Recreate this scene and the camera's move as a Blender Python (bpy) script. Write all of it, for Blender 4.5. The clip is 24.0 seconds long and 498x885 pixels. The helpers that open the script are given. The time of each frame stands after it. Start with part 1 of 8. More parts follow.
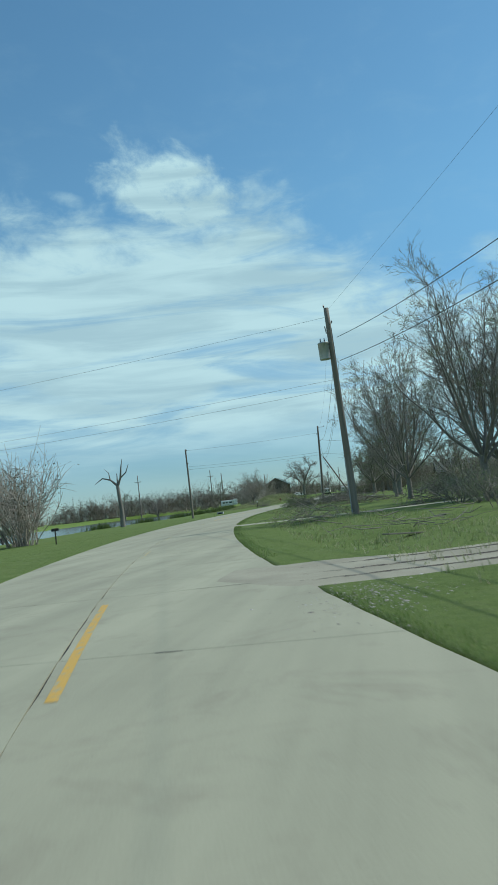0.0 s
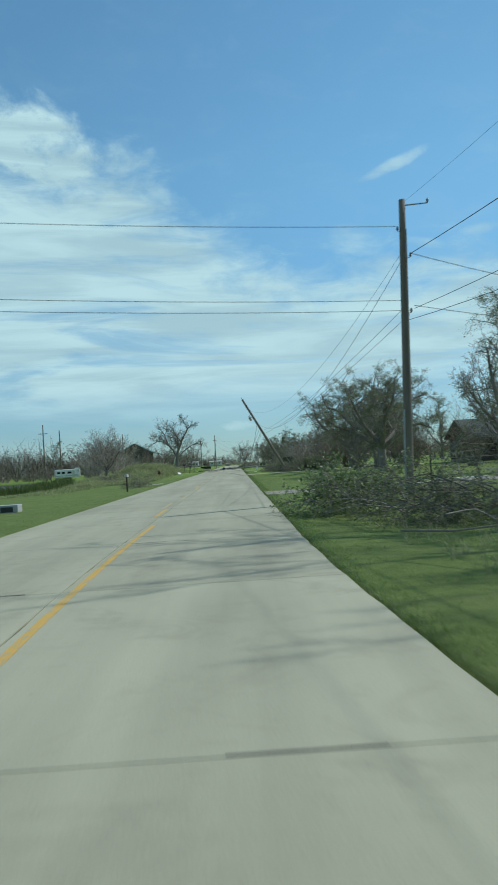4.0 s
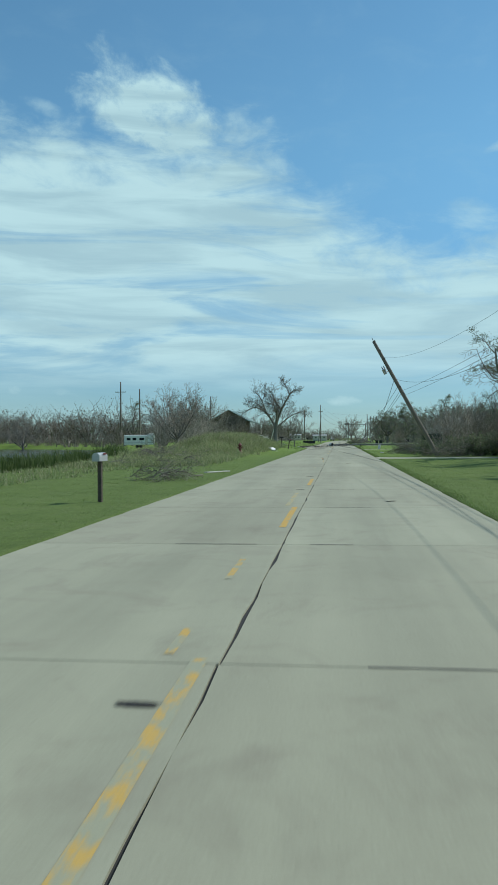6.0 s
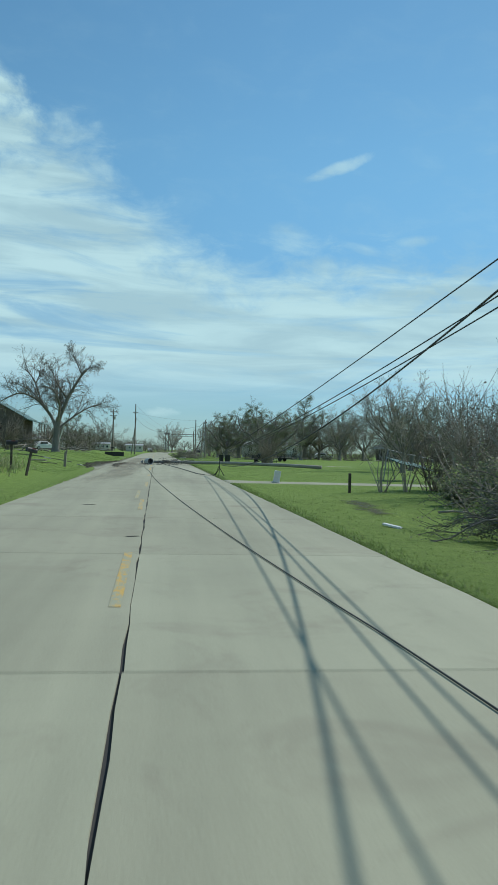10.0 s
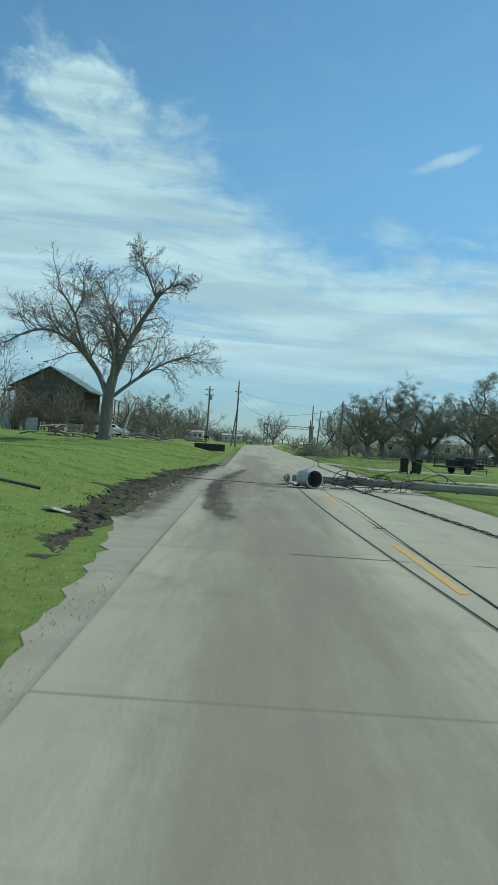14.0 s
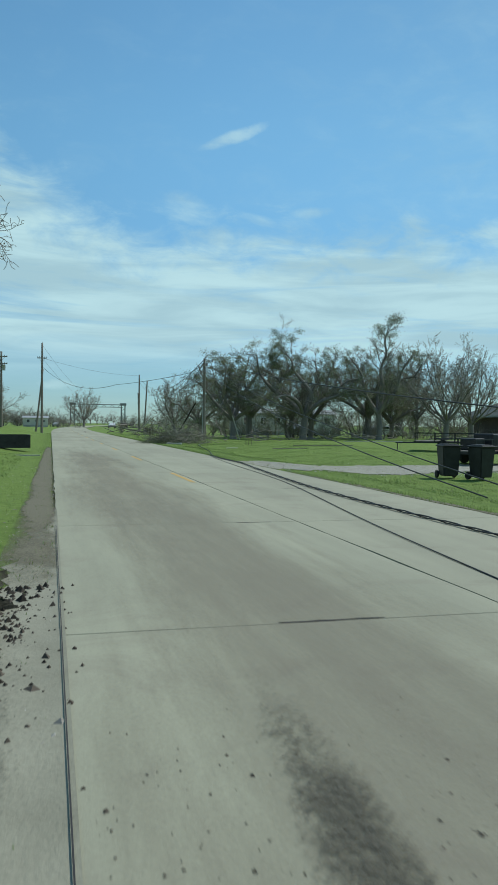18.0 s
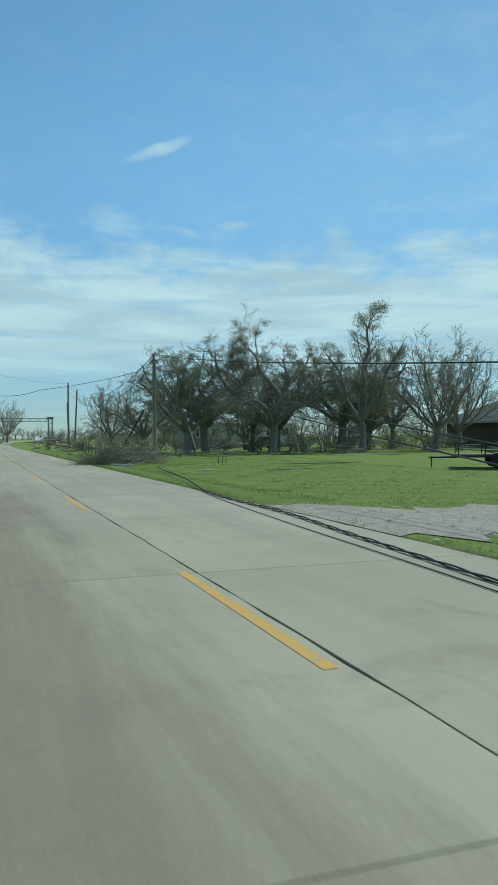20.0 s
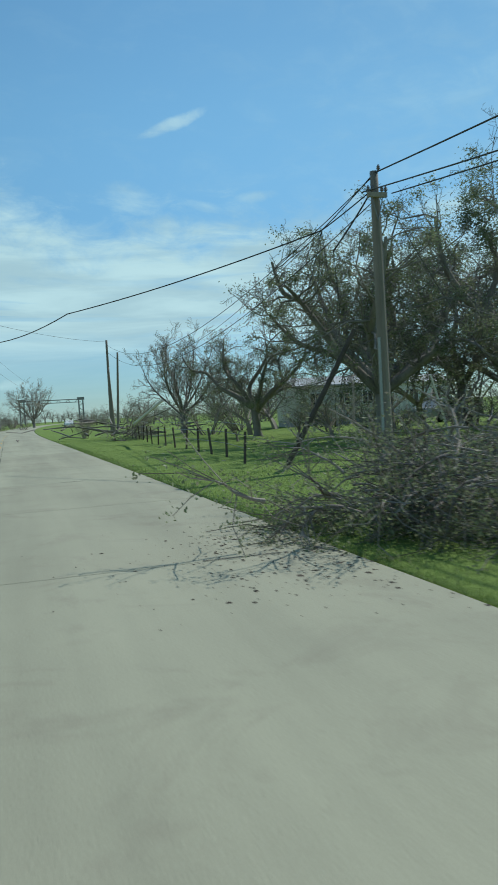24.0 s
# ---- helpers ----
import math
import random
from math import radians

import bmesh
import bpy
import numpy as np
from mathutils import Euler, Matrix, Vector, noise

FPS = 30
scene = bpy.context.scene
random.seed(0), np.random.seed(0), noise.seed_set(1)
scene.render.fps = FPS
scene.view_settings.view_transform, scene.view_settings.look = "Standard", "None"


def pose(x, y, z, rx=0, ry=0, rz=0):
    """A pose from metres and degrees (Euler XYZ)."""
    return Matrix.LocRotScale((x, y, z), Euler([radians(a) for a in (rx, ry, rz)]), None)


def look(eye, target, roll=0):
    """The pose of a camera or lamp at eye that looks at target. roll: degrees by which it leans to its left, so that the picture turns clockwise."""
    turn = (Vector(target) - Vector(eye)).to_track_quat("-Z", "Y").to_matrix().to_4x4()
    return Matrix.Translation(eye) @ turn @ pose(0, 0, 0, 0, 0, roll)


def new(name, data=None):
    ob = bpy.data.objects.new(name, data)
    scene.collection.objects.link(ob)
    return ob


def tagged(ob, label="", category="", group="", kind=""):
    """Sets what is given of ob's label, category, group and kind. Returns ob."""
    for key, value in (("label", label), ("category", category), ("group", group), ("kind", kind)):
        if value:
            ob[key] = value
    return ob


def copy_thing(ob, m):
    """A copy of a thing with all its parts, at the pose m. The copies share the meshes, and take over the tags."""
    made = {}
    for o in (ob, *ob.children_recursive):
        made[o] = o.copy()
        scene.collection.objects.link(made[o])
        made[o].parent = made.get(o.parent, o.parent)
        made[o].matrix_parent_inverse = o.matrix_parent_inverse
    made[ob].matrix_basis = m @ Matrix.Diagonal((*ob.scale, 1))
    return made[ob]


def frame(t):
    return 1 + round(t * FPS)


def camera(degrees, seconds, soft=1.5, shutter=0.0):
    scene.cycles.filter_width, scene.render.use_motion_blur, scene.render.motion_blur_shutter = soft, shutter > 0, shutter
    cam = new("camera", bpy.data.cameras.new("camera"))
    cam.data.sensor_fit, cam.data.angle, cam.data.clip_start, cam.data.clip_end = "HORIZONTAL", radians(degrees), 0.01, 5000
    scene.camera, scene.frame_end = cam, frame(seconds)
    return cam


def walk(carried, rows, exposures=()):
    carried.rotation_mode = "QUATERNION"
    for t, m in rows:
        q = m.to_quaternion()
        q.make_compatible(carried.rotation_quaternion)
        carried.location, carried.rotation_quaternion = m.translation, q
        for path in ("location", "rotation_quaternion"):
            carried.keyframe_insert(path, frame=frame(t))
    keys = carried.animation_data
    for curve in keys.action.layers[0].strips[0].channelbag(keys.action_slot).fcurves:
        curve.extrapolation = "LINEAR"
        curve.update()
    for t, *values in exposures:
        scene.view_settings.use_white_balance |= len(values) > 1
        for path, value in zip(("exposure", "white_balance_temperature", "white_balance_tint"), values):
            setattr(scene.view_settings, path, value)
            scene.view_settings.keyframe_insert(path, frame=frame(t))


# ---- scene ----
# ---- tuning ----
EXPOSURE, KELVIN, TINT = -0.5, 6170, 6
SKY, SUN, CLOUD = 0.155, 4.4, 6.2

# ---- camera and walk ----
cam = camera(35.0, 24.0, soft=1.6, shutter=0.15)
PATH = [
    (0, (16.735, -94.031, 1.413), (13.410, -74.363, 2.863), -6.86),
    (0.5, (13.719, -84.306, 1.413), (11.341, -64.489, 2.692), -6.38),
    (1, (10.946, -74.460, 1.414), (9.416, -54.555, 2.615), -6.42),
    (1.5, (8.479, -64.646, 1.419), (7.777, -44.696, 2.640), -5.94),
    (3.5, (2.935, -25.440, 1.423), (4.231, -5.499, 2.240), -4.50),
    (4, (2.259, -16.675, 1.424), (2.630, 3.315, 1.909), -3.60),
    (4.5, (1.698, -8.201, 1.424), (-0.109, 11.717, 1.510), -1.61),
    (5, (1.270, -0.002, 1.424), (-1.424, 19.815, 1.368), -0.21),
    (5.5, (0.943, 8.070, 1.426), (-1.516, 27.917, 1.229), -0.56),
    (6, (0.757, 16.150, 1.428), (-1.489, 36.023, 1.330), -0.49),
    (6.5, (0.700, 24.310, 1.431), (-1.355, 44.204, 1.490), -0.14),
    (7, (0.694, 32.494, 1.436), (-1.140, 52.409, 1.625), 0.17),
    (7.5, (0.608, 40.511, 1.425), (-0.949, 60.449, 1.671), 0.23),
    (8, (0.541, 48.475, 1.420), (-0.704, 68.435, 1.669), 0.24),
    (8.5, (0.465, 56.292, 1.425), (-0.222, 76.279, 1.604), 0.53),
    (9, (0.477, 63.648, 1.431), (0.437, 83.648, 1.573), 0.58),
    (9.5, (0.361, 70.995, 1.421), (1.652, 90.953, 1.573), 0.90),
    (10, (0.180, 78.198, 1.414), (2.526, 98.058, 1.634), 1.45),
    (10.5, (-0.016, 85.127, 1.410), (0.649, 105.113, 1.777), 2.12),
    (12.5, (-1.350, 108.716, 1.404), (-1.816, 128.706, 1.830), 4.41),
    (13, (-1.636, 114.045, 1.374), (-1.887, 134.041, 1.701), 4.43),
    (13.5, (-1.969, 119.237, 1.361), (-2.060, 139.236, 1.509), 4.30),
    (14, (-2.354, 124.398, 1.362), (-2.330, 144.397, 1.306), 3.87),
    (14.5, (-2.592, 129.089, 1.374), (-2.476, 149.086, 1.063), 3.32),
    (15, (-2.880, 133.573, 1.390), (-2.548, 153.565, 0.931), 2.77),
    (15.5, (-3.192, 138.008, 1.405), (-2.472, 157.987, 0.848), 2.07),
    (16, (-3.391, 142.340, 1.407), (-2.089, 162.290, 0.857), 1.41),
    (16.5, (-3.393, 146.562, 1.405), (-1.336, 166.449, 0.877), 1.19),
    (17, (-3.314, 150.427, 1.405), (-0.551, 170.226, 0.794), 0.80),
    (17.5, (-3.386, 153.814, 1.400), (0.372, 173.450, 0.851), 0.92),
    (18, (-3.488, 157.024, 1.405), (1.386, 176.416, 0.949), 0.64),
    (18.5, (-3.420, 159.854, 1.417), (2.402, 178.985, 1.111), 0.02),
    (20.5, (-1.569, 175.703, 1.425), (5.666, 194.349, 1.322), -0.93),
    (21, (-0.988, 180.080, 1.426), (8.360, 197.759, 1.143), -1.33),
    (21.5, (-0.579, 184.515, 1.430), (10.730, 201.004, 0.990), -1.25),
    (22, (-0.182, 188.558, 1.435), (11.211, 204.995, 1.219), -0.46),
    (22.5, (-0.020, 192.506, 1.430), (9.619, 210.028, 1.132), 0.31),
    (23, (0.274, 196.852, 1.428), (7.473, 215.501, 0.803), -0.89),
    (23.5, (0.415, 201.447, 1.427), (6.938, 220.338, 0.661), -1.84),
    (24, (0.343, 205.913, 1.417), (6.163, 225.030, 0.599), -3.30),
]
walk(cam, [(t, look(eye, target, roll)) for t, eye, target, roll in PATH],
     exposures=[(0.0, EXPOSURE, KELVIN, TINT), (24.0, EXPOSURE, KELVIN, TINT)])

# ---- world and sun ----
SUN_DIR = Vector((0.611, 0.303, 0.731)).normalized()


def build_world():
    world = bpy.data.worlds.new("sky")
    scene.world = world
    world.use_nodes = True
    nt = world.node_tree
    nt.nodes.clear()
    N = nt.nodes.new
    L = nt.links.new
    out = N("ShaderNodeOutputWorld")
    bg = N("ShaderNodeBackground")
    sky = N("ShaderNodeTexSky")
    sky.sky_type = "NISHITA"
    sky.sun_disc = False
    sky.sun_elevation = math.asin(SUN_DIR.z)
    sky.sun_rotation = math.atan2(SUN_DIR.x, SUN_DIR.y)
    sky.altitude = 0
    sky.air_density = 1.0
    sky.dust_density = 0.15
    sky.ozone_density = 2.0
    coord = N("ShaderNodeTexCoord")
    sep = N("ShaderNodeSeparateXYZ")
    L(coord.outputs["Generated"], sep.inputs[0])

    def m(op, a, b=None, c=None):
        n = N("ShaderNodeMath")
        n.operation = op
        for k, v in enumerate((a, b, c)):
            if v is None:
                continue
            if isinstance(v, (int, float)):
                n.inputs[k].default_value = v
            else:
                L(v, n.inputs[k])
        return n.outputs[0]

    def ramp(v, a, b):
        n = N("ShaderNodeMapRange")
        n.interpolation_type = "SMOOTHSTEP"
        L(v, n.inputs[0])
        n.inputs[1].default_value, n.inputs[2].default_value = a, b
        return n.outputs[0]

    deg = 57.29578
    az = m("MULTIPLY", m("ARCTAN2", sep.outputs[0], sep.outputs[1]), deg)
    el = m("MULTIPLY", m("ARCSINE", sep.outputs[2]), deg)

    def noise3(sx, sy, scale, detail, rough, shift=0.0, warp=0.0):
        comb = N("ShaderNodeCombineXYZ")
        L(m("MULTIPLY", az, sx), comb.inputs[0])
        L(m("ADD", m("MULTIPLY", el, sy), m("MULTIPLY", az, shift)), comb.inputs[1])
        n = N("ShaderNodeTexNoise")
        L(comb.outputs[0], n.inputs["Vector"])
        n.inputs["Scale"].default_value = scale
        n.inputs["Detail"].default_value = detail
        n.inputs["Roughness"].default_value = rough
        n.inputs["Distortion"].default_value = warp
        return n.outputs["Fac"]

    streak = noise3(0.045, 0.34, 1.0, 10, 0.6, 0.01, 1.1)
    soft = noise3(0.07, 0.55, 1.0, 6, 0.55, 0.01, 0.5)
    fine = noise3(0.22, 0.45, 1.0, 8, 0.62, 0.02, 0.4)
    puff = noise3(0.26, 0.34, 1.0, 10, 0.64, 0.06, 0.25)
    # high sheet, lower to the east
    left = ramp(az, 5.0, -8.0)
    lim = m("ADD", 13.2, m("MULTIPLY", left, 7.6))
    over = m("SUBTRACT", el, m("ADD", lim, m("MULTIPLY", m("SUBTRACT", fine, 0.5), 11.0)))
    sheet = m("SUBTRACT", 1.0, ramp(over, -3.5, 2.0))
    low = ramp(el, 2.2, 6.5)
    dens = ramp(m("ADD", streak, m("MULTIPLY", ramp(over, -9.0, -1.0), 0.10)), 0.33, 0.55)
    sheet = m("MULTIPLY", m("MULTIPLY", sheet, m("ADD", 0.34, m("MULTIPLY", dens, 0.66))), m("ADD", 0.16, m("MULTIPLY", low, 0.78)))

    def blob(a0, e0, ra, re, strength, tilt=0.0, lo=-0.2, hi=1.5, src=None):
        da = m("DIVIDE", m("SUBTRACT", az, a0), ra)
        de = m("DIVIDE", m("SUBTRACT", m("SUBTRACT", el, e0), m("MULTIPLY", m("SUBTRACT", az, a0), tilt)), re)
        r2 = m("ADD", m("MULTIPLY", da, da), m("MULTIPLY", de, de))
        v = m("SUBTRACT", m("ADD", 1.0, m("MULTIPLY", m("SUBTRACT", src or puff, 0.5), 3.8)), r2)
        return m("MULTIPLY", ramp(v, lo, hi), strength)

    blobs = [blob(-13.2, 22.2, 5.2, 3.3, 1.2, -0.30, -0.3, 1.4), blob(-7.6, 19.7, 3.0, 1.3, 0.9, 0.6, -0.2, 1.8, fine), blob(-10.5, 17.8, 5.2, 3.0, 0.95),
             blob(-20.8, 22.2, 1.9, 0.7, 0.55, -0.3, -0.1, 1.7, fine), blob(13.0, 19.9, 2.6, 0.55, 0.6, 0.35, -0.1, 1.5, fine),
             blob(14.7, 14.4, 1.7, 0.5, 0.5, -0.25, -0.1, 1.6, fine), blob(18.6, 14.9, 1.9, 0.5, 0.5, 0.05, -0.1, 1.6, fine),
             blob(9.0, 15.2, 3.2, 1.4, 0.5, -0.3, -0.1, 1.7, fine), blob(43.0, 16.6, 3.0, 1.0, 0.7, 0.3),
             blob(0.3, 2.7, 1.6, 0.5, 0.75), blob(-20.0, 3.4, 1.2, 0.5, 0.6), blob(-23.0, 3.6, 0.9, 0.6, 0.6),
             blob(40.0, 10.6, 9.0, 1.8, 0.9, 0.03, -0.1, 1.2, fine), blob(27.0, 9.4, 8.0, 1.6, 0.8, -0.04, -0.1, 1.3, fine), blob(6.0, 9.4, 12.0, 1.7, 0.8, -0.03, -0.1, 1.4, fine), blob(60.0, 14.0, 11.0, 4.0, 0.8, 0.1), blob(-45.0, 17.0, 14.0, 6.0, 0.9, -0.1)]
    cover = sheet
    for b in blobs:
        cover = m("MAXIMUM", cover, b)
    veil = m("MULTIPLY", ramp(fine, 0.45, 0.8), 0.13)
    veil = m("ADD", veil, m("MULTIPLY", ramp(az, 12.0, 42.0), m("MULTIPLY", ramp(fine, 0.3, 0.7), 0.26)))
    cover = m("MINIMUM", m("MAXIMUM", cover, m("MULTIPLY", veil, ramp(el, 45.0, 5.0))), 0.93)
    cover = m("MULTIPLY", cover, ramp(el, -0.5, 0.8))
    # cloud brightness varies a little with its thickness
    cc = N("ShaderNodeMix")
    cc.data_type = "RGBA"
    L(ramp(soft, 0.34, 0.64), cc.inputs["Factor"])
    cc.inputs["A"].default_value = (CLOUD * 0.60, CLOUD * 0.86, CLOUD * 0.93, 1)
    cc.inputs["B"].default_value = (CLOUD * 0.80, CLOUD * 1.10, CLOUD * 1.13, 1)
    mix = N("ShaderNodeMix")
    mix.data_type = "RGBA"
    L(cover, mix.inputs["Factor"])
    hue = N("ShaderNodeMix")
    hue.data_type, hue.blend_type = "RGBA", "MULTIPLY"
    hue.inputs["Factor"].default_value = 1.0
    tone = N("ShaderNodeMix")
    tone.data_type = "RGBA"
    L(ramp(el, 0.0, 22.0), tone.inputs["Factor"])
    tone.inputs["A"].default_value = (0.43, 0.63, 0.80, 1)
    tone.inputs["B"].default_value = (0.84, 1.165, 1.115, 1)
    east = N("ShaderNodeMix")
    east.data_type, east.blend_type = "RGBA", "MULTIPLY"
    L(ramp(az, 8.0, 42.0), east.inputs["Factor"])
    L(tone.outputs["Result"], east.inputs["A"])
    east.inputs["B"].default_value = (0.92, 0.90, 0.88, 1)
    L(east.outputs["Result"], hue.inputs["B"])
    L(sky.outputs[0], hue.inputs["A"])
    L(hue.outputs["Result"], mix.inputs["A"])
    L(cc.outputs["Result"], mix.inputs["B"])
    L(mix.outputs["Result"], bg.inputs["Color"])
    bg.inputs["Strength"].default_value = SKY
    L(bg.outputs[0], out.inputs[0])


build_world()
sun_data = bpy.data.lights.new("sun", "SUN")
sun_data.energy = SUN
sun_data.angle = radians(0.53)
sun_data.color = (1.0, 0.955, 0.88)
sun = new("sun", sun_data)
sun.matrix_world = look(SUN_DIR * 400, (0, 0, 0))

# ---- materials ----


def nodes_of(name, rough=0.8, metal=0.0, spec=0.5):
    mat = bpy.data.materials.new(name)
    mat.use_nodes = True
    nt = mat.node_tree
    b = nt.nodes["Principled BSDF"]
    b.inputs["Roughness"].default_value = rough
    b.inputs["Metallic"].default_value = metal
    b.inputs["Specular IOR Level"].default_value = spec
    return mat, nt, b


def tex_noise(nt, scale, detail=5, rough=0.6, stretch=None, coord="Object", warp=0.0):
    c = nt.nodes.new("ShaderNodeTexCoord")
    mp = nt.nodes.new("ShaderNodeMapping")
    nt.links.new(c.outputs[coord], mp.inputs[0])
    if stretch:
        mp.inputs["Scale"].default_value = stretch
    n = nt.nodes.new("ShaderNodeTexNoise")
    nt.links.new(mp.outputs[0], n.inputs["Vector"])
    n.inputs["Scale"].default_value = scale
    n.inputs["Detail"].default_value = detail
    n.inputs["Roughness"].default_value = rough
    n.inputs["Distortion"].default_value = warp
    return n.outputs["Fac"]


def ramp_of(nt, fac, stops):
    r = nt.nodes.new("ShaderNodeValToRGB")
    nt.links.new(fac, r.inputs[0])
    els = r.color_ramp.elements
    while len(els) > 1:
        els.remove(els[-1])
    for k, (p, c) in enumerate(stops):
        e = els[0] if k == 0 else els.new(p)
        e.position = p
        e.color = (*c, 1) if len(c) == 3 else c
    return r.outputs[0]


def mix_of(nt, fac, a, b, mode="MIX"):
    n = nt.nodes.new("ShaderNodeMix")
    n.data_type, n.blend_type = "RGBA", mode
    if isinstance(fac, (int, float)):
        n.inputs["Factor"].default_value = fac
    else:
        nt.links.new(fac, n.inputs["Factor"])
    for k, v in (("A", a), ("B", b)):
        if isinstance(v, tuple):
            n.inputs[k].default_value = (*v, 1) if len(v) == 3 else v
        else:
            nt.links.new(v, n.inputs[k])
    return n.outputs["Result"]


def bump_of(nt, b, height, strength, dist=0.02):
    n = nt.nodes.new("ShaderNodeBump")
    n.inputs["Strength"].default_value = strength
    n.inputs["Distance"].default_value = dist
    nt.links.new(height, n.inputs["Height"])
    nt.links.new(n.outputs[0], b.inputs["Normal"])


def plain(name, dark, light, rough=0.8, metal=0.0, scale=3.0, fine=40.0, bump=0.25, stretch=None, vary=0.0, spec=0.5, coord="Object"):
    """A surface with variation at two scales, fine relief, and, with vary, a shift from object to object."""
    mat, nt, b = nodes_of(name, rough, metal, spec)
    big = tex_noise(nt, scale, 4, 0.6, stretch, coord)
    small = tex_noise(nt, fine, 4, 0.65, stretch, coord)
    mid = tuple((p + q) / 2 for p, q in zip(dark, light))
    col = ramp_of(nt, big, [(0.3, dark), (0.5, mid), (0.7, light)])
    col = mix_of(nt, 0.35, col, ramp_of(nt, small, [(0.3, dark), (0.7, light)]))
    if vary:
        info = nt.nodes.new("ShaderNodeObjectInfo")
        lo, hi = 1 - vary, 1 + vary
        col = mix_of(nt, 1.0, col, ramp_of(nt, info.outputs["Random"], [(0, (lo, lo, lo)), (1, (hi, hi, hi))]), "MULTIPLY")
    nt.links.new(col, b.inputs["Base Color"])
    if bump:
        bump_of(nt, b, small, bump)
    return mat


def island(name, cols, rough=0.7, trans=0.0, spec=0.3):
    """Small joined pieces (leaves, blades, twigs) that differ from piece to piece."""
    mat, nt, b = nodes_of(name, rough, 0, spec)
    g = nt.nodes.new("ShaderNodeNewGeometry")
    col = ramp_of(nt, g.outputs["Random Per Island"], [(k / max(1, len(cols) - 1), c) for k, c in enumerate(cols)])
    patch = tex_noise(nt, 0.35, 3)
    col = mix_of(nt, 1.0, col, ramp_of(nt, patch, [(0.3, (0.75, 0.75, 0.75)), (0.7, (1.2, 1.2, 1.2))]), "MULTIPLY")
    nt.links.new(col, b.inputs["Base Color"])
    if trans:
        t = nt.nodes.new("ShaderNodeBsdfTranslucent")
        nt.links.new(col, t.inputs["Color"])
        mx = nt.nodes.new("ShaderNodeMixShader")
        mx.inputs[0].default_value = trans
        nt.links.new(b.outputs[0], mx.inputs[1])
        nt.links.new(t.outputs[0], mx.inputs[2])
        nt.links.new(mx.outputs[0], nt.nodes["Material Output"].inputs["Surface"])
    return mat


def make_concrete():
    mat, nt, b = nodes_of("concrete", 0.85, 0, 0.35)
    big = tex_noise(nt, 0.35, 5, 0.6, coord="Object")
    lane = tex_noise(nt, 0.9, 4, 0.6, (1.0, 0.06, 1.0))
    grit = tex_noise(nt, 60, 5, 0.7)
    spots = tex_noise(nt, 5.0, 6, 0.7)
    col = ramp_of(nt, big, [(0.3, (0.282, 0.276, 0.191)), (0.55, (0.362, 0.354, 0.245)), (0.75, (0.414, 0.406, 0.284))])
    col = mix_of(nt, 0.5, col, ramp_of(nt, lane, [(0.34, (0.235, 0.229, 0.162)), (0.66, (0.445, 0.432, 0.303))]))
    col = mix_of(nt, ramp_of(nt, spots, [(0.62, (0, 0, 0)), (0.75, (0.45, 0.45, 0.45))]), col, (0.218, 0.209, 0.147))
    col = mix_of(nt, 0.22, col, ramp_of(nt, grit, [(0.3, (0.253, 0.244, 0.176)), (0.7, (0.575, 0.557, 0.412))]))
    blot = tex_noise(nt, 0.8, 7, 0.72, warp=1.0)
    col = mix_of(nt, ramp_of(nt, blot, [(0.52, (0, 0, 0)), (0.72, (0.55, 0.55, 0.55))]), col, (0.25, 0.225, 0.165))
    crack = tex_noise(nt, 9.0, 8, 0.75, (1.0, 1.6, 1.0), warp=0.6)
    col = mix_of(nt, ramp_of(nt, crack, [(0.66, (0, 0, 0)), (0.70, (0.6, 0.6, 0.6))]), col, (0.14, 0.13, 0.10))
    info = nt.nodes.new("ShaderNodeObjectInfo")
    col = mix_of(nt, 1.0, col, ramp_of(nt, info.outputs["Random"], [(0, (0.935, 0.935, 0.935)), (1, (1.04, 1.055, 1.055))]), "MULTIPLY")
    nt.links.new(col, b.inputs["Base Color"])
    bump_of(nt, b, grit, 0.4, 0.006)
    return mat


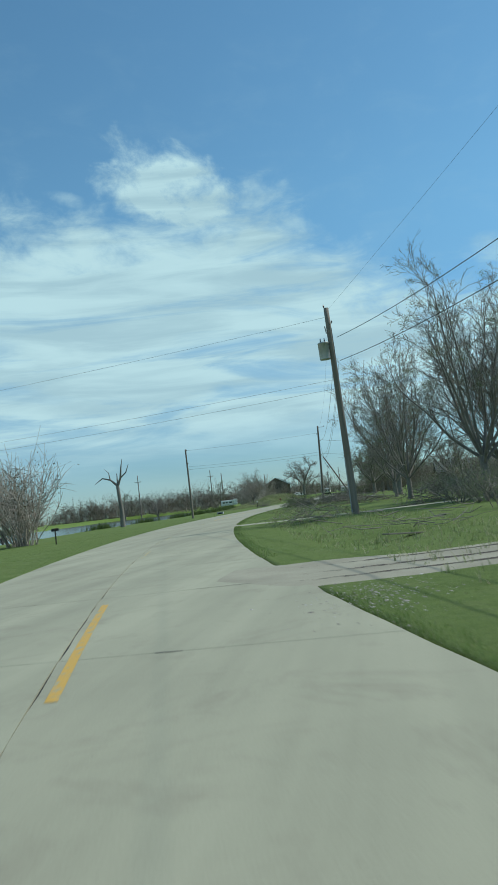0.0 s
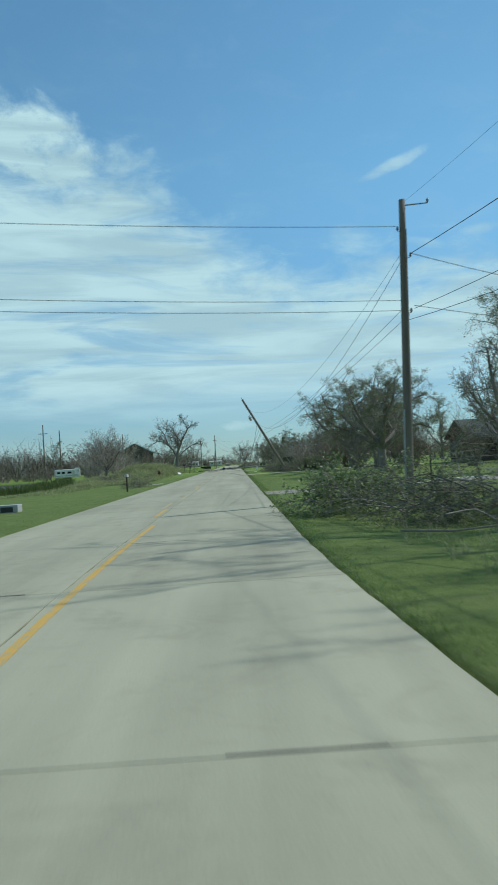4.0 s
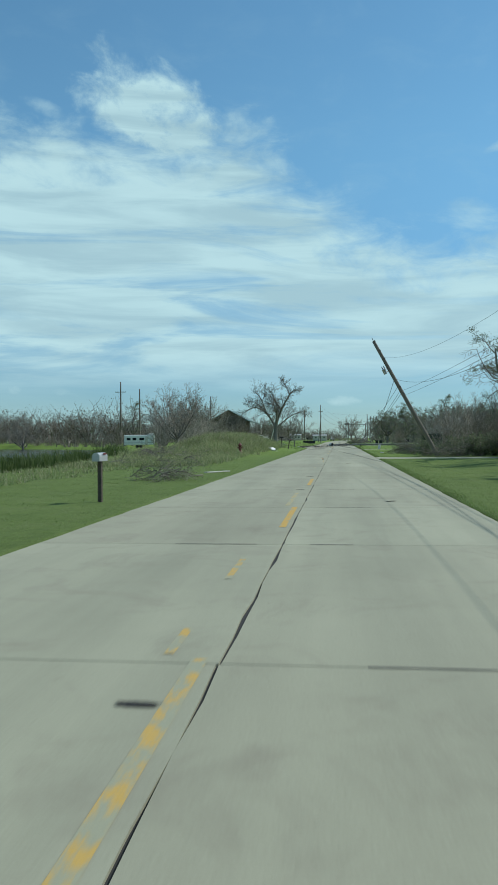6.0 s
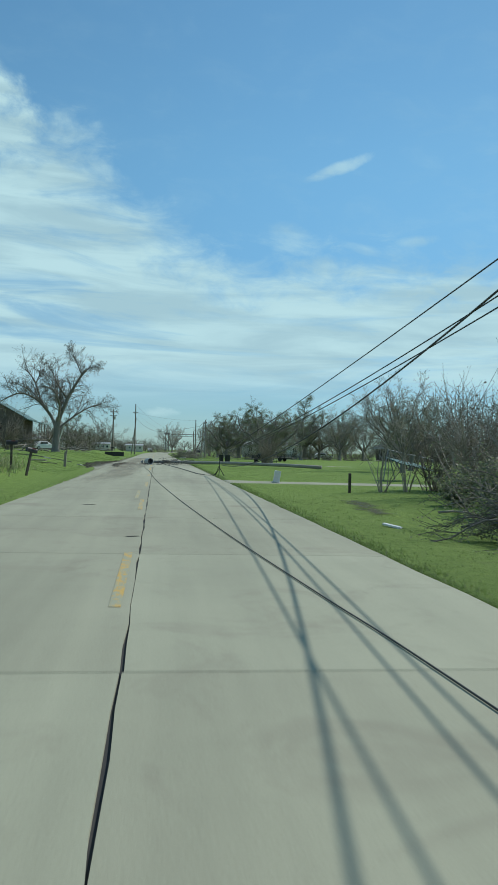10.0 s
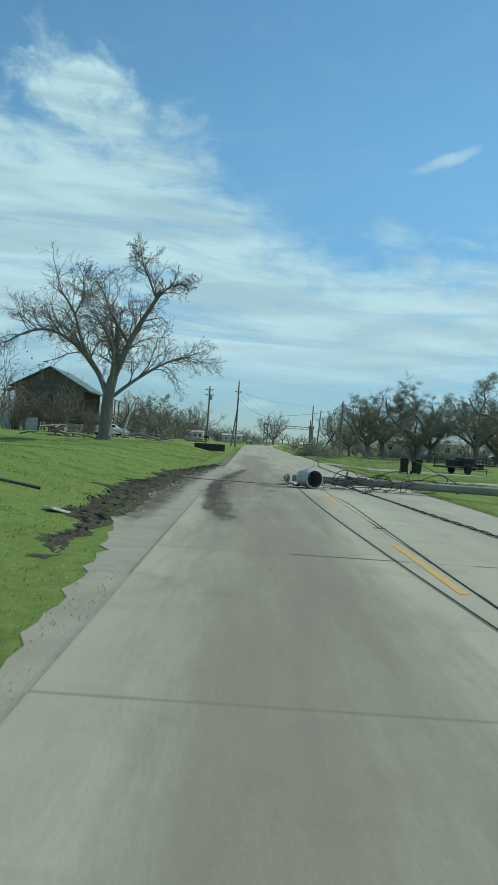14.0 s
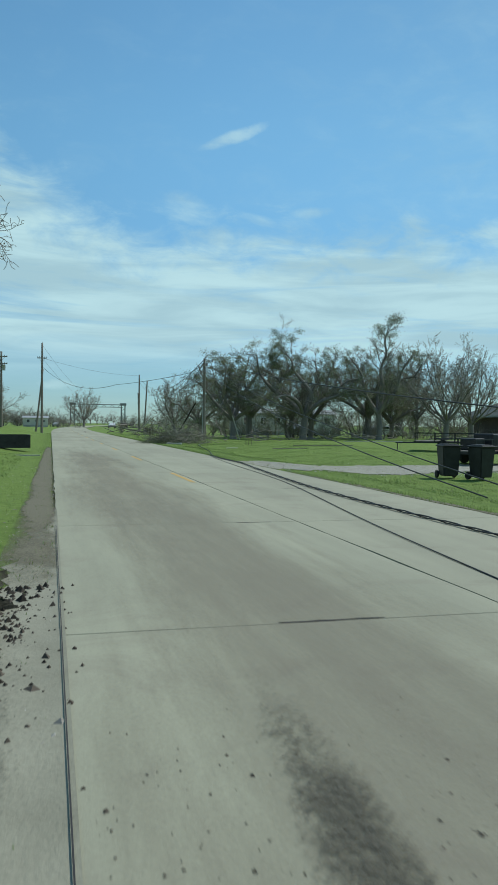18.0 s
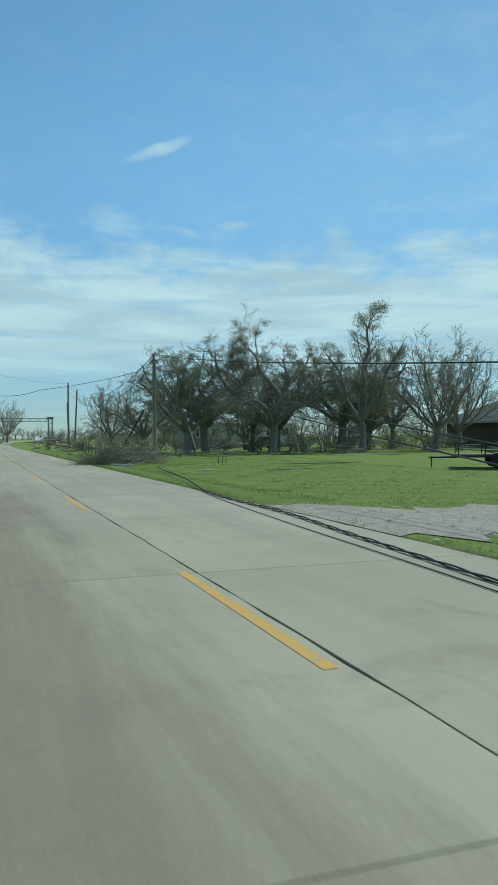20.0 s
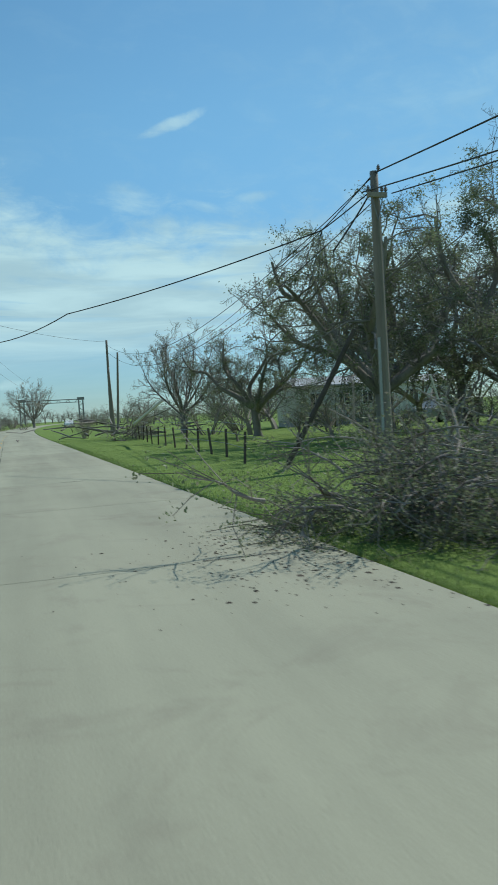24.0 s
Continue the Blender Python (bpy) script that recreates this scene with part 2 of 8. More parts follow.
def make_lawn():
    mat, nt, b = nodes_of("lawn", 0.95, 0, 0.15)
    big = tex_noise(nt, 0.12, 5, 0.6)
    mid = tex_noise(nt, 1.3, 5, 0.65)
    fine = tex_noise(nt, 45, 5, 0.8)
    col = ramp_of(nt, mid, [(0.25, (0.105, 0.152, 0.034)), (0.5, (0.162, 0.245, 0.050)), (0.75, (0.222, 0.30, 0.080))])
    col = mix_of(nt, 0.45, col, ramp_of(nt, big, [(0.3, (0.135, 0.20, 0.044)), (0.7, (0.21, 0.30, 0.066))]))
    col = mix_of(nt, 0.5, col, ramp_of(nt, fine, [(0.28, (0.0522, 0.076, 0.0231)), (0.5, (0.172, 0.255, 0.056)), (0.75, (0.28, 0.35, 0.10))]))
    tuft = tex_noise(nt, 5.0, 6, 0.72, warp=0.5)
    col = mix_of(nt, 1.0, col, ramp_of(nt, tuft, [(0.3, (0.66, 0.70, 0.62)), (0.5, (1.0, 1.0, 1.0)), (0.7, (1.28, 1.2, 1.2))]), "MULTIPLY")
    straw = tex_noise(nt, 0.5, 6, 0.7)
    col = mix_of(nt, ramp_of(nt, straw, [(0.62, (0, 0, 0)), (0.78, (0.5, 0.5, 0.5))]), col, (0.185, 0.146, 0.107))
    c = nt.nodes.new("ShaderNodeTexCoord")
    sp = nt.nodes.new("ShaderNodeSeparateXYZ")
    nt.links.new(c.outputs["Object"], sp.inputs[0])
    run = nt.nodes.new("ShaderNodeMapRange")
    run.interpolation_type = "SMOOTHSTEP"
    nt.links.new(sp.outputs[1], run.inputs[0])
    run.inputs[1].default_value, run.inputs[2].default_value = 40.0, 120.0
    rough_turf = mix_of(nt, 0.6, col, ramp_of(nt, tex_noise(nt, 0.7, 7, 0.75), [(0.3, (0.075, 0.105, 0.034)), (0.5, (0.115, 0.155, 0.05)), (0.7, (0.155, 0.17, 0.08))]))
    col = mix_of(nt, run.outputs[0], rough_turf, col)
    nt.links.new(col, b.inputs["Base Color"])
    bump_of(nt, b, fine, 0.7, 0.04)
    return mat


def make_worn_paint(name, col, under, keep):
    mat, nt, b = nodes_of(name, 0.7, 0, 0.4)
    w = tex_noise(nt, 7, 6, 0.75, (1.0, 0.5, 1.0))
    f = tex_noise(nt, 60, 4, 0.7)
    c = mix_of(nt, ramp_of(nt, w, [(keep, (1, 1, 1)), (keep + 0.08, (0, 0, 0))]), under, col)
    c = mix_of(nt, 0.2, c, ramp_of(nt, f, [(0.3, (0.2, 0.19, 0.15)), (0.7, (0.6, 0.5, 0.3))]))
    nt.links.new(c, b.inputs["Base Color"])
    bump_of(nt, b, f, 0.2, 0.004)
    return mat


def make_water():
    mat, nt, b = nodes_of("water", 0.12, 0, 0.5)
    b.inputs["Base Color"].default_value = (0.035, 0.045, 0.04, 1)
    w = tex_noise(nt, 1.2, 5, 0.6, (1.0, 0.5, 1.0))
    bump_of(nt, b, w, 0.5, 0.05)
    return mat


CONCRETE = make_concrete()
LAWN = make_lawn()
YELLOW = make_worn_paint("yellow_paint", (0.62, 0.36, 0.035), (0.335, 0.345, 0.235), 0.53)
YELLOW_WORN = make_worn_paint("scraped_yellow_paint", (0.60, 0.37, 0.06), (0.335, 0.345, 0.235), 0.445)
YELLOW_OLD = make_worn_paint("faded_yellow_paint", (0.55, 0.38, 0.10), (0.335, 0.345, 0.235), 0.43)


def make_smear(name, dark, light, lo, hi, stretch=(1, 0.12, 1), scale=3.0, most=0.95, space="UV", grain=0.25):
    """Dirt lying thinly and unevenly: thinner to its sides and ends, and broken up along its run."""
    mat, nt, b = nodes_of(name, 0.95, 0, 0.2)
    n1 = tex_noise(nt, scale, 6, 0.7, stretch)
    n2 = tex_noise(nt, 35, 5, 0.75)
    nt.links.new(ramp_of(nt, n2, [(0.3, dark), (0.7, light)]), b.inputs["Base Color"])
    bump_of(nt, b, n2, 0.8, 0.01)
    c = nt.nodes.new("ShaderNodeTexCoord")
    sp = nt.nodes.new("ShaderNodeSeparateXYZ")
    nt.links.new(c.outputs[space], sp.inputs[0])

    def m(op, *vals):
        n = nt.nodes.new("ShaderNodeMath")
        n.operation = op
        for k, v in enumerate(vals):
            if isinstance(v, (int, float)):
                n.inputs[k].default_value = v
            else:
                nt.links.new(v, n.inputs[k])
        return n.outputs[0]

    u, v = sp.outputs[0], sp.outputs[1]
    side = m("MULTIPLY", m("MULTIPLY", u, m("SUBTRACT", 1.0, u)), 4.0)
    ends = m("MINIMUM", m("MULTIPLY", m("MULTIPLY", v, m("SUBTRACT", 1.0, v)), 7.0), 1.0)
    edge = m("MULTIPLY", side, ends)
    val = m("ADD", m("MULTIPLY", n1, 1.0 - grain), m("MULTIPLY", n2, grain))
    val = m("ADD", val, m("MULTIPLY", m("SUBTRACT", edge, 1.0), 0.30))
    f = nt.nodes.new("ShaderNodeMapRange")
    f.interpolation_type = "SMOOTHSTEP"
    nt.links.new(val, f.inputs[0])
    f.inputs[1].default_value, f.inputs[2].default_value, f.inputs[4].default_value = lo, hi, most
    tr = nt.nodes.new("ShaderNodeBsdfTransparent")
    mx = nt.nodes.new("ShaderNodeMixShader")
    nt.links.new(f.outputs[0], mx.inputs[0])
    nt.links.new(tr.outputs[0], mx.inputs[1])
    nt.links.new(b.outputs[0], mx.inputs[2])
    nt.links.new(mx.outputs[0], nt.nodes["Material Output"].inputs["Surface"])
    return mat


SMEAR_MUD = make_smear("mud_smear", (0.055, 0.052, 0.04), (0.14, 0.131, 0.10), 0.35, 0.60, (1, 0.3, 1), 3.0, 0.84, grain=0.65)
SMEAR_DIRT = make_smear("dirt_smear", (0.27, 0.245, 0.18), (0.36, 0.325, 0.25), 0.20, 0.62, (1, 0.10, 1), 1.3, 0.5)
SHOULDER = plain("shoulder_dirt_bare", (0.24, 0.229, 0.163), (0.37, 0.355, 0.26), 0.95, scale=1.6, fine=38, bump=0.4)
SMEAR_TAR = make_smear("tar_smear", (0.03, 0.03, 0.028), (0.08, 0.077, 0.07), 0.30, 0.50, (1, 1, 1), 6.0, 0.8, "Generated")
SMEAR_TRACK = make_smear("track_smear", (0.05, 0.04, 0.035), (0.12, 0.10, 0.085), 0.25, 0.50, (1, 1, 1), 4.0, 0.8)
SMEAR_SHOULDER = make_smear("shoulder_dirt", (0.115, 0.105, 0.07), (0.26, 0.24, 0.165), 0.14, 0.42, (1, 0.4, 1), 1.2, 1.0)
WATER = make_water()
DRIVE = plain("brown_concrete", (0.255, 0.235, 0.17), (0.40, 0.378, 0.275), 0.9, scale=0.7, fine=30, bump=0.4)
SEALANT = plain("joint_sealant", (0.02, 0.02, 0.02), (0.05, 0.048, 0.045), 0.9)


def make_torn_turf():
    """Wet churned soil with scraps of turf left in it and paler dried crusts."""
    mat, nt, b = nodes_of("mud", 0.95, 0, 0.15)
    big, small = tex_noise(nt, 2.0, 5, 0.65), tex_noise(nt, 30, 5, 0.7)
    col = ramp_of(nt, big, [(0.3, (0.028, 0.027, 0.019)), (0.7, (0.085, 0.08, 0.058))])
    col = mix_of(nt, 0.4, col, ramp_of(nt, small, [(0.3, (0.022, 0.021, 0.015)), (0.7, (0.13, 0.12, 0.09))]))
    sod = tex_noise(nt, 3.2, 7, 0.75, (1.0, 0.45, 1.0), warp=0.5)
    col = mix_of(nt, ramp_of(nt, sod, [(0.52, (0, 0, 0)), (0.62, (0.8, 0.8, 0.8))]), col, ramp_of(nt, small, [(0.3, (0.05, 0.075, 0.02)), (0.7, (0.14, 0.20, 0.055))]))
    nt.links.new(col, b.inputs["Base Color"])
    bump_of(nt, b, small, 1.0)
    return mat


MUD = make_torn_turf()
GRAVEL = plain("gravel", (0.20, 0.19, 0.14), (0.42, 0.405, 0.32), 0.9, scale=4, fine=60, bump=1.0, vary=0.2)
BARK = plain("bark", (0.13, 0.115, 0.10), (0.30, 0.275, 0.24), 0.95, scale=2, fine=14, bump=0.9, stretch=(1, 1, 0.25))
TWIG = island("twig", [(0.15, 0.13, 0.112), (0.24, 0.21, 0.18), (0.34, 0.305, 0.262)], 0.9)
BROWN_TWIG = island("brown_twig", [(0.165, 0.137, 0.108), (0.26, 0.22, 0.175), (0.35, 0.30, 0.24)], 0.9)
PALE_TWIG = island("pale_twig", [(0.24, 0.205, 0.165), (0.36, 0.315, 0.26), (0.48, 0.43, 0.365)], 0.9)
LEAF_OAK = island("oak_leaf", [(0.11, 0.14, 0.07), (0.17, 0.21, 0.105), (0.26, 0.30, 0.17), (0.22, 0.22, 0.145)], 0.5, 0.5)
# Hedge leaves are near black, so that their colour holds the hedge's shade.
LEAF_HEDGE_SHADE = island("shaded_hedge_leaf", [(0.025, 0.045, 0.025), (0.04, 0.065, 0.035), (0.06, 0.09, 0.045)], 0.5, 0.1)
LEAF_FRESH = island("fresh_leaf", [(0.09, 0.15, 0.05), (0.15, 0.22, 0.075), (0.24, 0.31, 0.13), (0.30, 0.35, 0.19)], 0.5, 0.3)
LEAF_DRY = island("dry_leaf", [(0.125, 0.108, 0.07), (0.19, 0.162, 0.107), (0.165, 0.165, 0.09), (0.25, 0.215, 0.145)], 0.7, 0.3)
LEAF_BROWN = island("brown_leaf", [(0.135, 0.108, 0.07), (0.20, 0.162, 0.108), (0.12, 0.122, 0.062)], 0.8, 0.25)
BLADE = island("grass_blade", [(0.145, 0.222, 0.052), (0.175, 0.262, 0.066), (0.215, 0.305, 0.09), (0.285, 0.30, 0.17)], 0.7, 0.4)
WEED = island("weed_blade", [(0.15, 0.21, 0.075), (0.25, 0.31, 0.12), (0.36, 0.38, 0.19), (0.50, 0.46, 0.31)], 0.75, 0.35)
REED = island("reed_blade", [(0.049, 0.084, 0.021), (0.098, 0.14, 0.042), (0.14, 0.182, 0.056)], 0.7, 0.3)
POLE_WOOD = plain("pole_wood", (0.136, 0.113, 0.0898), (0.286, 0.247, 0.204), 0.9, scale=3, fine=20, bump=0.6, stretch=(1, 1, 0.06), vary=0.15)
OLD_POLE = plain("grey_pole_wood", (0.20, 0.19, 0.165), (0.38, 0.365, 0.32), 0.9, scale=3, fine=20, bump=0.6, stretch=(0.08, 1, 1))
OLD_WOOD = plain("weathered_wood", (0.16, 0.135, 0.105), (0.34, 0.30, 0.25), 0.9, scale=3, fine=20, bump=0.5, stretch=(1, 0.08, 1), vary=0.25)
DARK_WOOD = plain("dark_wood", (0.045, 0.035, 0.028), (0.12, 0.095, 0.075), 0.85, scale=3, fine=20, bump=0.5, vary=0.2)
CAN_PAINT = plain("pale_can_paint", (0.42, 0.45, 0.45), (0.58, 0.61, 0.60), 0.4, 0.0, scale=4, fine=25, bump=0.1)
GALV = plain("grey_metal", (0.36, 0.37, 0.37), (0.52, 0.53, 0.53), 0.45, 0.3, scale=2, fine=25, bump=0.1)
STEEL = plain("dull_steel", (0.16, 0.165, 0.17), (0.30, 0.305, 0.31), 0.5, 0.7, scale=3, fine=30, bump=0.1)
PORCELAIN = plain("porcelain", (0.10, 0.075, 0.065), (0.22, 0.18, 0.165), 0.25, scale=5, bump=0.0)
CABLE = plain("black_cable", (0.012, 0.012, 0.012), (0.035, 0.035, 0.035), 0.6, scale=6, bump=0.1)
BLACK_PLASTIC = plain("black_plastic", (0.012, 0.014, 0.014), (0.035, 0.037, 0.037), 0.55, scale=4, fine=60, bump=0.08)
DARK_METAL = plain("dark_metal", (0.015, 0.015, 0.016), (0.05, 0.05, 0.05), 0.5, 0.4, scale=5, fine=40, bump=0.1)
RUBBER = plain("rubber", (0.012, 0.012, 0.012), (0.03, 0.03, 0.03), 0.9, bump=0.3)
WHITE = plain("white_paint", (0.66, 0.66, 0.64), (0.82, 0.82, 0.80), 0.5, scale=1.5, fine=20, bump=0.05)
CREAM = plain("cream_paint", (0.50, 0.48, 0.42), (0.66, 0.63, 0.56), 0.6, scale=1.5, fine=20, bump=0.05)
GREY_PAINT = plain("grey_paint", (0.30, 0.31, 0.31), (0.44, 0.45, 0.45), 0.6, scale=2, fine=25, bump=0.05)
RED = plain("faded_red_paint", (0.10, 0.02, 0.018), (0.20, 0.045, 0.035), 0.55, scale=6, fine=50, bump=0.1)
GREEN_ROOF = plain("green_metal_roof", (0.07, 0.125, 0.10), (0.12, 0.19, 0.155), 0.45, 0.2, scale=0.8, fine=20, bump=0.05)
GREY_ROOF = plain("grey_shingle", (0.085, 0.098, 0.092), (0.15, 0.172, 0.158), 0.95, scale=0.8, fine=18, bump=0.4, spec=0.15)
BRICK = plain("brown_brick", (0.075, 0.06, 0.05), (0.15, 0.12, 0.10), 0.9, scale=1.5, fine=14, bump=0.4, vary=0.2)
BOARD_WALL = plain("dark_board", (0.085, 0.07, 0.058), (0.17, 0.14, 0.115), 0.85, scale=1.5, fine=18, bump=0.3, vary=0.15)
GREEN_TARP = plain("green_tarp", (0.03, 0.09, 0.075), (0.06, 0.15, 0.125), 0.6, scale=2, bump=0.2)
TAR = plain("old_tar", (0.05, 0.048, 0.042), (0.11, 0.105, 0.088), 0.85, scale=6, fine=40, bump=0.3)
# Dark tone for the shadow painted beside the fallen can.
SHADOW_BLOT = plain("oil_stain", (0.085, 0.083, 0.068), (0.15, 0.147, 0.118), 0.7, scale=3, fine=40, bump=0.2)
PAPER = plain("white_litter", (0.60, 0.60, 0.58), (0.85, 0.85, 0.84), 0.7, scale=8, bump=0.2)


def make_glass():
    mat, nt, b = nodes_of("dark_glass", 0.06, 0, 0.5)
    b.inputs["Base Color"].default_value = (0.02, 0.025, 0.03, 1)
    return mat


GLASS = make_glass()

# ---- helpers for shapes ----
rng = np.random.default_rng(7)


def mesh_from(name, verts, faces, mats, smooth=False):
    me = bpy.data.meshes.new(name)
    me.from_pydata([tuple(map(float, v)) for v in verts], [], faces)
    for m in mats if isinstance(mats, (list, tuple)) else [mats]:
        me.materials.append(m)
    if smooth:
        me.shade_smooth()
    me.update()
    return me


def fast_mesh(name, verts, loops, size, mat, smooth=False):
    """A mesh from arrays: faces of one size."""
    verts, loops = np.asarray(verts, np.float32), np.asarray(loops, np.int32).reshape(-1, size)
    me = bpy.data.meshes.new(name)
    me.vertices.add(len(verts))
    me.vertices.foreach_set("co", verts.ravel())
    me.loops.add(loops.size)
    me.loops.foreach_set("vertex_index", loops.ravel())
    me.polygons.add(len(loops))
    me.polygons.foreach_set("loop_start", np.arange(0, loops.size, size, dtype=np.int32))
    me.polygons.foreach_set("use_smooth", np.full(len(loops), smooth))
    me.materials.append(mat)
    me.update(calc_edges=True)
    me.validate()
    return me


def part(name, bm, material, parent, label="", smooth=False):
    """Links a bmesh as one mesh object under a thing or a part."""
    me = bpy.data.meshes.new(name)
    bm.to_mesh(me)
    bm.free()
    me.materials.append(material)
    if smooth:
        me.shade_smooth()
    ob = new(name, me)
    ob.parent = parent
    if label:
        ob["label"] = label
    return ob


def part_mesh(name, me, parent, label=""):
    ob = new(name, me)
    ob.parent = parent
    if label:
        ob["label"] = label
    return ob


def thing(name, m, label, category, group="", kind=""):
    ob = new(name)
    ob.empty_display_size = 0.2
    ob.matrix_world = m
    return tagged(ob, label, category, group, kind)


def box(sx, sy, sz, x=0, y=0, z=0, bevel=0.0, rot=None, taper=1.0):
    """A box whose base centre is at x, y, z."""
    bm = bmesh.new()
    bmesh.ops.create_cube(bm, size=1)
    for v in bm.verts:
        k = taper if v.co.z > 0 else 1.0
        v.co = Vector((v.co.x * sx * k, v.co.y * sy * k, (v.co.z + 0.5) * sz))
    if bevel:
        bmesh.ops.bevel(bm, geom=bm.edges[:], offset=bevel, segments=2, affect="EDGES", profile=0.5)
    m = Matrix.Translation((x, y, z))
    if rot is not None:
        m = m @ Euler([radians(a) for a in rot]).to_matrix().to_4x4()
    bmesh.ops.transform(bm, matrix=m, verts=bm.verts[:])
    return bm


def merge(*bms):
    out = bmesh.new()
    for b in bms:
        me = bpy.data.meshes.new("tmp")
        b.to_mesh(me)
        b.free()
        out.from_mesh(me)
        bpy.data.meshes.remove(me)
    return out


def cyl(r1, r2, a, b, seg=12, caps=True, bevel=0.0):
    """A tapered round bar from a to b."""
    a, b = Vector(a), Vector(b)
    bm = bmesh.new()
    bmesh.ops.create_cone(bm, cap_ends=caps, segments=seg, radius1=r1, radius2=r2, depth=(b - a).length)
    if bevel:
        rim = [e for e in bm.edges if len(e.link_faces) == 2 and any(len(f.verts) > 4 for f in e.link_faces)]
        bmesh.ops.bevel(bm, geom=rim, offset=bevel, segments=2, affect="EDGES")
    q = (b - a).to_track_quat("Z", "Y").to_matrix().to_4x4()
    bmesh.ops.transform(bm, matrix=Matrix.Translation((a + b) / 2) @ q, verts=bm.verts[:])
    return bm


def lathe(profile, seg=16):
    """Turned round z from (radius, height) pairs."""
    bm = bmesh.new()
    rings = []
    for r, z in profile:
        rings.append([bm.verts.new((r * math.cos(6.28319 * k / seg), r * math.sin(6.28319 * k / seg), z)) for k in range(seg)])
    for p, q in zip(rings, rings[1:]):
        for k in range(seg):
            bm.faces.new((p[k], p[(k + 1) % seg], q[(k + 1) % seg], q[k]))
    return bm


def tubes(lines, sides):
    """Vertices and quads of thin tapered tubes along polylines of (points, radii)."""
    V, Fs, base = [], [], 0
    ang = np.arange(sides) * 2 * np.pi / sides
    ca, sa = np.cos(ang)[None, :, None], np.sin(ang)[None, :, None]
    for pts, rad in lines:
        pts = np.asarray(pts, float)
        n = len(pts)
        d = np.gradient(pts, axis=0)
        d /= np.linalg.norm(d, axis=1, keepdims=True) + 1e-9
        ref = np.array([0.31, 0.17, 0.93]) if abs(d[0, 2]) < 0.9 else np.array([1.0, 0.1, 0.0])
        u = np.cross(d, ref)
        u /= np.linalg.norm(u, axis=1, keepdims=True) + 1e-9
        w = np.cross(d, u)
        ring = pts[:, None, :] + np.asarray(rad)[:, None, None] * (u[:, None, :] * ca + w[:, None, :] * sa)
        V.append(ring.reshape(-1, 3))
        i = np.arange(n - 1)[:, None] * sides
        k = np.arange(sides)[None, :]
        k2 = (k + 1) % sides
        q = np.stack([i + k, i + k2, i + sides + k2, i + sides + k], -1).reshape(-1, 4) + base
        Fs.append(q)
        base += n * sides
    return np.concatenate(V), np.concatenate(Fs)


def tube_mesh(name, lines, sides, mat, smooth=True):
    v, f = tubes(lines, sides)
    return fast_mesh(name, v, f, 4, mat, smooth)


def leaf_quads(points, size, gen, droop=0.3):
    """Pointed leaf pairs scattered at points."""
    n = len(points)
    p = np.asarray(points)
    a = gen.uniform(0, 2 * np.pi, n)
    e = gen.uniform(-1.0, 0.6, n) - droop
    d = np.stack([np.cos(a) * np.cos(e), np.sin(a) * np.cos(e), np.sin(e)], -1)
    s = np.cross(d, gen.normal(size=(n, 3)))
    s /= np.linalg.norm(s, axis=1, keepdims=True) + 1e-9
    ln = (size * gen.uniform(0.6, 1.4, n))[:, None]
    v = np.stack([p, p + d * ln * 0.5 + s * ln * 0.28, p + d * ln, p + d * ln * 0.5 - s * ln * 0.28], 1).reshape(-1, 3)
    return v, np.arange(4 * n).reshape(-1, 4)


def smooth01(t):
    t = np.clip(t, 0, 1)
    return t * t * (3 - 2 * t)


# ---- plan ----
HALF = 3.4
SLAB = 5.65


def centre(y):
    """The road's centre joint: straight, and bending off before the first pole."""
    y = np.asarray(y, float)
    bend = 0.00177 * np.minimum(y, 0.0) ** 2
    far = 0.00177 * 100**2 + (-0.354) * (y + 100)
    return np.where(y < -100, far, bend) + 0.00023 * np.clip(y - 270, 0, 430) ** 2


def wide(y):
    """How much an offset across the road grows where the road runs aslant."""
    y = np.asarray(y, float)
    return np.sqrt(1 + np.clip(0.00354 * np.minimum(y, 0.0), -0.354, 0) ** 2)


def shore(y):
    """The canal's near bank."""
    return np.interp(y, [-200, -40, 10, 40, 52, 75, 89, 124, 150, 170, 180], [-18, -21, -21, -17.5, -15.5, -18.5, -21, -30, -40, -60, -90])


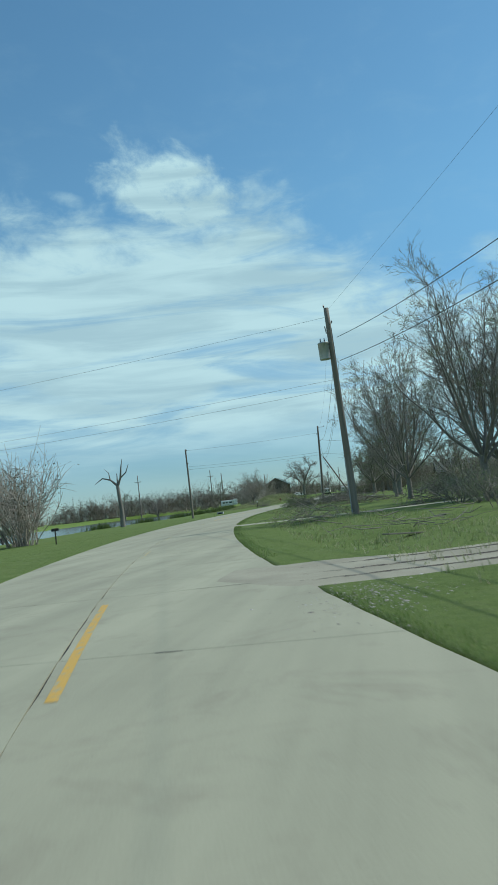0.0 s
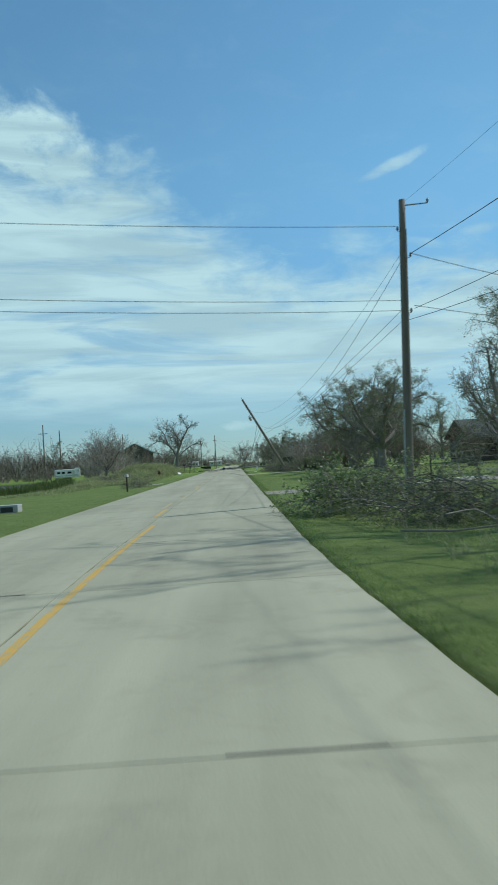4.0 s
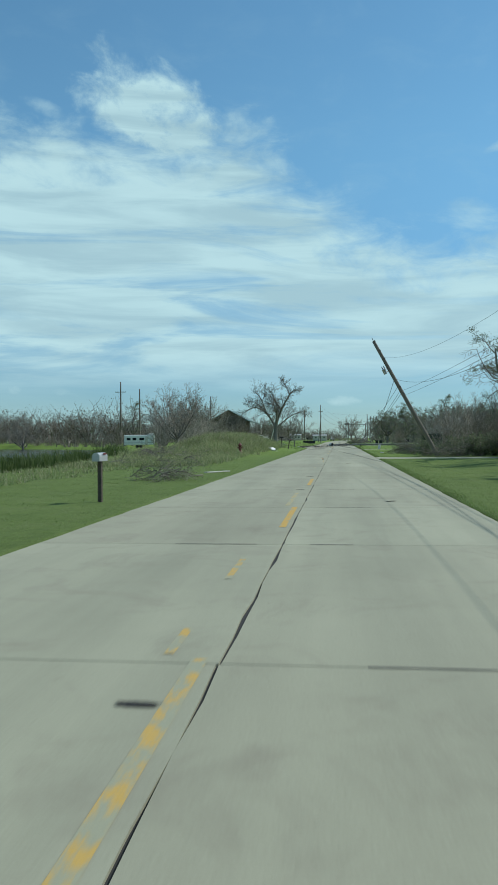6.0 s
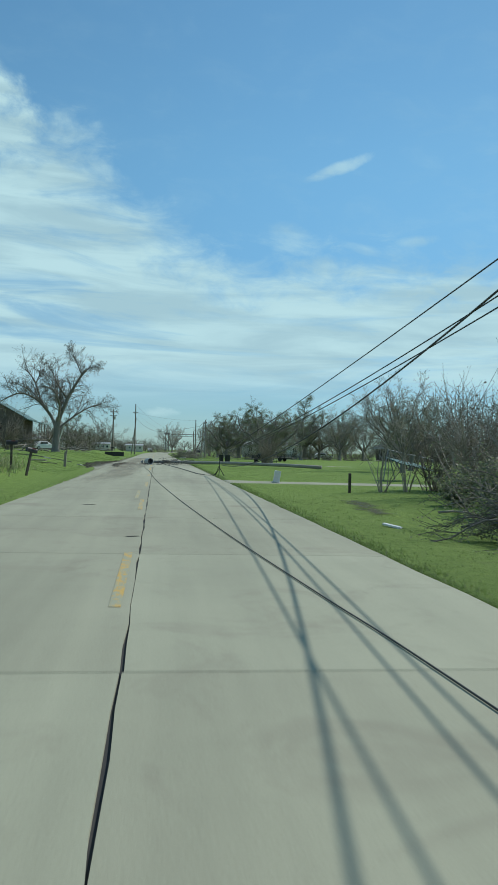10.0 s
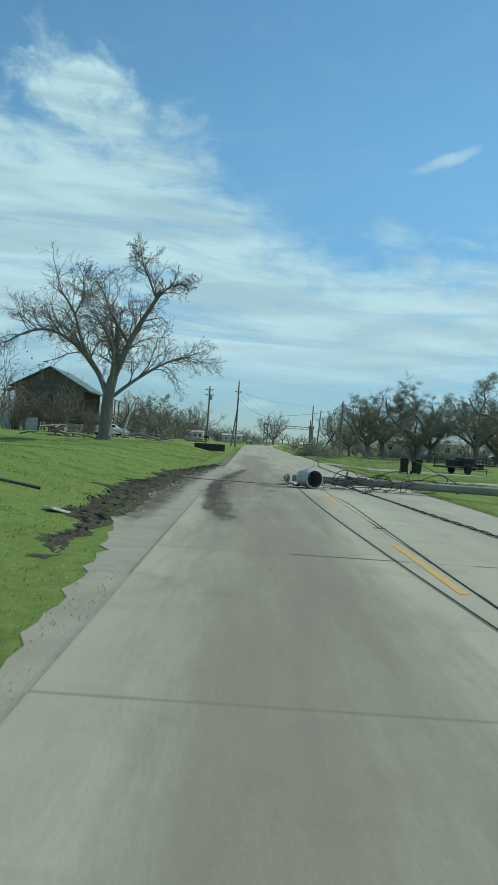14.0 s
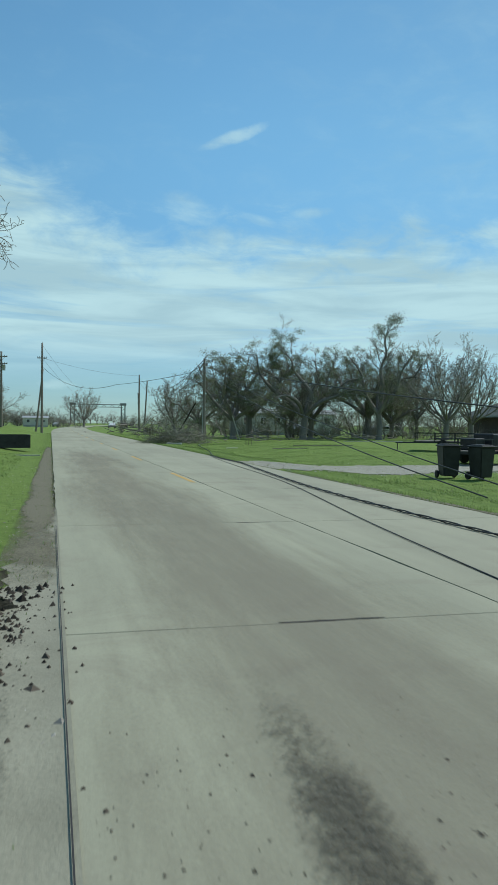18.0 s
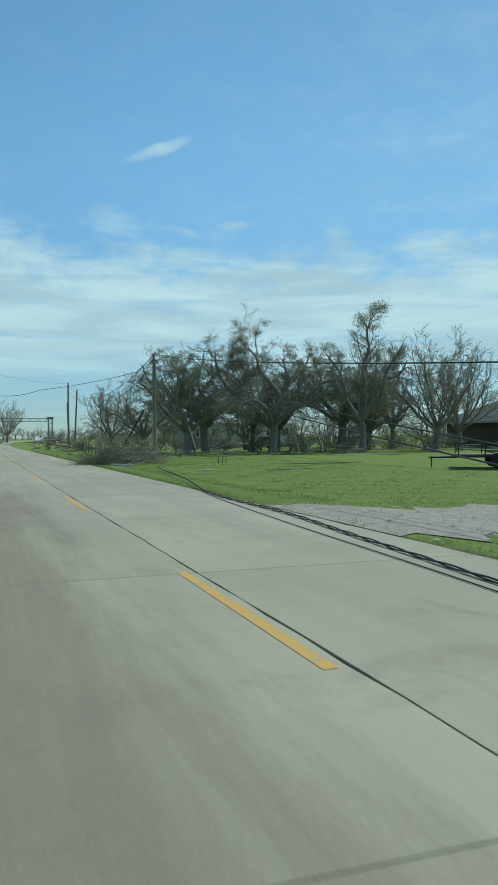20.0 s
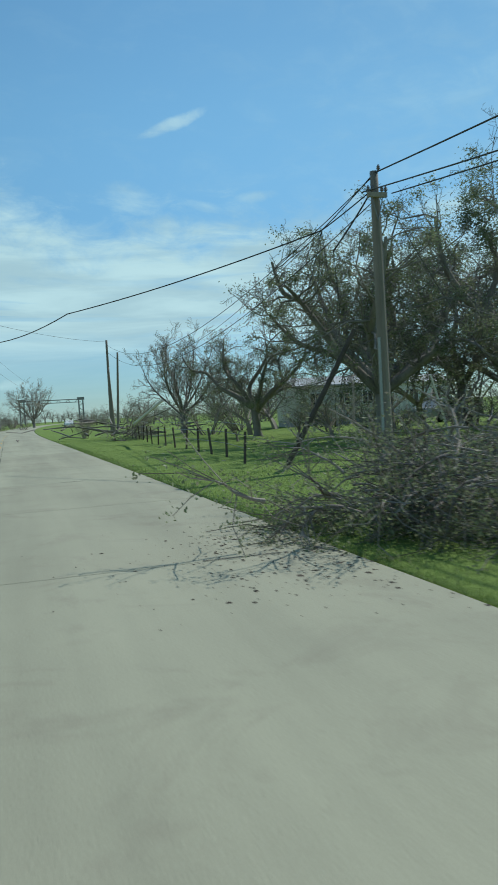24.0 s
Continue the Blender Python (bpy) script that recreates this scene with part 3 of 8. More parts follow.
def height(x, y):
    x, y = np.asarray(x, float), np.asarray(y, float)
    s = (x - centre(y)) / wide(y)
    left = smooth01((-3.9 - s) / 5.5)
    z = 0.75 * left * smooth01((y - 56) / 40) * (1 - 0.55 * smooth01((y - 250) / 60))
    z = z * (1 - 0.9 * smooth01((-11 - s) / 5) * (1 - smooth01((y - 165) / 20)))
    # grown-over bank
    hump = smooth01((-5.6 - s) / 4.2) * smooth01((s + 14.5) / 4) * smooth01((y - 70) / 14) * (1 - smooth01((y - 106) / 16))
    z = z + 0.8 * hump
    level = np.zeros_like(x * y)
    for c, w in ((-79, 7), (-47.8, 4), (72, 5.5), (114.3, 4.5), (18.4, 4), (183.5, 5)):
        level = np.maximum(level, 1 - smooth01((np.abs(y - c) - w * 0.6) / 3))
    z = z - 0.16 * np.exp(-((s - 6.8) / 1.6) ** 2) * smooth01((y + 120) / 20) * (1 - level) * (1 - 0.8 * smooth01((y - 145) / 10))
    z = z - 0.2 * smooth01((s - 4.2) / 3.0) * smooth01((y - 152) / 14) * (1 - smooth01((y - 196) / 14))
    dip = smooth01((shore(y) - x) / 3.5) * smooth01((x + 82) / 5) * (y < 190) * smooth01((y + 220) / 20)
    z = z * (1 - dip) - 1.5 * dip
    out = np.abs(s) > HALF
    fine = 0.05 * np.sin(x * 0.9 + 1.3 * np.sin(y * 0.31)) * np.sin(y * 0.55 + np.sin(x * 0.4)) + 0.025 * np.sin(x * 2.3 + y * 1.1) * np.sin(y * 1.9)
    z = z + fine * smooth01((np.abs(s) - HALF - 0.4) / 2.5) * out * (1 - 0.9 * level * (s > 0))
    z = z - 0.012 * out
    return np.where(out, z, -0.2)


def gz(x, y):
    return float(height(x, y))


# ---- ground ----
def build_ground():
    s = np.concatenate([[-2500, -1400, -800, -450, -280, -190, -140], np.arange(-110, -40, 5), np.arange(-40, -16, 1.6), np.arange(-16, -3.9, 0.5),
                        [-3.75, -3.6, -3.46, -HALF, -3.3, 0, 3.3, HALF, 3.46, 3.6, 3.75], np.arange(4.0, 14, 0.5), np.arange(14, 40, 1.6), np.arange(40, 110, 5),
                        [140, 190, 280, 450, 800, 1400, 2500]])
    y = np.concatenate([[-2500, -1400, -800, -450, -280, -200, -160], np.arange(-140, 330, 1.25), np.arange(330, 600, 9), [640, 720, 850, 1100, 1500, 2500]])
    S, Y = np.meshgrid(s, y)
    fade = np.clip(1 - np.abs(S) / 400, 0, 1)
    X = S * np.where(np.abs(S) < 60, wide(Y), 1.0) + centre(np.maximum(Y, -140)) * np.where(np.abs(S) < 140, 1.0, fade)
    Z = height(X, Y)
    # the edge of the pavement stays sharp
    Z = np.where(np.abs(S) <= HALF - 0.05, -0.2, Z)
    Z = np.where(np.abs(np.abs(S) - HALF) < 0.02, -0.2, Z)
    n, m = len(y), len(s)
    idx = np.arange(n * m).reshape(n, m)
    q = np.stack([idx[:-1, :-1], idx[:-1, 1:], idx[1:, 1:], idx[1:, :-1]], -1).reshape(-1, 4)
    me = fast_mesh("ground", np.stack([X, Y, Z], -1).reshape(-1, 3), q, 4, LAWN, True)
    tagged(new("ground", me), "mown green grass verge and yards with bare patches", "ground", kind="structure")
    w = mesh_from("water", [(-85, -150, -0.33), (-4, -150, -0.33), (-4, 60, -0.33), (-25, 186, -0.33), (-85, 186, -0.33)], [(0, 1, 2, 3, 4)], WATER)
    tagged(new("water", w), "still grey-blue canal water", "water", kind="structure")


build_ground()


def strip(name, y0, y1, a, b, z, mat, parent, step=2.0, label=""):
    """A thin band laid along the road between two offsets."""
    ys = np.linspace(y0, y1, max(2, int((y1 - y0) / step) + 1))
    c = centre(ys)
    w = wide(ys)
    V = [(c[k] + o * w[k], ys[k], z) for k in range(len(ys)) for o in (a, b)]
    Fq = [(2 * k, 2 * k + 1, 2 * k + 3, 2 * k + 2) for k in range(len(ys) - 1)]
    return part_mesh(name, mesh_from(name, V, Fq, mat), parent, label)


def sheet_patch(name, axis, edges, mat, label, category, seed=0, ragged=0.1, over=0.012, step=0.4, cross=5):
    """Ground cover that follows the ground. edges: rows of (along, low, high); axis: the way along, x or y."""
    g = np.random.default_rng(seed)
    e = np.array(edges, float)
    t = np.arange(e[0, 0], e[-1, 0] + step * 0.5, step)
    rlo, rhi = ragged if isinstance(ragged, tuple) else (ragged, ragged)
    lo = np.interp(t, e[:, 0], e[:, 1]) + g.normal(size=len(t)) * rlo
    hi = np.interp(t, e[:, 0], e[:, 2]) + g.normal(size=len(t)) * rhi
    f = np.linspace(0, 1, cross + 1)[None, :]
    w = lo[:, None] * (1 - f) + hi[:, None] * f
    a = np.repeat(t[:, None], cross + 1, 1)
    X, Y = (a, w) if axis == "x" else (w, a)
    off = np.abs(X - centre(Y)) / wide(Y)
    Z = np.where(off < HALF, 0.0, height(X, Y)) + over
    Z[:, [0, -1]] -= over + 0.03 if over > 0.014 else 0.0
    n, m = Z.shape
    idx = np.arange(n * m).reshape(n, m)
    q = np.stack([idx[:-1, :-1], idx[:-1, 1:], idx[1:, 1:], idx[1:, :-1]], -1).reshape(-1, 4)
    if axis == "x":
        q = q[:, ::-1]
    me = fast_mesh(name, np.stack([X, Y, Z], -1).reshape(-1, 3), q, 4, mat, True)
    uv = np.stack([np.repeat(f, n, 0), np.repeat(np.linspace(0, 1, n)[:, None], m, 1)], -1).reshape(-1, 2)
    loops = np.zeros(len(me.loops), np.int32)
    me.loops.foreach_get("vertex_index", loops)
    me.uv_layers.new(name="run").data.foreach_set("uv", uv[loops].astype(np.float32).ravel())
    return tagged(new(name, me), label, category, kind="structure")


# ---- trees ----
def grow(seed, height, trunk_h, r0, spread=0.9, levels=4, kids=(6, 6, 6, 5), droop=0.0, upward=0.35, lean=(0, 0), snapped=0.0, wander=0.18, ratio=0.6, mains=None):
    """Branch polylines by level, and the twig ends where leaves may hang."""
    g = np.random.default_rng(seed)
    lines = [[] for _ in range(levels + 1)]
    tips = []

    def spawn(pts, rad, level, length):
        n = len(pts)
        count = kids[level] + int(g.integers(-1, 2))
        for c in range(count):
            f = 0.16 + 0.84 * (c + g.random()) / count
            i = min(int(f * (n - 1)), n - 2)
            q = pts[i] + (pts[i + 1] - pts[i]) * (f * (n - 1) - i)
            axis = (pts[i + 1] - pts[i]) / np.linalg.norm(pts[i + 1] - pts[i])
            side = np.cross(axis, g.normal(size=3))
            side = side / (np.linalg.norm(side) + 1e-9)
            op = spread * g.uniform(0.6, 1.25)
            walk_branch(q, axis * math.cos(op) + side * math.sin(op), length * ratio * g.uniform(0.7, 1.2) * (1 - 0.3 * f), min(rad[i] * g.uniform(0.35, 0.55), 0.055), level + 1)

    def walk_branch(p, d, length, r, level):
        n = 7 if level == 0 else (6 if level < 3 else 4)
        pts, rad = [p], [r]
        step = length / (n - 1)
        cut = level in (1, 2) and g.random() < snapped
        if cut:
            length *= 0.55
            step = length / (n - 1)
        for k in range(1, n):
            up = upward * (1.0 if level < 3 else 0.4) - droop * (level >= 2) * (k / n)
            d = d + g.normal(size=3) * wander * (0.5 if level == 0 else 1.0) + np.array([0, 0, up * 0.16])
            d = d / np.linalg.norm(d)
            p = p + d * step
            pts.append(p)
            f = k / (n - 1)
            rad.append(max(r * (1 - f * (0.45 if level == 0 else 0.72)) * (1.0 if not cut else 1.1), 0.009))
        lines[level].append((np.array(pts), np.array(rad)))
        if level >= levels - 1:
            tips.extend(pts[1:])
        if level == levels:
            return
        count = kids[level] + int(g.integers(-1, 2))
        for c in range(count):
            f = 0.62 + 0.38 * (c + 0.5) / count if level == 0 else 0.22 + 0.78 * (c + g.random()) / count
            i = min(int(f * (n - 1)), n - 2)
            q = pts[i] + (pts[i + 1] - pts[i]) * (f * (n - 1) - i)
            axis = pts[i + 1] - pts[i]
            axis = axis / np.linalg.norm(axis)
            a = 2 * np.pi * (c / count) + g.normal() * 0.5 if level == 0 else g.uniform(0, 2 * np.pi)
            side = np.cross(axis, [math.cos(a), math.sin(a), 0.3])
            side = side / (np.linalg.norm(side) + 1e-9)
            op = spread * g.uniform(0.6, 1.25) * (0.9 if level == 0 else 1.0)
            nd = axis * math.cos(op) + side * math.sin(op)
            rr = rad[i] * g.uniform(0.42, 0.68)
            base_len = (height - trunk_h) * 0.72 if level == 0 else length * ratio
            walk_branch(q, nd, base_len * g.uniform(0.7, 1.2) * (1.0 if level == 0 else 1 - 0.35 * f), rr, level + 1)

    d0 = np.array([lean[0], lean[1], 1.0])
    if mains:
        for k, (pts, ra, rb) in enumerate(mains):
            pts = smooth_path(pts, 3)
            rad = np.linspace(ra, rb, len(pts))
            lines[0 if k == 0 else 1].append((pts, rad))
            if k:
                spawn(pts, rad, 1, float(np.linalg.norm(np.diff(pts, axis=0), axis=1).sum()))
    else:
        walk_branch(np.zeros(3), d0 / np.linalg.norm(d0), trunk_h * 1.25, r0, 0)
    return lines, np.array(tips)


def tree_parts(parent, seed, leaf=None, leaf_count=0, leaf_size=0.12, twig=None, clumps=0, tuft=None, **kw):
    lines, tips = grow(seed, **kw)
    g = np.random.default_rng(seed + 100)
    big = [(p, r) for p, r in lines[0]]
    # root flare
    for p, r in big:
        r[0] *= 1.45
        p[0][2] -= 0.15
    trunk = tube_mesh("trunk", big, 12, BARK)
    part_mesh("trunk", trunk, parent)
    limbs = tube_mesh("limbs", lines[1] + lines[2], 6, BARK)
    part_mesh("limb_frame", limbs, parent, "bare forked limbs")
    small = [ln for lv in lines[3:] for ln in lv]
    if small:
        part_mesh("twig_mass", tube_mesh("twig_mass", small, 3, twig or TWIG, False), parent, "thin bare twigs")
    if leaf and leaf_count:
        if clumps:
            heart = tips[g.integers(0, len(tips), clumps)]
            if tuft is not None:
                near = tips[np.linalg.norm(tips - np.array(tuft[:3]), axis=1) < tuft[3]]
                heart = np.concatenate([heart, near[g.integers(0, len(near), 34)]]) if len(near) else heart
            size = g.uniform(0.14, 0.36, len(heart))
            which = g.integers(0, len(heart), leaf_count)
            pick = heart[which] + g.normal(size=(leaf_count, 3)) * size[which][:, None] * np.array([1.0, 1.0, 0.7])
        else:
            pick = tips[g.integers(0, len(tips), leaf_count)] + g.normal(size=(leaf_count, 3)) * 0.10
        v, f = leaf_quads(pick, leaf_size, g)
        part_mesh("crown", fast_mesh("crown", v, f, 4, leaf), parent, "sparse storm-stripped leaves")


def tree(name, x, y, seed, label, turn=0.0, **kw):
    ob = thing(name, pose(x, y, gz(x, y), 0, 0, turn), label, "tree", group="trees")
    tree_parts(ob, seed, **kw)
    return ob


def shrub_arrays(seed, h, w, stems=14, twigs=9, sides=3, spread=0.5):
    """A many-stemmed bush: polylines and points for its leaves."""
    g = np.random.default_rng(seed)
    out, tips = [], []
    for s in range(stems):
        a = g.uniform(0, 2 * np.pi)
        b = np.array([math.cos(a), math.sin(a), 0]) * g.uniform(0, 0.18) * w
        d = np.array([math.cos(a) * g.uniform(0.1, spread), math.sin(a) * g.uniform(0.1, spread), 1.0])
        ln = h * g.uniform(0.6, 1.05)
        pts = [b]
        for k in range(5):
            d = d / np.linalg.norm(d) + g.normal(size=3) * 0.13
            pts.append(pts[-1] + d / np.linalg.norm(d) * ln / 5)
        pts = np.array(pts)
        out.append((pts, np.linspace(0.028, 0.007, 6) * (0.6 + h * 0.14)))
        for t in range(twigs):
            i = int(g.integers(1, 5))
            q = pts[i] + (pts[i + 1] - pts[i]) * g.random()
            e = d * 0.4 + g.normal(size=3) * 0.55 + np.array([0, 0, 0.45])
            e = e / np.linalg.norm(e)
            l2 = ln * g.uniform(0.16, 0.42)
            mid = q + e * l2 * 0.5 + g.normal(size=3) * 0.06
            end = mid + (e + g.normal(size=3) * 0.25) * l2 * 0.5
            out.append((np.array([q, mid, end]), np.array([0.011, 0.008, 0.005]) * (0.6 + h * 0.12)))
            tips += [mid, end, (mid + end) / 2]
    return out, np.array(tips)


def shrub(name, x, y, seed, h, w, label, twig, leaf=None, leaf_count=0, leaf_size=0.1, group="bushes", turn=0.0, stems=14, twigs=9, spread=0.5):
    ob = thing(name, pose(x, y, gz(x, y) - 0.05, 0, 0, turn), label, "bush", group=group)
    lines, tips = shrub_arrays(seed, h, w, stems, twigs, 3, spread)
    part_mesh("stem_mass", tube_mesh("stem_mass", lines, 3, twig, False), ob)
    if leaf and leaf_count:
        g = np.random.default_rng(seed + 5)
        pick = tips[g.integers(0, len(tips), leaf_count)] + g.normal(size=(leaf_count, 3)) * 0.09
        v, f = leaf_quads(pick, leaf_size, g)
        part_mesh("foliage", fast_mesh("foliage", v, f, 4, leaf), ob)
    return ob


# ---- wires ----
def sag_line(a, b, sag, n=24):
    t = np.linspace(0, 1, n)[:, None]
    p = np.asarray(a, float) * (1 - t) + np.asarray(b, float) * t
    p[:, 2] -= (4 * sag * t * (1 - t))[:, 0]
    return p


def wire(a, b, sag, r=0.012, name="power_line", label="thin black overhead power line", n=24, group="power lines"):
    p = sag_line(a, b, sag, n)
    me = tube_mesh(name, [(p, np.full(len(p), r))], 5, CABLE)
    return tagged(new(name, me), label, "power line", group)


def smooth_path(pts, n=12):
    pts = np.asarray(pts, float)
    out = []
    for k in range(len(pts) - 1):
        p0, p1, p2, p3 = pts[max(k - 1, 0)], pts[k], pts[k + 1], pts[min(k + 2, len(pts) - 1)]
        for t in np.linspace(0, 1, n, endpoint=False):
            out.append(0.5 * (2 * p1 + (p2 - p0) * t + (2 * p0 - 5 * p1 + 4 * p2 - p3) * t**2 + (3 * p1 - p0 - 3 * p2 + p3) * t**3))
    return np.array(out + [pts[-1]])


def laid_cable(name, pts, r, label, twist=0, mat=None, wobble=0.0, category="cable", seed=1):
    """A cable along given points; twist: strands wound round one another."""
    p = smooth_path(pts, 40 if twist else 14)
    g = np.random.default_rng(seed)
    if wobble:
        p[:, :2] += np.cumsum(g.normal(size=(len(p), 2)), 0) * wobble / math.sqrt(len(p))
    lines = []
    for s in range(max(1, twist)):
        q = p.copy()
        if twist:
            d = np.concatenate([[0], np.cumsum(np.linalg.norm(np.diff(p, axis=0), axis=1))])
            a = d * 2 * np.pi / 1.5 + s * 2 * np.pi / twist
            q[:, 0] += np.cos(a) * r * 1.25
            q[:, 2] += np.sin(a) * r * 1.25 + r * 1.3
        lines.append((q, np.full(len(q), r)))
    return tagged(new(name, tube_mesh(name, lines, 6, mat or CABLE)), label, category, "fallen cables")

# ---- poles ----
def insulator(parent, x, y, z, h=0.16, r=0.05):
    bm = lathe([(0.001, 0), (r * 0.55, 0), (r * 0.55, h * 0.25), (r, h * 0.3), (r * 0.9, h * 0.45), (r * 0.5, h * 0.5), (r * 0.85, h * 0.58), (r * 0.75, h * 0.72), (r * 0.4, h * 0.8), (r * 0.5, h * 0.95), (0.001, h)], 10)
    bmesh.ops.transform(bm, matrix=Matrix.Translation((x, y, z)), verts=bm.verts[:])
    return part("insulator", bm, PORCELAIN, parent, "brown porcelain insulator", True)


def can(parent, x, y, z, r=0.26, h=0.85):
    """A pole transformer: tank, lid, bushings and a hanger."""
    prof = [(0.001, 0), (r * 0.9, 0.0), (r * 0.98, 0.02), (r, 0.05), (r, h * 0.93), (r * 1.05, h * 0.935), (r * 1.05, h * 0.97), (r * 0.95, h), (r * 0.5, h * 1.04), (0.001, h * 1.05)]
    bm = lathe(prof, 20)
    bmesh.ops.transform(bm, matrix=Matrix.Translation((x, y, z)), verts=bm.verts[:])
    tank = part("transformer", bm, GALV, parent, "grey steel transformer can", True)
    for k in range(2):
        a = 0.9 + 2.2 * k
        bm = lathe([(0.001, 0), (0.035, 0), (0.05, 0.05), (0.03, 0.08), (0.045, 0.12), (0.025, 0.16), (0.03, 0.24), (0.001, 0.25)], 8)
        bmesh.ops.transform(bm, matrix=Matrix.Translation((x + 0.13 * math.cos(a), y + 0.13 * math.sin(a), z + h)), verts=bm.verts[:])
        part("bushing", bm, PORCELAIN, tank, "porcelain bushing", True)
    return tank


def pole_body(parent, h, r=0.16):
    lines = [(np.array([[0, 0, z] for z in np.linspace(-0.4, h, 12)]), np.linspace(r * 1.1, r * 0.72, 12))]
    v, f = tubes(lines, 14)
    bm = bmesh.new()
    vs = [bm.verts.new(p) for p in v]
    for q in f:
        bm.faces.new([vs[i] for i in q])
    bm.faces.new(vs[-14:])
    return part("shaft", bm, POLE_WOOD, parent, "", True)


def utility_pole(x, y, h, label, lean=(0, 0), r=0.16, transformer=None, arms=(), pins=(), bracket=None, conduit=False, turn=0.0):
    """lean: tilt in degrees about x and y."""
    ob = thing("utility_pole", pose(x, y, gz(x, y), lean[0], lean[1], turn), label, "utility pole", "utility poles")
    pole_body(ob, h, r)
    for z, width in arms:
        part("crossarm", box(width, 0.10, 0.12, 0, -r * 0.9, z, 0.01), OLD_WOOD, ob)
        for s in (-1, -0.55, 0.55, 1):
            insulator(ob, s * width * 0.46, -r * 0.9, z + 0.12)
        for s in (-1, 1):
            part("brace", cyl(0.015, 0.015, (s * width * 0.3, -r * 0.9, z + 0.03), (0, -r * 0.9, z - 0.55), 6), STEEL, ob)
    for px, py, z in pins:
        insulator(ob, px, py, z)
        part("pin", cyl(0.012, 0.012, (0, 0, z - 0.05), (px, py, z), 6), STEEL, ob)
    if bracket:
        part("bracket", cyl(0.025, 0.02, (0, 0, bracket[2]), bracket[:2] + (bracket[2] + 0.05,), 8), STEEL, ob, "steel bracket arm")
        insulator(ob, bracket[0], bracket[1], bracket[2] + 0.06)
    if transformer:
        tx, ty, tz, tr, th = transformer
        can(ob, tx, ty, tz, tr, th)
        for hz2 in (0.75, 0.25):
            part("hanger", box(abs(tx) + 0.1, 0.08, 0.06, tx / 2, ty / 2, tz + th * hz2), STEEL, ob)
        part("fuse_cutout", merge(cyl(0.03, 0.03, (-0.16, -0.22, tz + th + 0.45), (-0.20, -0.30, tz + th + 0.85), 8), cyl(0.012, 0.012, (0, 0, tz + th + 0.6), (-0.18, -0.24, tz + th + 0.65), 6)), PORCELAIN, ob)
    if conduit:
        part("ground_wire", cyl(0.012, 0.012, (r * 0.9, -r * 0.4, 0), (r * 0.75, -r * 0.3, h * 0.9), 6), STEEL, ob)
        part("conduit", cyl(0.035, 0.035, (-r * 1.0, -r * 0.6, 0), (-r * 0.85, -r * 0.5, 3.0), 8), GREY_PAINT, ob)
    return ob


utility_pole(14.8, -50.9, 11.4, "tall wooden utility pole with a grey transformer can", (0, -1.0), 0.19, (-0.42, -0.15, 8.55, 0.30, 0.95), (), ((-0.12, 0, 11.45), (0.2, -0.1, 10.5)), None, True)
utility_pole(8.1, 10.1, 10.2, "tall wooden utility pole with a steel bracket arm", (0, 2.3), 0.15, None, (), ((0.22, -0.1, 8.2), (-0.2, -0.1, 9.1), (0.2, -0.1, 6.3)), (0.85, -0.1, 10.0), True)
utility_pole(-8.3, 4.6, 8.9, "slim wooden service pole beside the canal", (0, 0), 0.13, None, (), ((0.15, 0, 8.7), (0.15, 0, 7.0)))
# leaning pole
lean_top, lean_base = Vector((3.53, 78.1, 8.9)), Vector((8.5, 79.2, -0.1))
lean_axis = (lean_top - lean_base)
lean_ob = thing("utility_pole", Matrix.Translation(lean_base) @ lean_axis.to_track_quat("Z", "Y").to_matrix().to_4x4(), "wooden utility pole leaning far over towards the road", "utility pole", "utility poles")
pole_body(lean_ob, lean_axis.length, 0.165)
spot = lean_ob.matrix_world.inverted() @ Vector((4.36, 77.95, 6.5))
can(lean_ob, spot.x, spot.y, spot.z - 0.2, 0.14, 0.42)
for hz in (-0.1, 0.12):
    part("hanger", cyl(0.03, 0.03, (0, 0, spot.z + hz), (spot.x, spot.y, spot.z + hz), 8), STEEL, lean_ob)
for zz in (lean_axis.length - 0.1, 9.4, 8.7, 6.2, 5.6):
    insulator(lean_ob, 0.2, 0.05, zz)
    part("pin", cyl(0.014, 0.014, (-0.16, 0, zz - 0.03), (0.24, 0.05, zz), 6), STEEL, lean_ob)
part("top_pin", cyl(0.03, 0.02, (0, 0, lean_axis.length), (0.02, 0.02, lean_axis.length + 0.3), 8), STEEL, lean_ob)


def lean_at(z):
    return lean_base + lean_axis.normalized() * z


p4 = utility_pole(9.2, 223.4, 7.0, "weathered utility pole with pulled-down wires", (0, 0), 0.135, None, ((6.35, 0.5),), ((0.1, -0.05, 7.0),), None, True)
utility_pole(10.6, 287.5, 9.4, "bare wooden utility pole beside the road", (0, 0), 0.15)
utility_pole(12.9, 300.0, 9.2, "bare wooden utility pole, leaning slightly", (0, 3.0), 0.15)
utility_pole(10.0, 281.0, 6.2, "short broken utility pole", (2, -2.5), 0.15)
utility_pole(-4.6, 262.6, 11.6, "tall utility pole with a crossarm beside the road", (0, 0), 0.16, None, ((9.6, 1.2),), ((0, 0, 11.6),))
utility_pole(-9.6, 262.0, 9.6, "utility pole with two crossarms and a transformer", (0, 0), 0.17, (0.3, -0.2, 7.2, 0.22, 0.7), ((8.9, 1.5), (8.0, 1.5)))
utility_pole(-5.4, 266.0, 8.4, "slanted bare wooden pole", (0, 6), 0.13)
utility_pole(-30.0, -48.0, 9.5, "slim plain wooden service pole", (0, 0), 0.14)
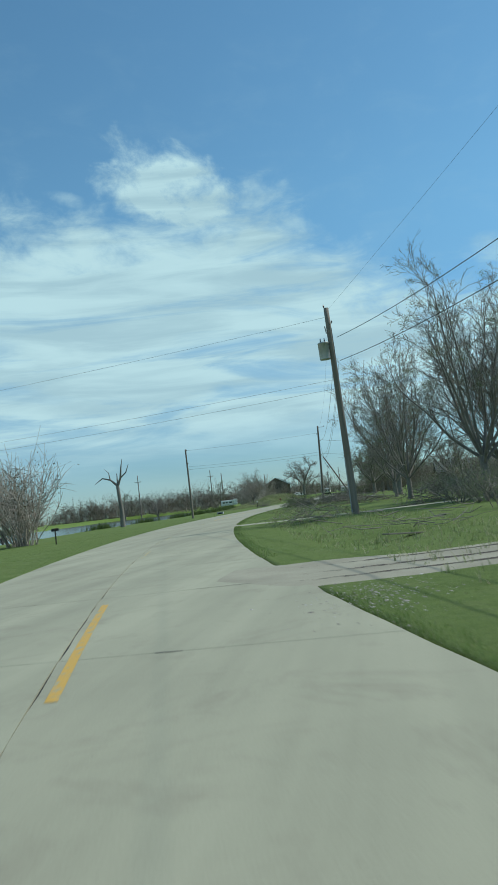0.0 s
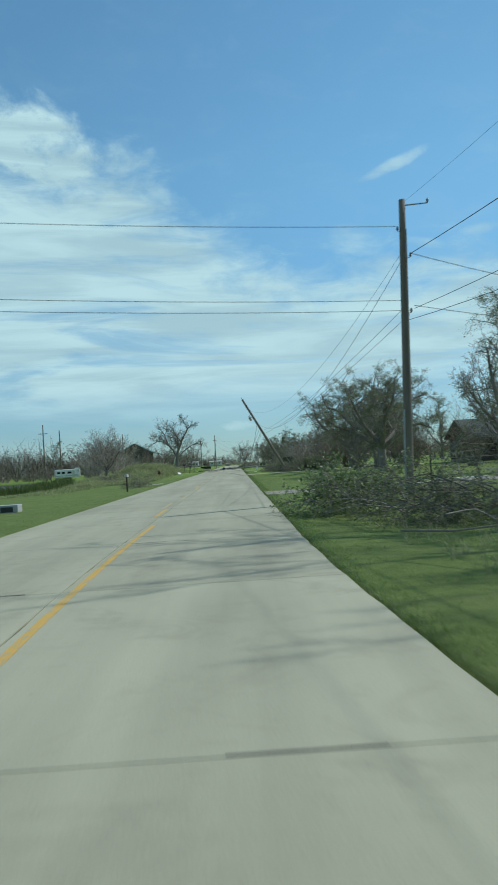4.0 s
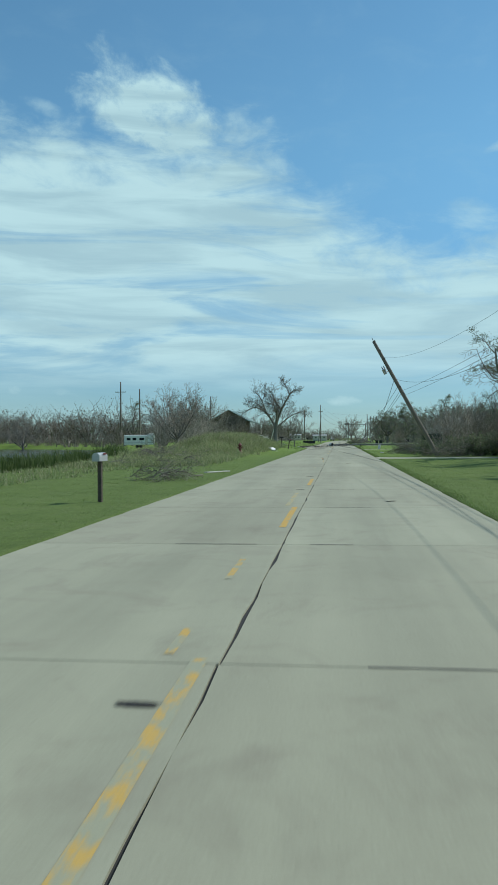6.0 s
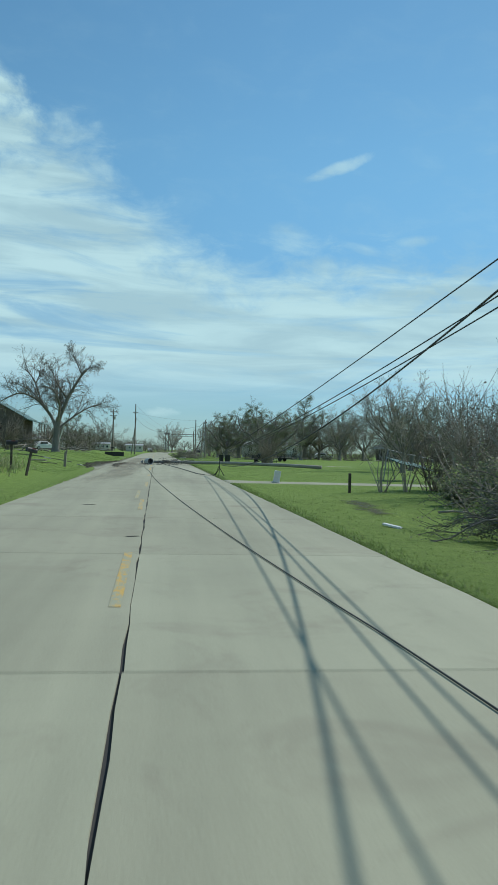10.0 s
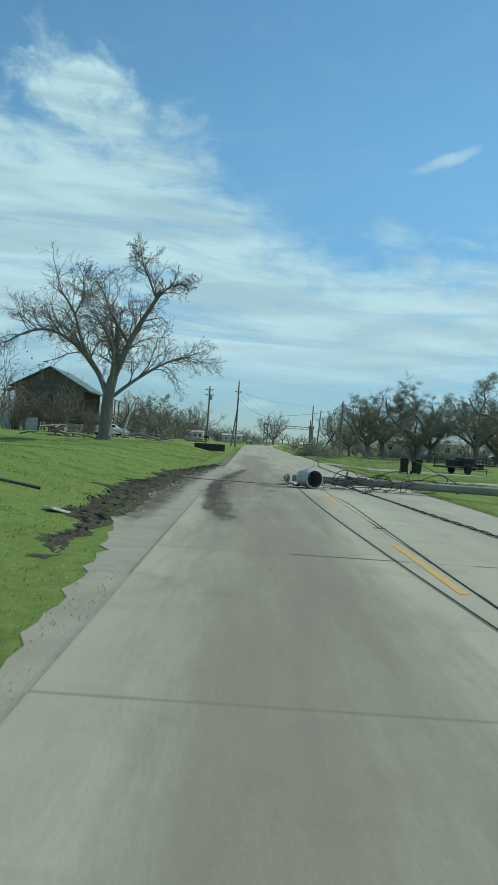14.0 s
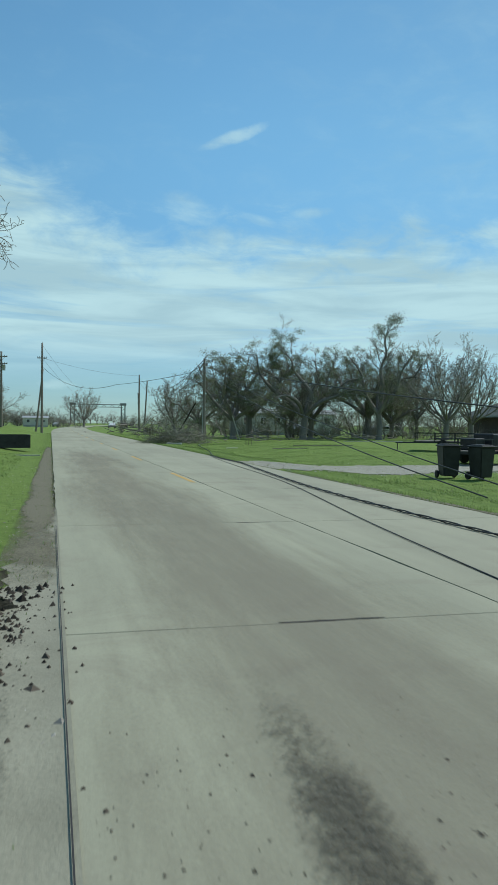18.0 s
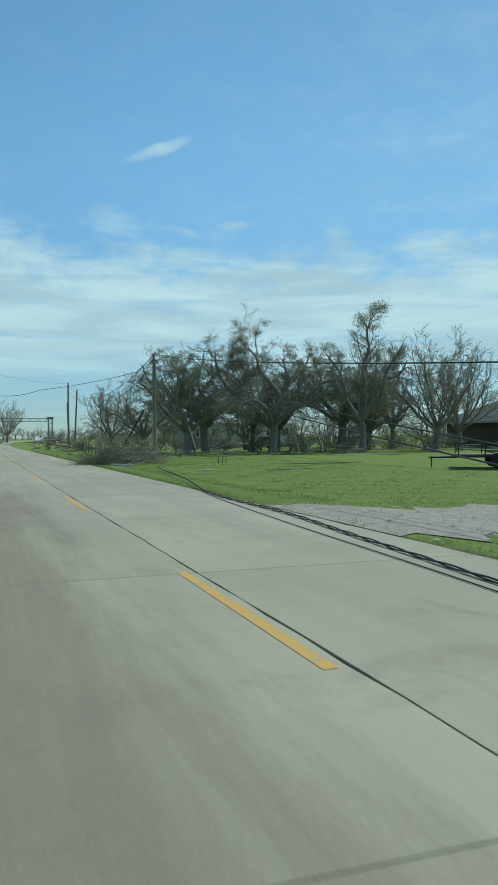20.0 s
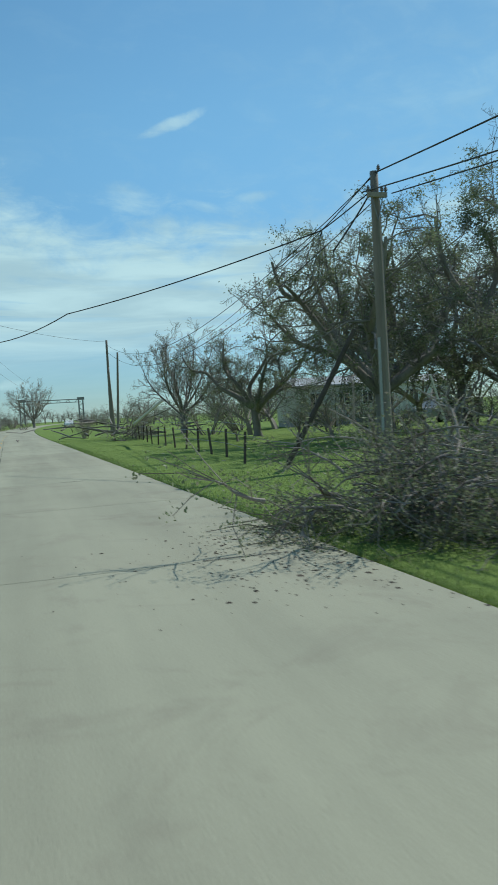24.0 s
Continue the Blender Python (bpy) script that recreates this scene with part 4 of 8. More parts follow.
utility_pole(32.0, -112.0, 11.0, "tall plain wooden utility pole", (0, 0), 0.18)
for px, py, ph in ((-62, 150, 15), (-44, 176, 13), (-40.5, 178, 11.5)):
    utility_pole(px, py, ph, "distant utility pole above the tree line", (0, 0), 0.17, None, ((ph - 2.2, 2.2),) if ph > 12.6 else ())

# ---- overhead lines ----
wire((14.7, -50.9, 11.3), (32, -112, 11.0), 0.2, 0.004)
wire((15.0, -50.9, 9.7), (32, -112, 8.0), 1.4, 0.015)
wire((15.0, -50.9, 8.4), (32, -112, 7.0), 1.3, 0.015)
wire((14.7, -50.9, 11.3), (8.6, 10.1, 10.0), 1.5, 0.004)
wire((14.8, -50.9, 9.2), (8.7, 10.1, 8.2), 1.4, 0.012)
wire((14.9, -50.9, 8.2), (8.7, 10.1, 6.3), 1.4, 0.009)
wire((14.9, -50.9, 8.0), (8.4, 10.1, 5.9), 1.9, 0.009)
for zz, z2 in ((10.9, 9.3), (7.4, 6.6), (6.9, 6.1)):
    wire((14.6, -50.9, zz), (-30, -48, z2), 0.35, 0.006)
for zz, z2 in ((9.15, 8.7), (6.6, 6.6), (6.25, 6.25)):
    wire((8.3, 10.1, zz), (-8.3, 4.6, z2), 0.12, 0.009)
wire((8.5, 10.1, 8.4), lean_at(8.9), 2.2, 0.006)
wire((8.5, 10.1, 8.2), lean_at(7.0), 2.6, 0.009)
wire((8.4, 10.1, 6.4), lean_at(5.9), 0.6, 0.008)
wire((8.5, 10.1, 6.1), lean_at(5.5), 0.5, 0.008)
wire((8.7, 10.1, 8.2), (34, 22, 7.0), 0.8, 0.013)
wire((8.7, 10.1, 6.4), (36, 14, 5.2), 0.9, 0.011)
# slack spans from the leaning pole to the wreck on the road
wire(lean_at(7.0), (3.9, 122.2, 0.6), 1.4, 0.018, label="slack power line hanging down to a low stand")
wire(lean_at(6.36), (3.95, 122.3, 1.3), 0.15, 0.013, label="slack power line hanging down to a low stand")
wire(lean_at(6.0), (3.9, 122.2, 1.25), 0.45, 0.013, label="slack power line hanging down to a low stand")
wire(lean_at(5.79), (3.9, 122.2, 1.2), 0.42, 0.013, label="slack power line hanging down to a low stand")
wire((10.6, 287.5, 9.2), (-4.6, 262.6, 9.7), 0.5)
wire((9.2, 223.4, 6.9), (10.6, 287.5, 8.9), 2.3, 0.014)
wire((9.3, 223.4, 6.4), (10.6, 287.5, 8.2), 2.6, 0.014)
wire((-4.6, 262.6, 11.4), (12.0, 420, 10), 2.5)
wire((-4.6, 262.6, 9.7), (12.0, 420, 9), 2.5)
wire((9.2, 223.4, 6.95), (4.3, 148.8, 0.4), 0.72, 0.018, label="slack power line running down from the pole to the fallen pole")
wire((9.6, 223.3, 6.45), (5.0, 168.5, 0.06), 0.6, 0.016, label="slack power line running down to the verge")
wire((8.8, 223.3, 6.45), (4.6, 170.5, 0.06), 0.7, 0.016, label="slack power line running down to the verge")
wire((9.2, 223.4, 6.6), (8.24, 224.52, 5.83), 0.02, 0.016)
wire((8.24, 224.52, 5.83), (2.6, 234, 5.1), 0.12, 0.018)
wire((2.6, 234, 5.1), (-4.6, 262.6, 8.6), 1.3, 0.02)
wire((9.2, 223.4, 6.95), (8.24, 224.52, 5.83), 0.03, 0.014, label="torn power line tied to the slack line")
wire((8.24, 224.52, 5.83), (10.43, 250.1, 5.2), 0.3, 0.010, label="thin torn wire running to the trees")
wire((9.1, 223.4, 6.5), (8.28, 223.96, 5.19), 0.04, 0.022, label="broken thick wire hanging from the pole")
wire((8.28, 223.96, 5.19), (8.40, 224.0, 3.7), -0.05, 0.009, label="broken thick wire hanging from the pole")
for ex, ey, ez, r2 in ((7.58, 224.64, 4.14, 0.007), (7.8, 224.6, 4.3, 0.010), (8.0, 224.52, 4.1, 0.007), (8.3, 224.3, 4.4, 0.008)):
    wire((8.24, 224.52, 5.83), (ex, ey, ez), 0.06, r2, label="torn wire strand hanging from the slack line", n=10)
wire((9.3, 223.3, 6.6), (13.2, 222.0, 0.05), 0.5, 0.010, label="slack guy wire running down to the lawn")

# ---- fallen pole with its transformer on the road ----
fall = thing("fallen_utility_pole", pose(-0.9, 150.75, 0.0), "broken wooden utility pole lying across the road with its transformer", "utility pole", "utility poles")
v, f = tubes([(np.array([[0.1, -0.3, 0.22], [4, -1.4, 0.27], [8, -3.2, 0.32], [12.2, -5.6, 0.28], [15, -7.2, 0.2]]), np.array([0.11, 0.125, 0.135, 0.145, 0.15]))], 14)
bm = bmesh.new()
vs = [bm.verts.new(p) for p in v]
for q in f:
    bm.faces.new([vs[i] for i in q])
bm.faces.new(vs[:14][::-1])
bm.faces.new(vs[-14:])
part("shaft", bm, OLD_POLE, fall, "", True)
# the can lies on its side with its lid off
R = 0.30
prof = [(0.001, 0.0), (R * 0.93, 0.0), (R, 0.03), (R, 0.88), (R * 1.06, 0.885), (R * 1.06, 0.93), (R * 0.93, 0.93), (R * 0.93, 0.1), (0.001, 0.1)]
bm = lathe(prof, 28)
axis = Vector((0.36, -0.93, 0.02)).normalized()
bmesh.ops.transform(bm, matrix=Matrix.Translation((0.42, -1.30, R + 0.02)) @ axis.to_track_quat("Z", "Y").to_matrix().to_4x4(), verts=bm.verts[:])
tank = part("transformer", bm, CAN_PAINT, fall, "open pale grey transformer can lying on its side", True)
bm = lathe([(R * 0.925, 0.925), (R * 0.925, 0.14), (R * 0.5, 0.14), (R * 0.45, 0.4), (0.001, 0.4)], 28)
bmesh.ops.transform(bm, matrix=Matrix.Translation((0.42, -1.30, R + 0.02)) @ axis.to_track_quat("Z", "Y").to_matrix().to_4x4(), verts=bm.verts[:])
part("inside", bm, STEEL, tank, "dark oily inside with the bare coil", True)
part("can_bracket", merge(box(0.34, 0.04, 0.035, 0.56, -1.5, 0.60, 0.01, (0, 0, -60)), box(0.16, 0.04, 0.03, 0.5, -1.72, 0.605, 0.01, (0, 0, 20))), STEEL, tank)
part("brand_plate", merge(box(0.03, 0.22, 0.004, 0.40, -1.62, 0.60, 0, (0, -22, -28)), box(0.03, 0.22, 0.004, 0.30, -1.60, 0.565, 0, (0, -34, -28))), DARK_METAL, tank, "dark scraped marks")
for k, (bx, by) in enumerate(((0.20, -1.25), (0.28, -1.45), (0.62, -2.15))):
    part("bushing", cyl(0.05, 0.05, (bx, by, 0.08), (bx - 0.12, by - 0.1, 0.07), 10), PORCELAIN, tank)
bm = lathe([(0.001, 0), (0.05, 0), (0.05, 0.04), (0.185, 0.058), (0.195, 0.075), (0.185, 0.092), (0.055, 0.10), (0.055, 0.15), (0.125, 0.16), (0.135, 0.18), (0.125, 0.20), (0.045, 0.205), (0.04, 0.30), (0.001, 0.30)], 24)
bmesh.ops.transform(bm, matrix=Matrix.Translation((-0.02, -0.20, 0.2)) @ Matrix.Scale(0.78, 4) @ Vector((-0.86, -0.5, 0.06)).to_track_quat("Z", "Y").to_matrix().to_4x4(), verts=bm.verts[:])
part("arrester", bm, GREY_PAINT, fall, "grey ribbed porcelain insulator")
for a3, b3, r3 in (((-0.25, -0.3, 0.03), (0.4, -0.62, 0.05), 0.012), ((-0.3, -0.1, 0.12), (0.15, -0.5, 0.03), 0.010), ((1.0, -1.5, 0.04), (2.0, -1.7, 0.30), 0.012), ((1.3, -1.3, 0.15), (2.3, -1.05, 0.46), 0.014), ((1.2, -1.7, 0.05), (1.7, -1.45, 0.06), 0.035), ((1.75, -1.0, 0.3), (1.8, -1.05, 0.62), 0.03)):
    part("steel_rod", cyl(r3, r3, a3, b3, 8), STEEL, fall, "bent steel line hardware")
for ob in (tank, *tank.children):
    ob.data.transform(Matrix.Translation((0.44, -1.4, 0)) @ Matrix.Scale(0.90, 4) @ Matrix.Translation((-0.5, 1.4, 0)))
part("crossarm", box(0.8, 0.1, 0.1, 2.1, -1.15, 0.30, 0.01, (0, 4, -22)), OLD_WOOD, fall)
g = np.random.default_rng(3)
loops = []
for k in range(22):
    c = np.array([1.3 + 0.16 * k + g.normal() * 0.15, -1.1 + g.normal() * 0.3, 0.28])
    a = np.linspace(0, 2 * np.pi * g.uniform(0.6, 1.2), 22)[:, None]
    t1, t2 = g.normal(size=3), g.normal(size=3)
    t1[2] = abs(t1[2]) * 0.4
    t2[2] *= 0.5
    p = c + 0.28 * np.cos(a) * t1 + 0.34 * np.sin(a) * t2
    p[:, 2] = np.maximum(p[:, 2], 0.02)
    loops.append((p, np.full(22, 0.013)))
for ln in loops:
    part_mesh("wire_loop", tube_mesh("wire_loop", [ln], 5, CABLE), fall, "tangled black wire")

laid_cable("fallen_cable", [(3.3, 62, 0.012), (2.75, 70.9, 0.012), (2.42, 77, 0.012), (2.05, 83.3, 0.012), (1.83, 86, 0.012), (1.41, 91.6, 0.012), (0.85, 101, 0.012), (0.23, 114.3, 0.012), (-0.12, 126.4, 0.012), (-0.45, 134, 0.012), (-0.66, 141, 0.012), (-0.72, 148.6, 0.02), (-0.55, 149.5, 0.1)], 0.0075, "thin black wire lying along the road")
laid_cable("fallen_cable", [(0.1, 148.8, 0.2), (0.05, 148.2, 0.01), (0.15, 143.2, 0.008), (0.11, 140.1, 0.008), (0.06, 137.1, 0.008), (-0.02, 130, 0.008), (0.1, 124, 0.008)], 0.006, "thin wire lying beside the centre joint")
laid_cable("fallen_cable", [(0.1, 148.9, 0.25), (1.2, 148.1, 0.02), (1.7, 141, 0.012), (1.95, 137.6, 0.012), (2.35, 130.4, 0.012), (2.75, 124, 0.012), (3.45, 122.4, 0.02), (3.7, 122.1, 0.5)], 0.012, "twisted black cable lying along the road", 2)
laid_cable("fallen_cable", [(0.8, 148.1, 0.2), (1.1, 147.6, 0.02), (1.8, 150, 0.02), (2.28, 154.5, 0.012), (2.13, 162, 0.012), (2.1, 172.3, 0.012), (2.75, 180.5, 0.012), (3.15, 184.6, 0.012), (3.3, 190, 0.012), (4.2, 196, 0.06), (5.3, 204.5, 0.06), (6.2, 208.7, 0.06), (8.85, 218.8, 0.08), (9.0, 222.9, 0.5)], 0.012, "twisted black cable lying along the road edge", 2)
laid_cable("fallen_cable", [(-0.5, 149.9, 0.2), (-0.25, 155, 0.012), (0.79, 166, 0.012), (2.05, 175.3, 0.012), (2.6, 183, 0.012), (3.0, 188, 0.012), (3.35, 191, 0.012), (3.9, 195, 0.04)], 0.008, "thin black wire lying along the road")
laid_cable("fallen_cable", [(-0.9, 149.3, 0.12), (-1.2, 149.75, 0.012), (-2.5, 149.85, 0.012), (-3.6, 149.8, 0.022), (-4.9, 149.6, 0.06)], 0.011, "thin black wire lying across the lane")

# ---- hero tree and the others ----
HERO = [([(0, 0, 0), (0.05, 0, 1.6), (0.1, 0, 3.2), (0.35, 0.05, 4.6)], 0.50, 0.34),
        ([(0, 0, 3.2), (-0.7, 0.3, 4.7), (-2.1, 0.9, 6.7), (-3.1, 1.2, 9.4), (-4.4, 1.5, 11.0)], 0.26, 0.05),
        ([(-0.9, 0.3, 5.0), (-2.2, -0.8, 6.6), (-3.9, -1.6, 7.5), (-5.4, -2.2, 7.2), (-6.9, -2.4, 6.3)], 0.19, 0.04),
        ([(0.35, 0, 4.4), (0.4, 0.3, 6.2), (0.4, 0.3, 8.5)], 0.26, 0.17),
        ([(0.3, 0, 4.3), (1.5, -0.5, 7.2), (2.5, -0.9, 9.0), (3.6, -1.2, 10.8)], 0.30, 0.12),
        ([(0.2, 0, 3.0), (1.7, 0.6, 4.4), (3.4, 1.4, 5.7), (4.7, 1.9, 6.4), (5.7, 2.1, 6.6)], 0.17, 0.03),
        ([(0.3, 0.1, 4.2), (0.2, 1.8, 6.4), (-0.6, 3.4, 8.6), (-0.8, 4.2, 10.4)], 0.2, 0.04),
        ([(0.2, -0.1, 4.0), (0.6, -1.8, 6.0), (0.2, -3.4, 7.6), (-0.6, -4.4, 8.6)], 0.19, 0.04),
        ([(3.3, -1.1, 10.2), (2.6, -1.4, 11.8), (2.1, -1.2, 12.9), (1.9, -1.0, 13.8)], 0.09, 0.02),
        ([(3.4, -1.1, 10.4), (4.4, -1.6, 11.2), (5.6, -1.6, 11.3)], 0.08, 0.02),
        ([(-2.0, 0.9, 6.6), (-3.8, 1.6, 8.2), (-5.6, 2.0, 9.0)], 0.11, 0.03),
        ([(1.4, -0.4, 7.0), (0.2, -1.2, 9.0), (-0.6, -1.6, 10.8)], 0.13, 0.03),
        ([(-3.0, 1.2, 9.0), (-2.4, 1.0, 10.6), (-2.6, 1.2, 12.2)], 0.09, 0.02)]
hero = tree("storm_damaged_tree", -12.05, 177.6, 11, "big storm-stripped tree with a forked trunk and bare limbs", 0, height=14.5, trunk_h=3.7, r0=0.48, spread=0.75, levels=4, kids=(6, 17, 9, 6), droop=0.8, upward=0.4, snapped=0.0, wander=0.26, ratio=0.48, mains=HERO, leaf=LEAF_DRY, leaf_count=2200, leaf_size=0.07)
hero.scale = (0.93, 0.93, 0.93)
OAK = [([(0, 0, 0), (0.1, 0, 1.2), (0.2, 0, 2.5)], 0.36, 0.33),
       ([(0.1, 0, 2.2), (-1.6, 0.4, 3.9), (-3.0, 0.7, 4.9), (-4.4, 0.4, 6.4), (-4.8, 0.2, 8.2)], 0.30, 0.06),
       ([(0.1, 0, 2.3), (0.7, -0.5, 4.2), (-0.2, -0.5, 5.6), (-1.1, -0.1, 6.8), (-1.3, 0.1, 7.9), (-2.6, 0.3, 9.0)], 0.26, 0.04),
       ([(0.2, 0, 2.4), (1.8, 0.4, 3.7), (3.1, 0.1, 4.4), (4.4, -0.3, 5.8), (5.8, -0.1, 6.2), (6.5, 0.1, 7.4)], 0.28, 0.05),
       ([(0.2, 0, 2.4), (1.1, 1.4, 4.4), (2.2, 2.0, 6.0), (2.0, 2.6, 8.0)], 0.26, 0.06),
       ([(0, 0, 2.2), (-1.0, -1.6, 3.5), (-2.6, -2.6, 4.2), (-4.3, -3.1, 3.7)], 0.24, 0.05),
       ([(0.1, 0, 2.3), (1.3, -1.8, 3.7), (2.9, -2.7, 4.4), (4.0, -3.4, 5.8)], 0.24, 0.05),
       ([(0, 0.2, 2.3), (-0.8, 1.8, 4.1), (-1.8, 3.2, 6.2), (-3.0, 3.9, 6.9)], 0.24, 0.05),
       ([(2.6, 0.2, 4.2), (2.4, -0.2, 6.0), (3.2, -0.3, 7.8)], 0.14, 0.04),
       ([(-2.6, 0.6, 4.7), (-2.2, 0.2, 6.4), (-2.9, 0.1, 7.8)], 0.14, 0.04)]
TUFTED = [([(0, 0, 0), (0.1, 0, 1.4), (-0.1, 0, 2.8)], 0.30, 0.26),
          ([(-0.1, 0, 2.6), (0.4, 0.1, 5.0), (0.1, 0, 7.0), (0.7, 0, 8.6), (0.5, 0, 9.9), (0.9, 0, 11.2)], 0.24, 0.04),
          ([(-0.1, 0, 2.6), (-1.3, 0.3, 4.4), (-1.9, 0.2, 6.6), (-3.1, 0.4, 8.2)], 0.24, 0.05),
          ([(-0.1, 0, 2.7), (1.5, -0.4, 4.6), (2.0, -0.8, 6.8), (3.0, -0.9, 8.4)], 0.24, 0.05),
          ([(-0.1, 0, 2.5), (0.2, -1.5, 4.4), (-0.6, -2.6, 6.2)], 0.2, 0.05),
          ([(-0.1, 0, 2.5), (0.5, 1.6, 4.4), (1.4, 2.6, 6.6)], 0.2, 0.05),
          ([(-1.2, 0.3, 4.2), (-2.8, -0.3, 4.9), (-4.0, -0.4, 4.4)], 0.14, 0.04)]


def fan_mains(seed, n, trunk_h, top, reach, r0, low=0.3):
    """A trunk that opens into a fan of rising limbs."""
    g = np.random.default_rng(seed)
    out = [([(0, 0, 0), (0.08, 0.02, trunk_h * 0.5), (0.12, 0, trunk_h)], r0, r0 * 0.8)]
    for k in range(n):
        a = 2 * math.pi * k / n + g.uniform(-0.3, 0.3)
        f = (low + (1 - low) * ((k * 0.618) % 1.0)) * reach
        z = top * (1.0 - 0.42 * (f / reach) ** 2) * g.uniform(0.88, 1.04)
        z0 = trunk_h * g.uniform(0.75, 1.0)
        pts = [(0.1, 0, z0)]
        for u in (0.3, 0.55, 0.8, 1.0):
            w = f * u ** 0.85
            pts.append((w * math.cos(a + g.normal() * 0.12), w * math.sin(a + g.normal() * 0.12), z0 + (z - z0) * u ** 1.15))
        out.append((pts, r0 * g.uniform(0.30, 0.46), 0.02))
    return out


oak_a = tree("oak_tree", 20.9, 232.0, 21, "live oak with twisted limbs and ragged clumps of leaves", 0, height=10.2, trunk_h=2.2, r0=0.4, spread=0.95, levels=4, kids=(7, 13, 8, 6), droop=0.3, upward=0.35, snapped=0.2, wander=0.34, ratio=0.46, mains=OAK, leaf=LEAF_OAK, leaf_count=28000, leaf_size=0.088, clumps=270, tuft=(-2.7, 0.3, 9.6, 1.7))
OAK_LOW = OAK[:2] + OAK[3:] + [([(0.1, 0, 2.3), (0.7, -0.5, 4.2), (-0.2, -0.5, 5.6), (-0.9, -0.1, 6.8), (-0.4, 0.4, 7.9)], 0.28, 0.05)]
oak_d = tree("oak_tree", 14.0, 233.0, 27, "live oak with a broad low crown of ragged leaf clumps", 70, height=10.2, trunk_h=2.2, r0=0.4, spread=0.95, levels=4, kids=(7, 13, 8, 6), droop=0.35, upward=0.2, snapped=0.2, wander=0.36, ratio=0.46, mains=OAK_LOW, leaf=LEAF_OAK, leaf_count=27000, leaf_size=0.088, clumps=270)
oak_d.scale = (0.9, 0.9, 0.82)
oak_b = tree("oak_tree", 28.4, 230.6, 22, "bare upright tree with a tuft of leaves at its top", 0, height=12.5, trunk_h=2.6, r0=0.34, spread=0.75, levels=4, kids=(5, 13, 8, 6), droop=0.1, upward=0.5, snapped=0.3, wander=0.3, ratio=0.40, mains=TUFTED, leaf=LEAF_OAK, leaf_count=11000, leaf_size=0.085, clumps=110, tuft=(0.8, 0, 11.6, 1.5))
oak_c = tree("oak_tree", 36.5, 232.0, 23, "spreading bare tree with a fan of fine limbs", 0, height=10.5, trunk_h=2.0, r0=0.38, spread=0.6, levels=4, kids=(7, 14, 9, 6), droop=0.1, upward=0.5, snapped=0.1, wander=0.24, ratio=0.42, mains=fan_mains(33, 11, 2.2, 9.6, 6.2, 0.32), twig=PALE_TWIG, leaf=LEAF_DRY, leaf_count=2500, leaf_size=0.09)
tall = tree("tall_tree", 17.9, 1.5, 24, "tall storm-thinned tree with a wide fan of fine branches", 0, height=16.5, trunk_h=3.2, r0=0.42, spread=0.5, levels=4, kids=(6, 13, 8, 5), droop=0.15, upward=0.5, snapped=0.05, wander=0.21, ratio=0.43, mains=fan_mains(34, 12, 3.0, 15.8, 6.8, 0.33), twig=TWIG, leaf=LEAF_OAK, leaf_count=13000, leaf_size=0.08, clumps=150)


def again(src, x, y, turn, k, label=""):
    ob = copy_thing(src, pose(x, y, gz(x, y), 0, 0, turn))
    ob.scale = (k, k, k)
    if label:
        ob["label"] = label
    return ob


for x, y, a, k in ((17.2, 239, 200, 1.0), (31, 240, 300, 1.1), (24.2, 239.5, 280, 0.85), (34, 240, 30, 0.8), (14.2, 47, 100, 0.85), (16.8, 64, 210, 1.02), (15.4, 72, 20, 0.9), (22, 88, 80, 0.8), (13, 165, 160, 0.62), (24, 150, 10, 0.7), (45, 262, 240, 1.0)):
    again(oak_d, x, y, a, k)
for x, y, a, k in ((22.4, 241, 130, 0.8), (40, 246, 40, 0.85), (26, 128, 210, 0.6), (33, 100, 90, 0.75), (17.5, 27, 250, 0.8)):
    again(oak_b, x, y, a, k)
for x, y, a, k in ((43.0, 238, 100, 0.95), (28.5, 60, 190, 1.05), (20, 140, 20, 0.75), (-22, 152, 70, 0.8), (30, 170, 140, 0.7), (-33, 190, 200, 0.8)):
    again(oak_c, x, y, a, k)
for x, y, a, k in ((18.4, -27, 80, 0.68), (22.2, -48, 200, 0.80), (27, -38, 130, 0.7), (-25, -14, 60, 0.55), (17.4, -12, 150, 0.6), (29, -46, 40, 0.8), (24.5, -38, 170, 0.75), (-26.5, 158, 30, 0.62)):
    again(tall, x, y, a, k)

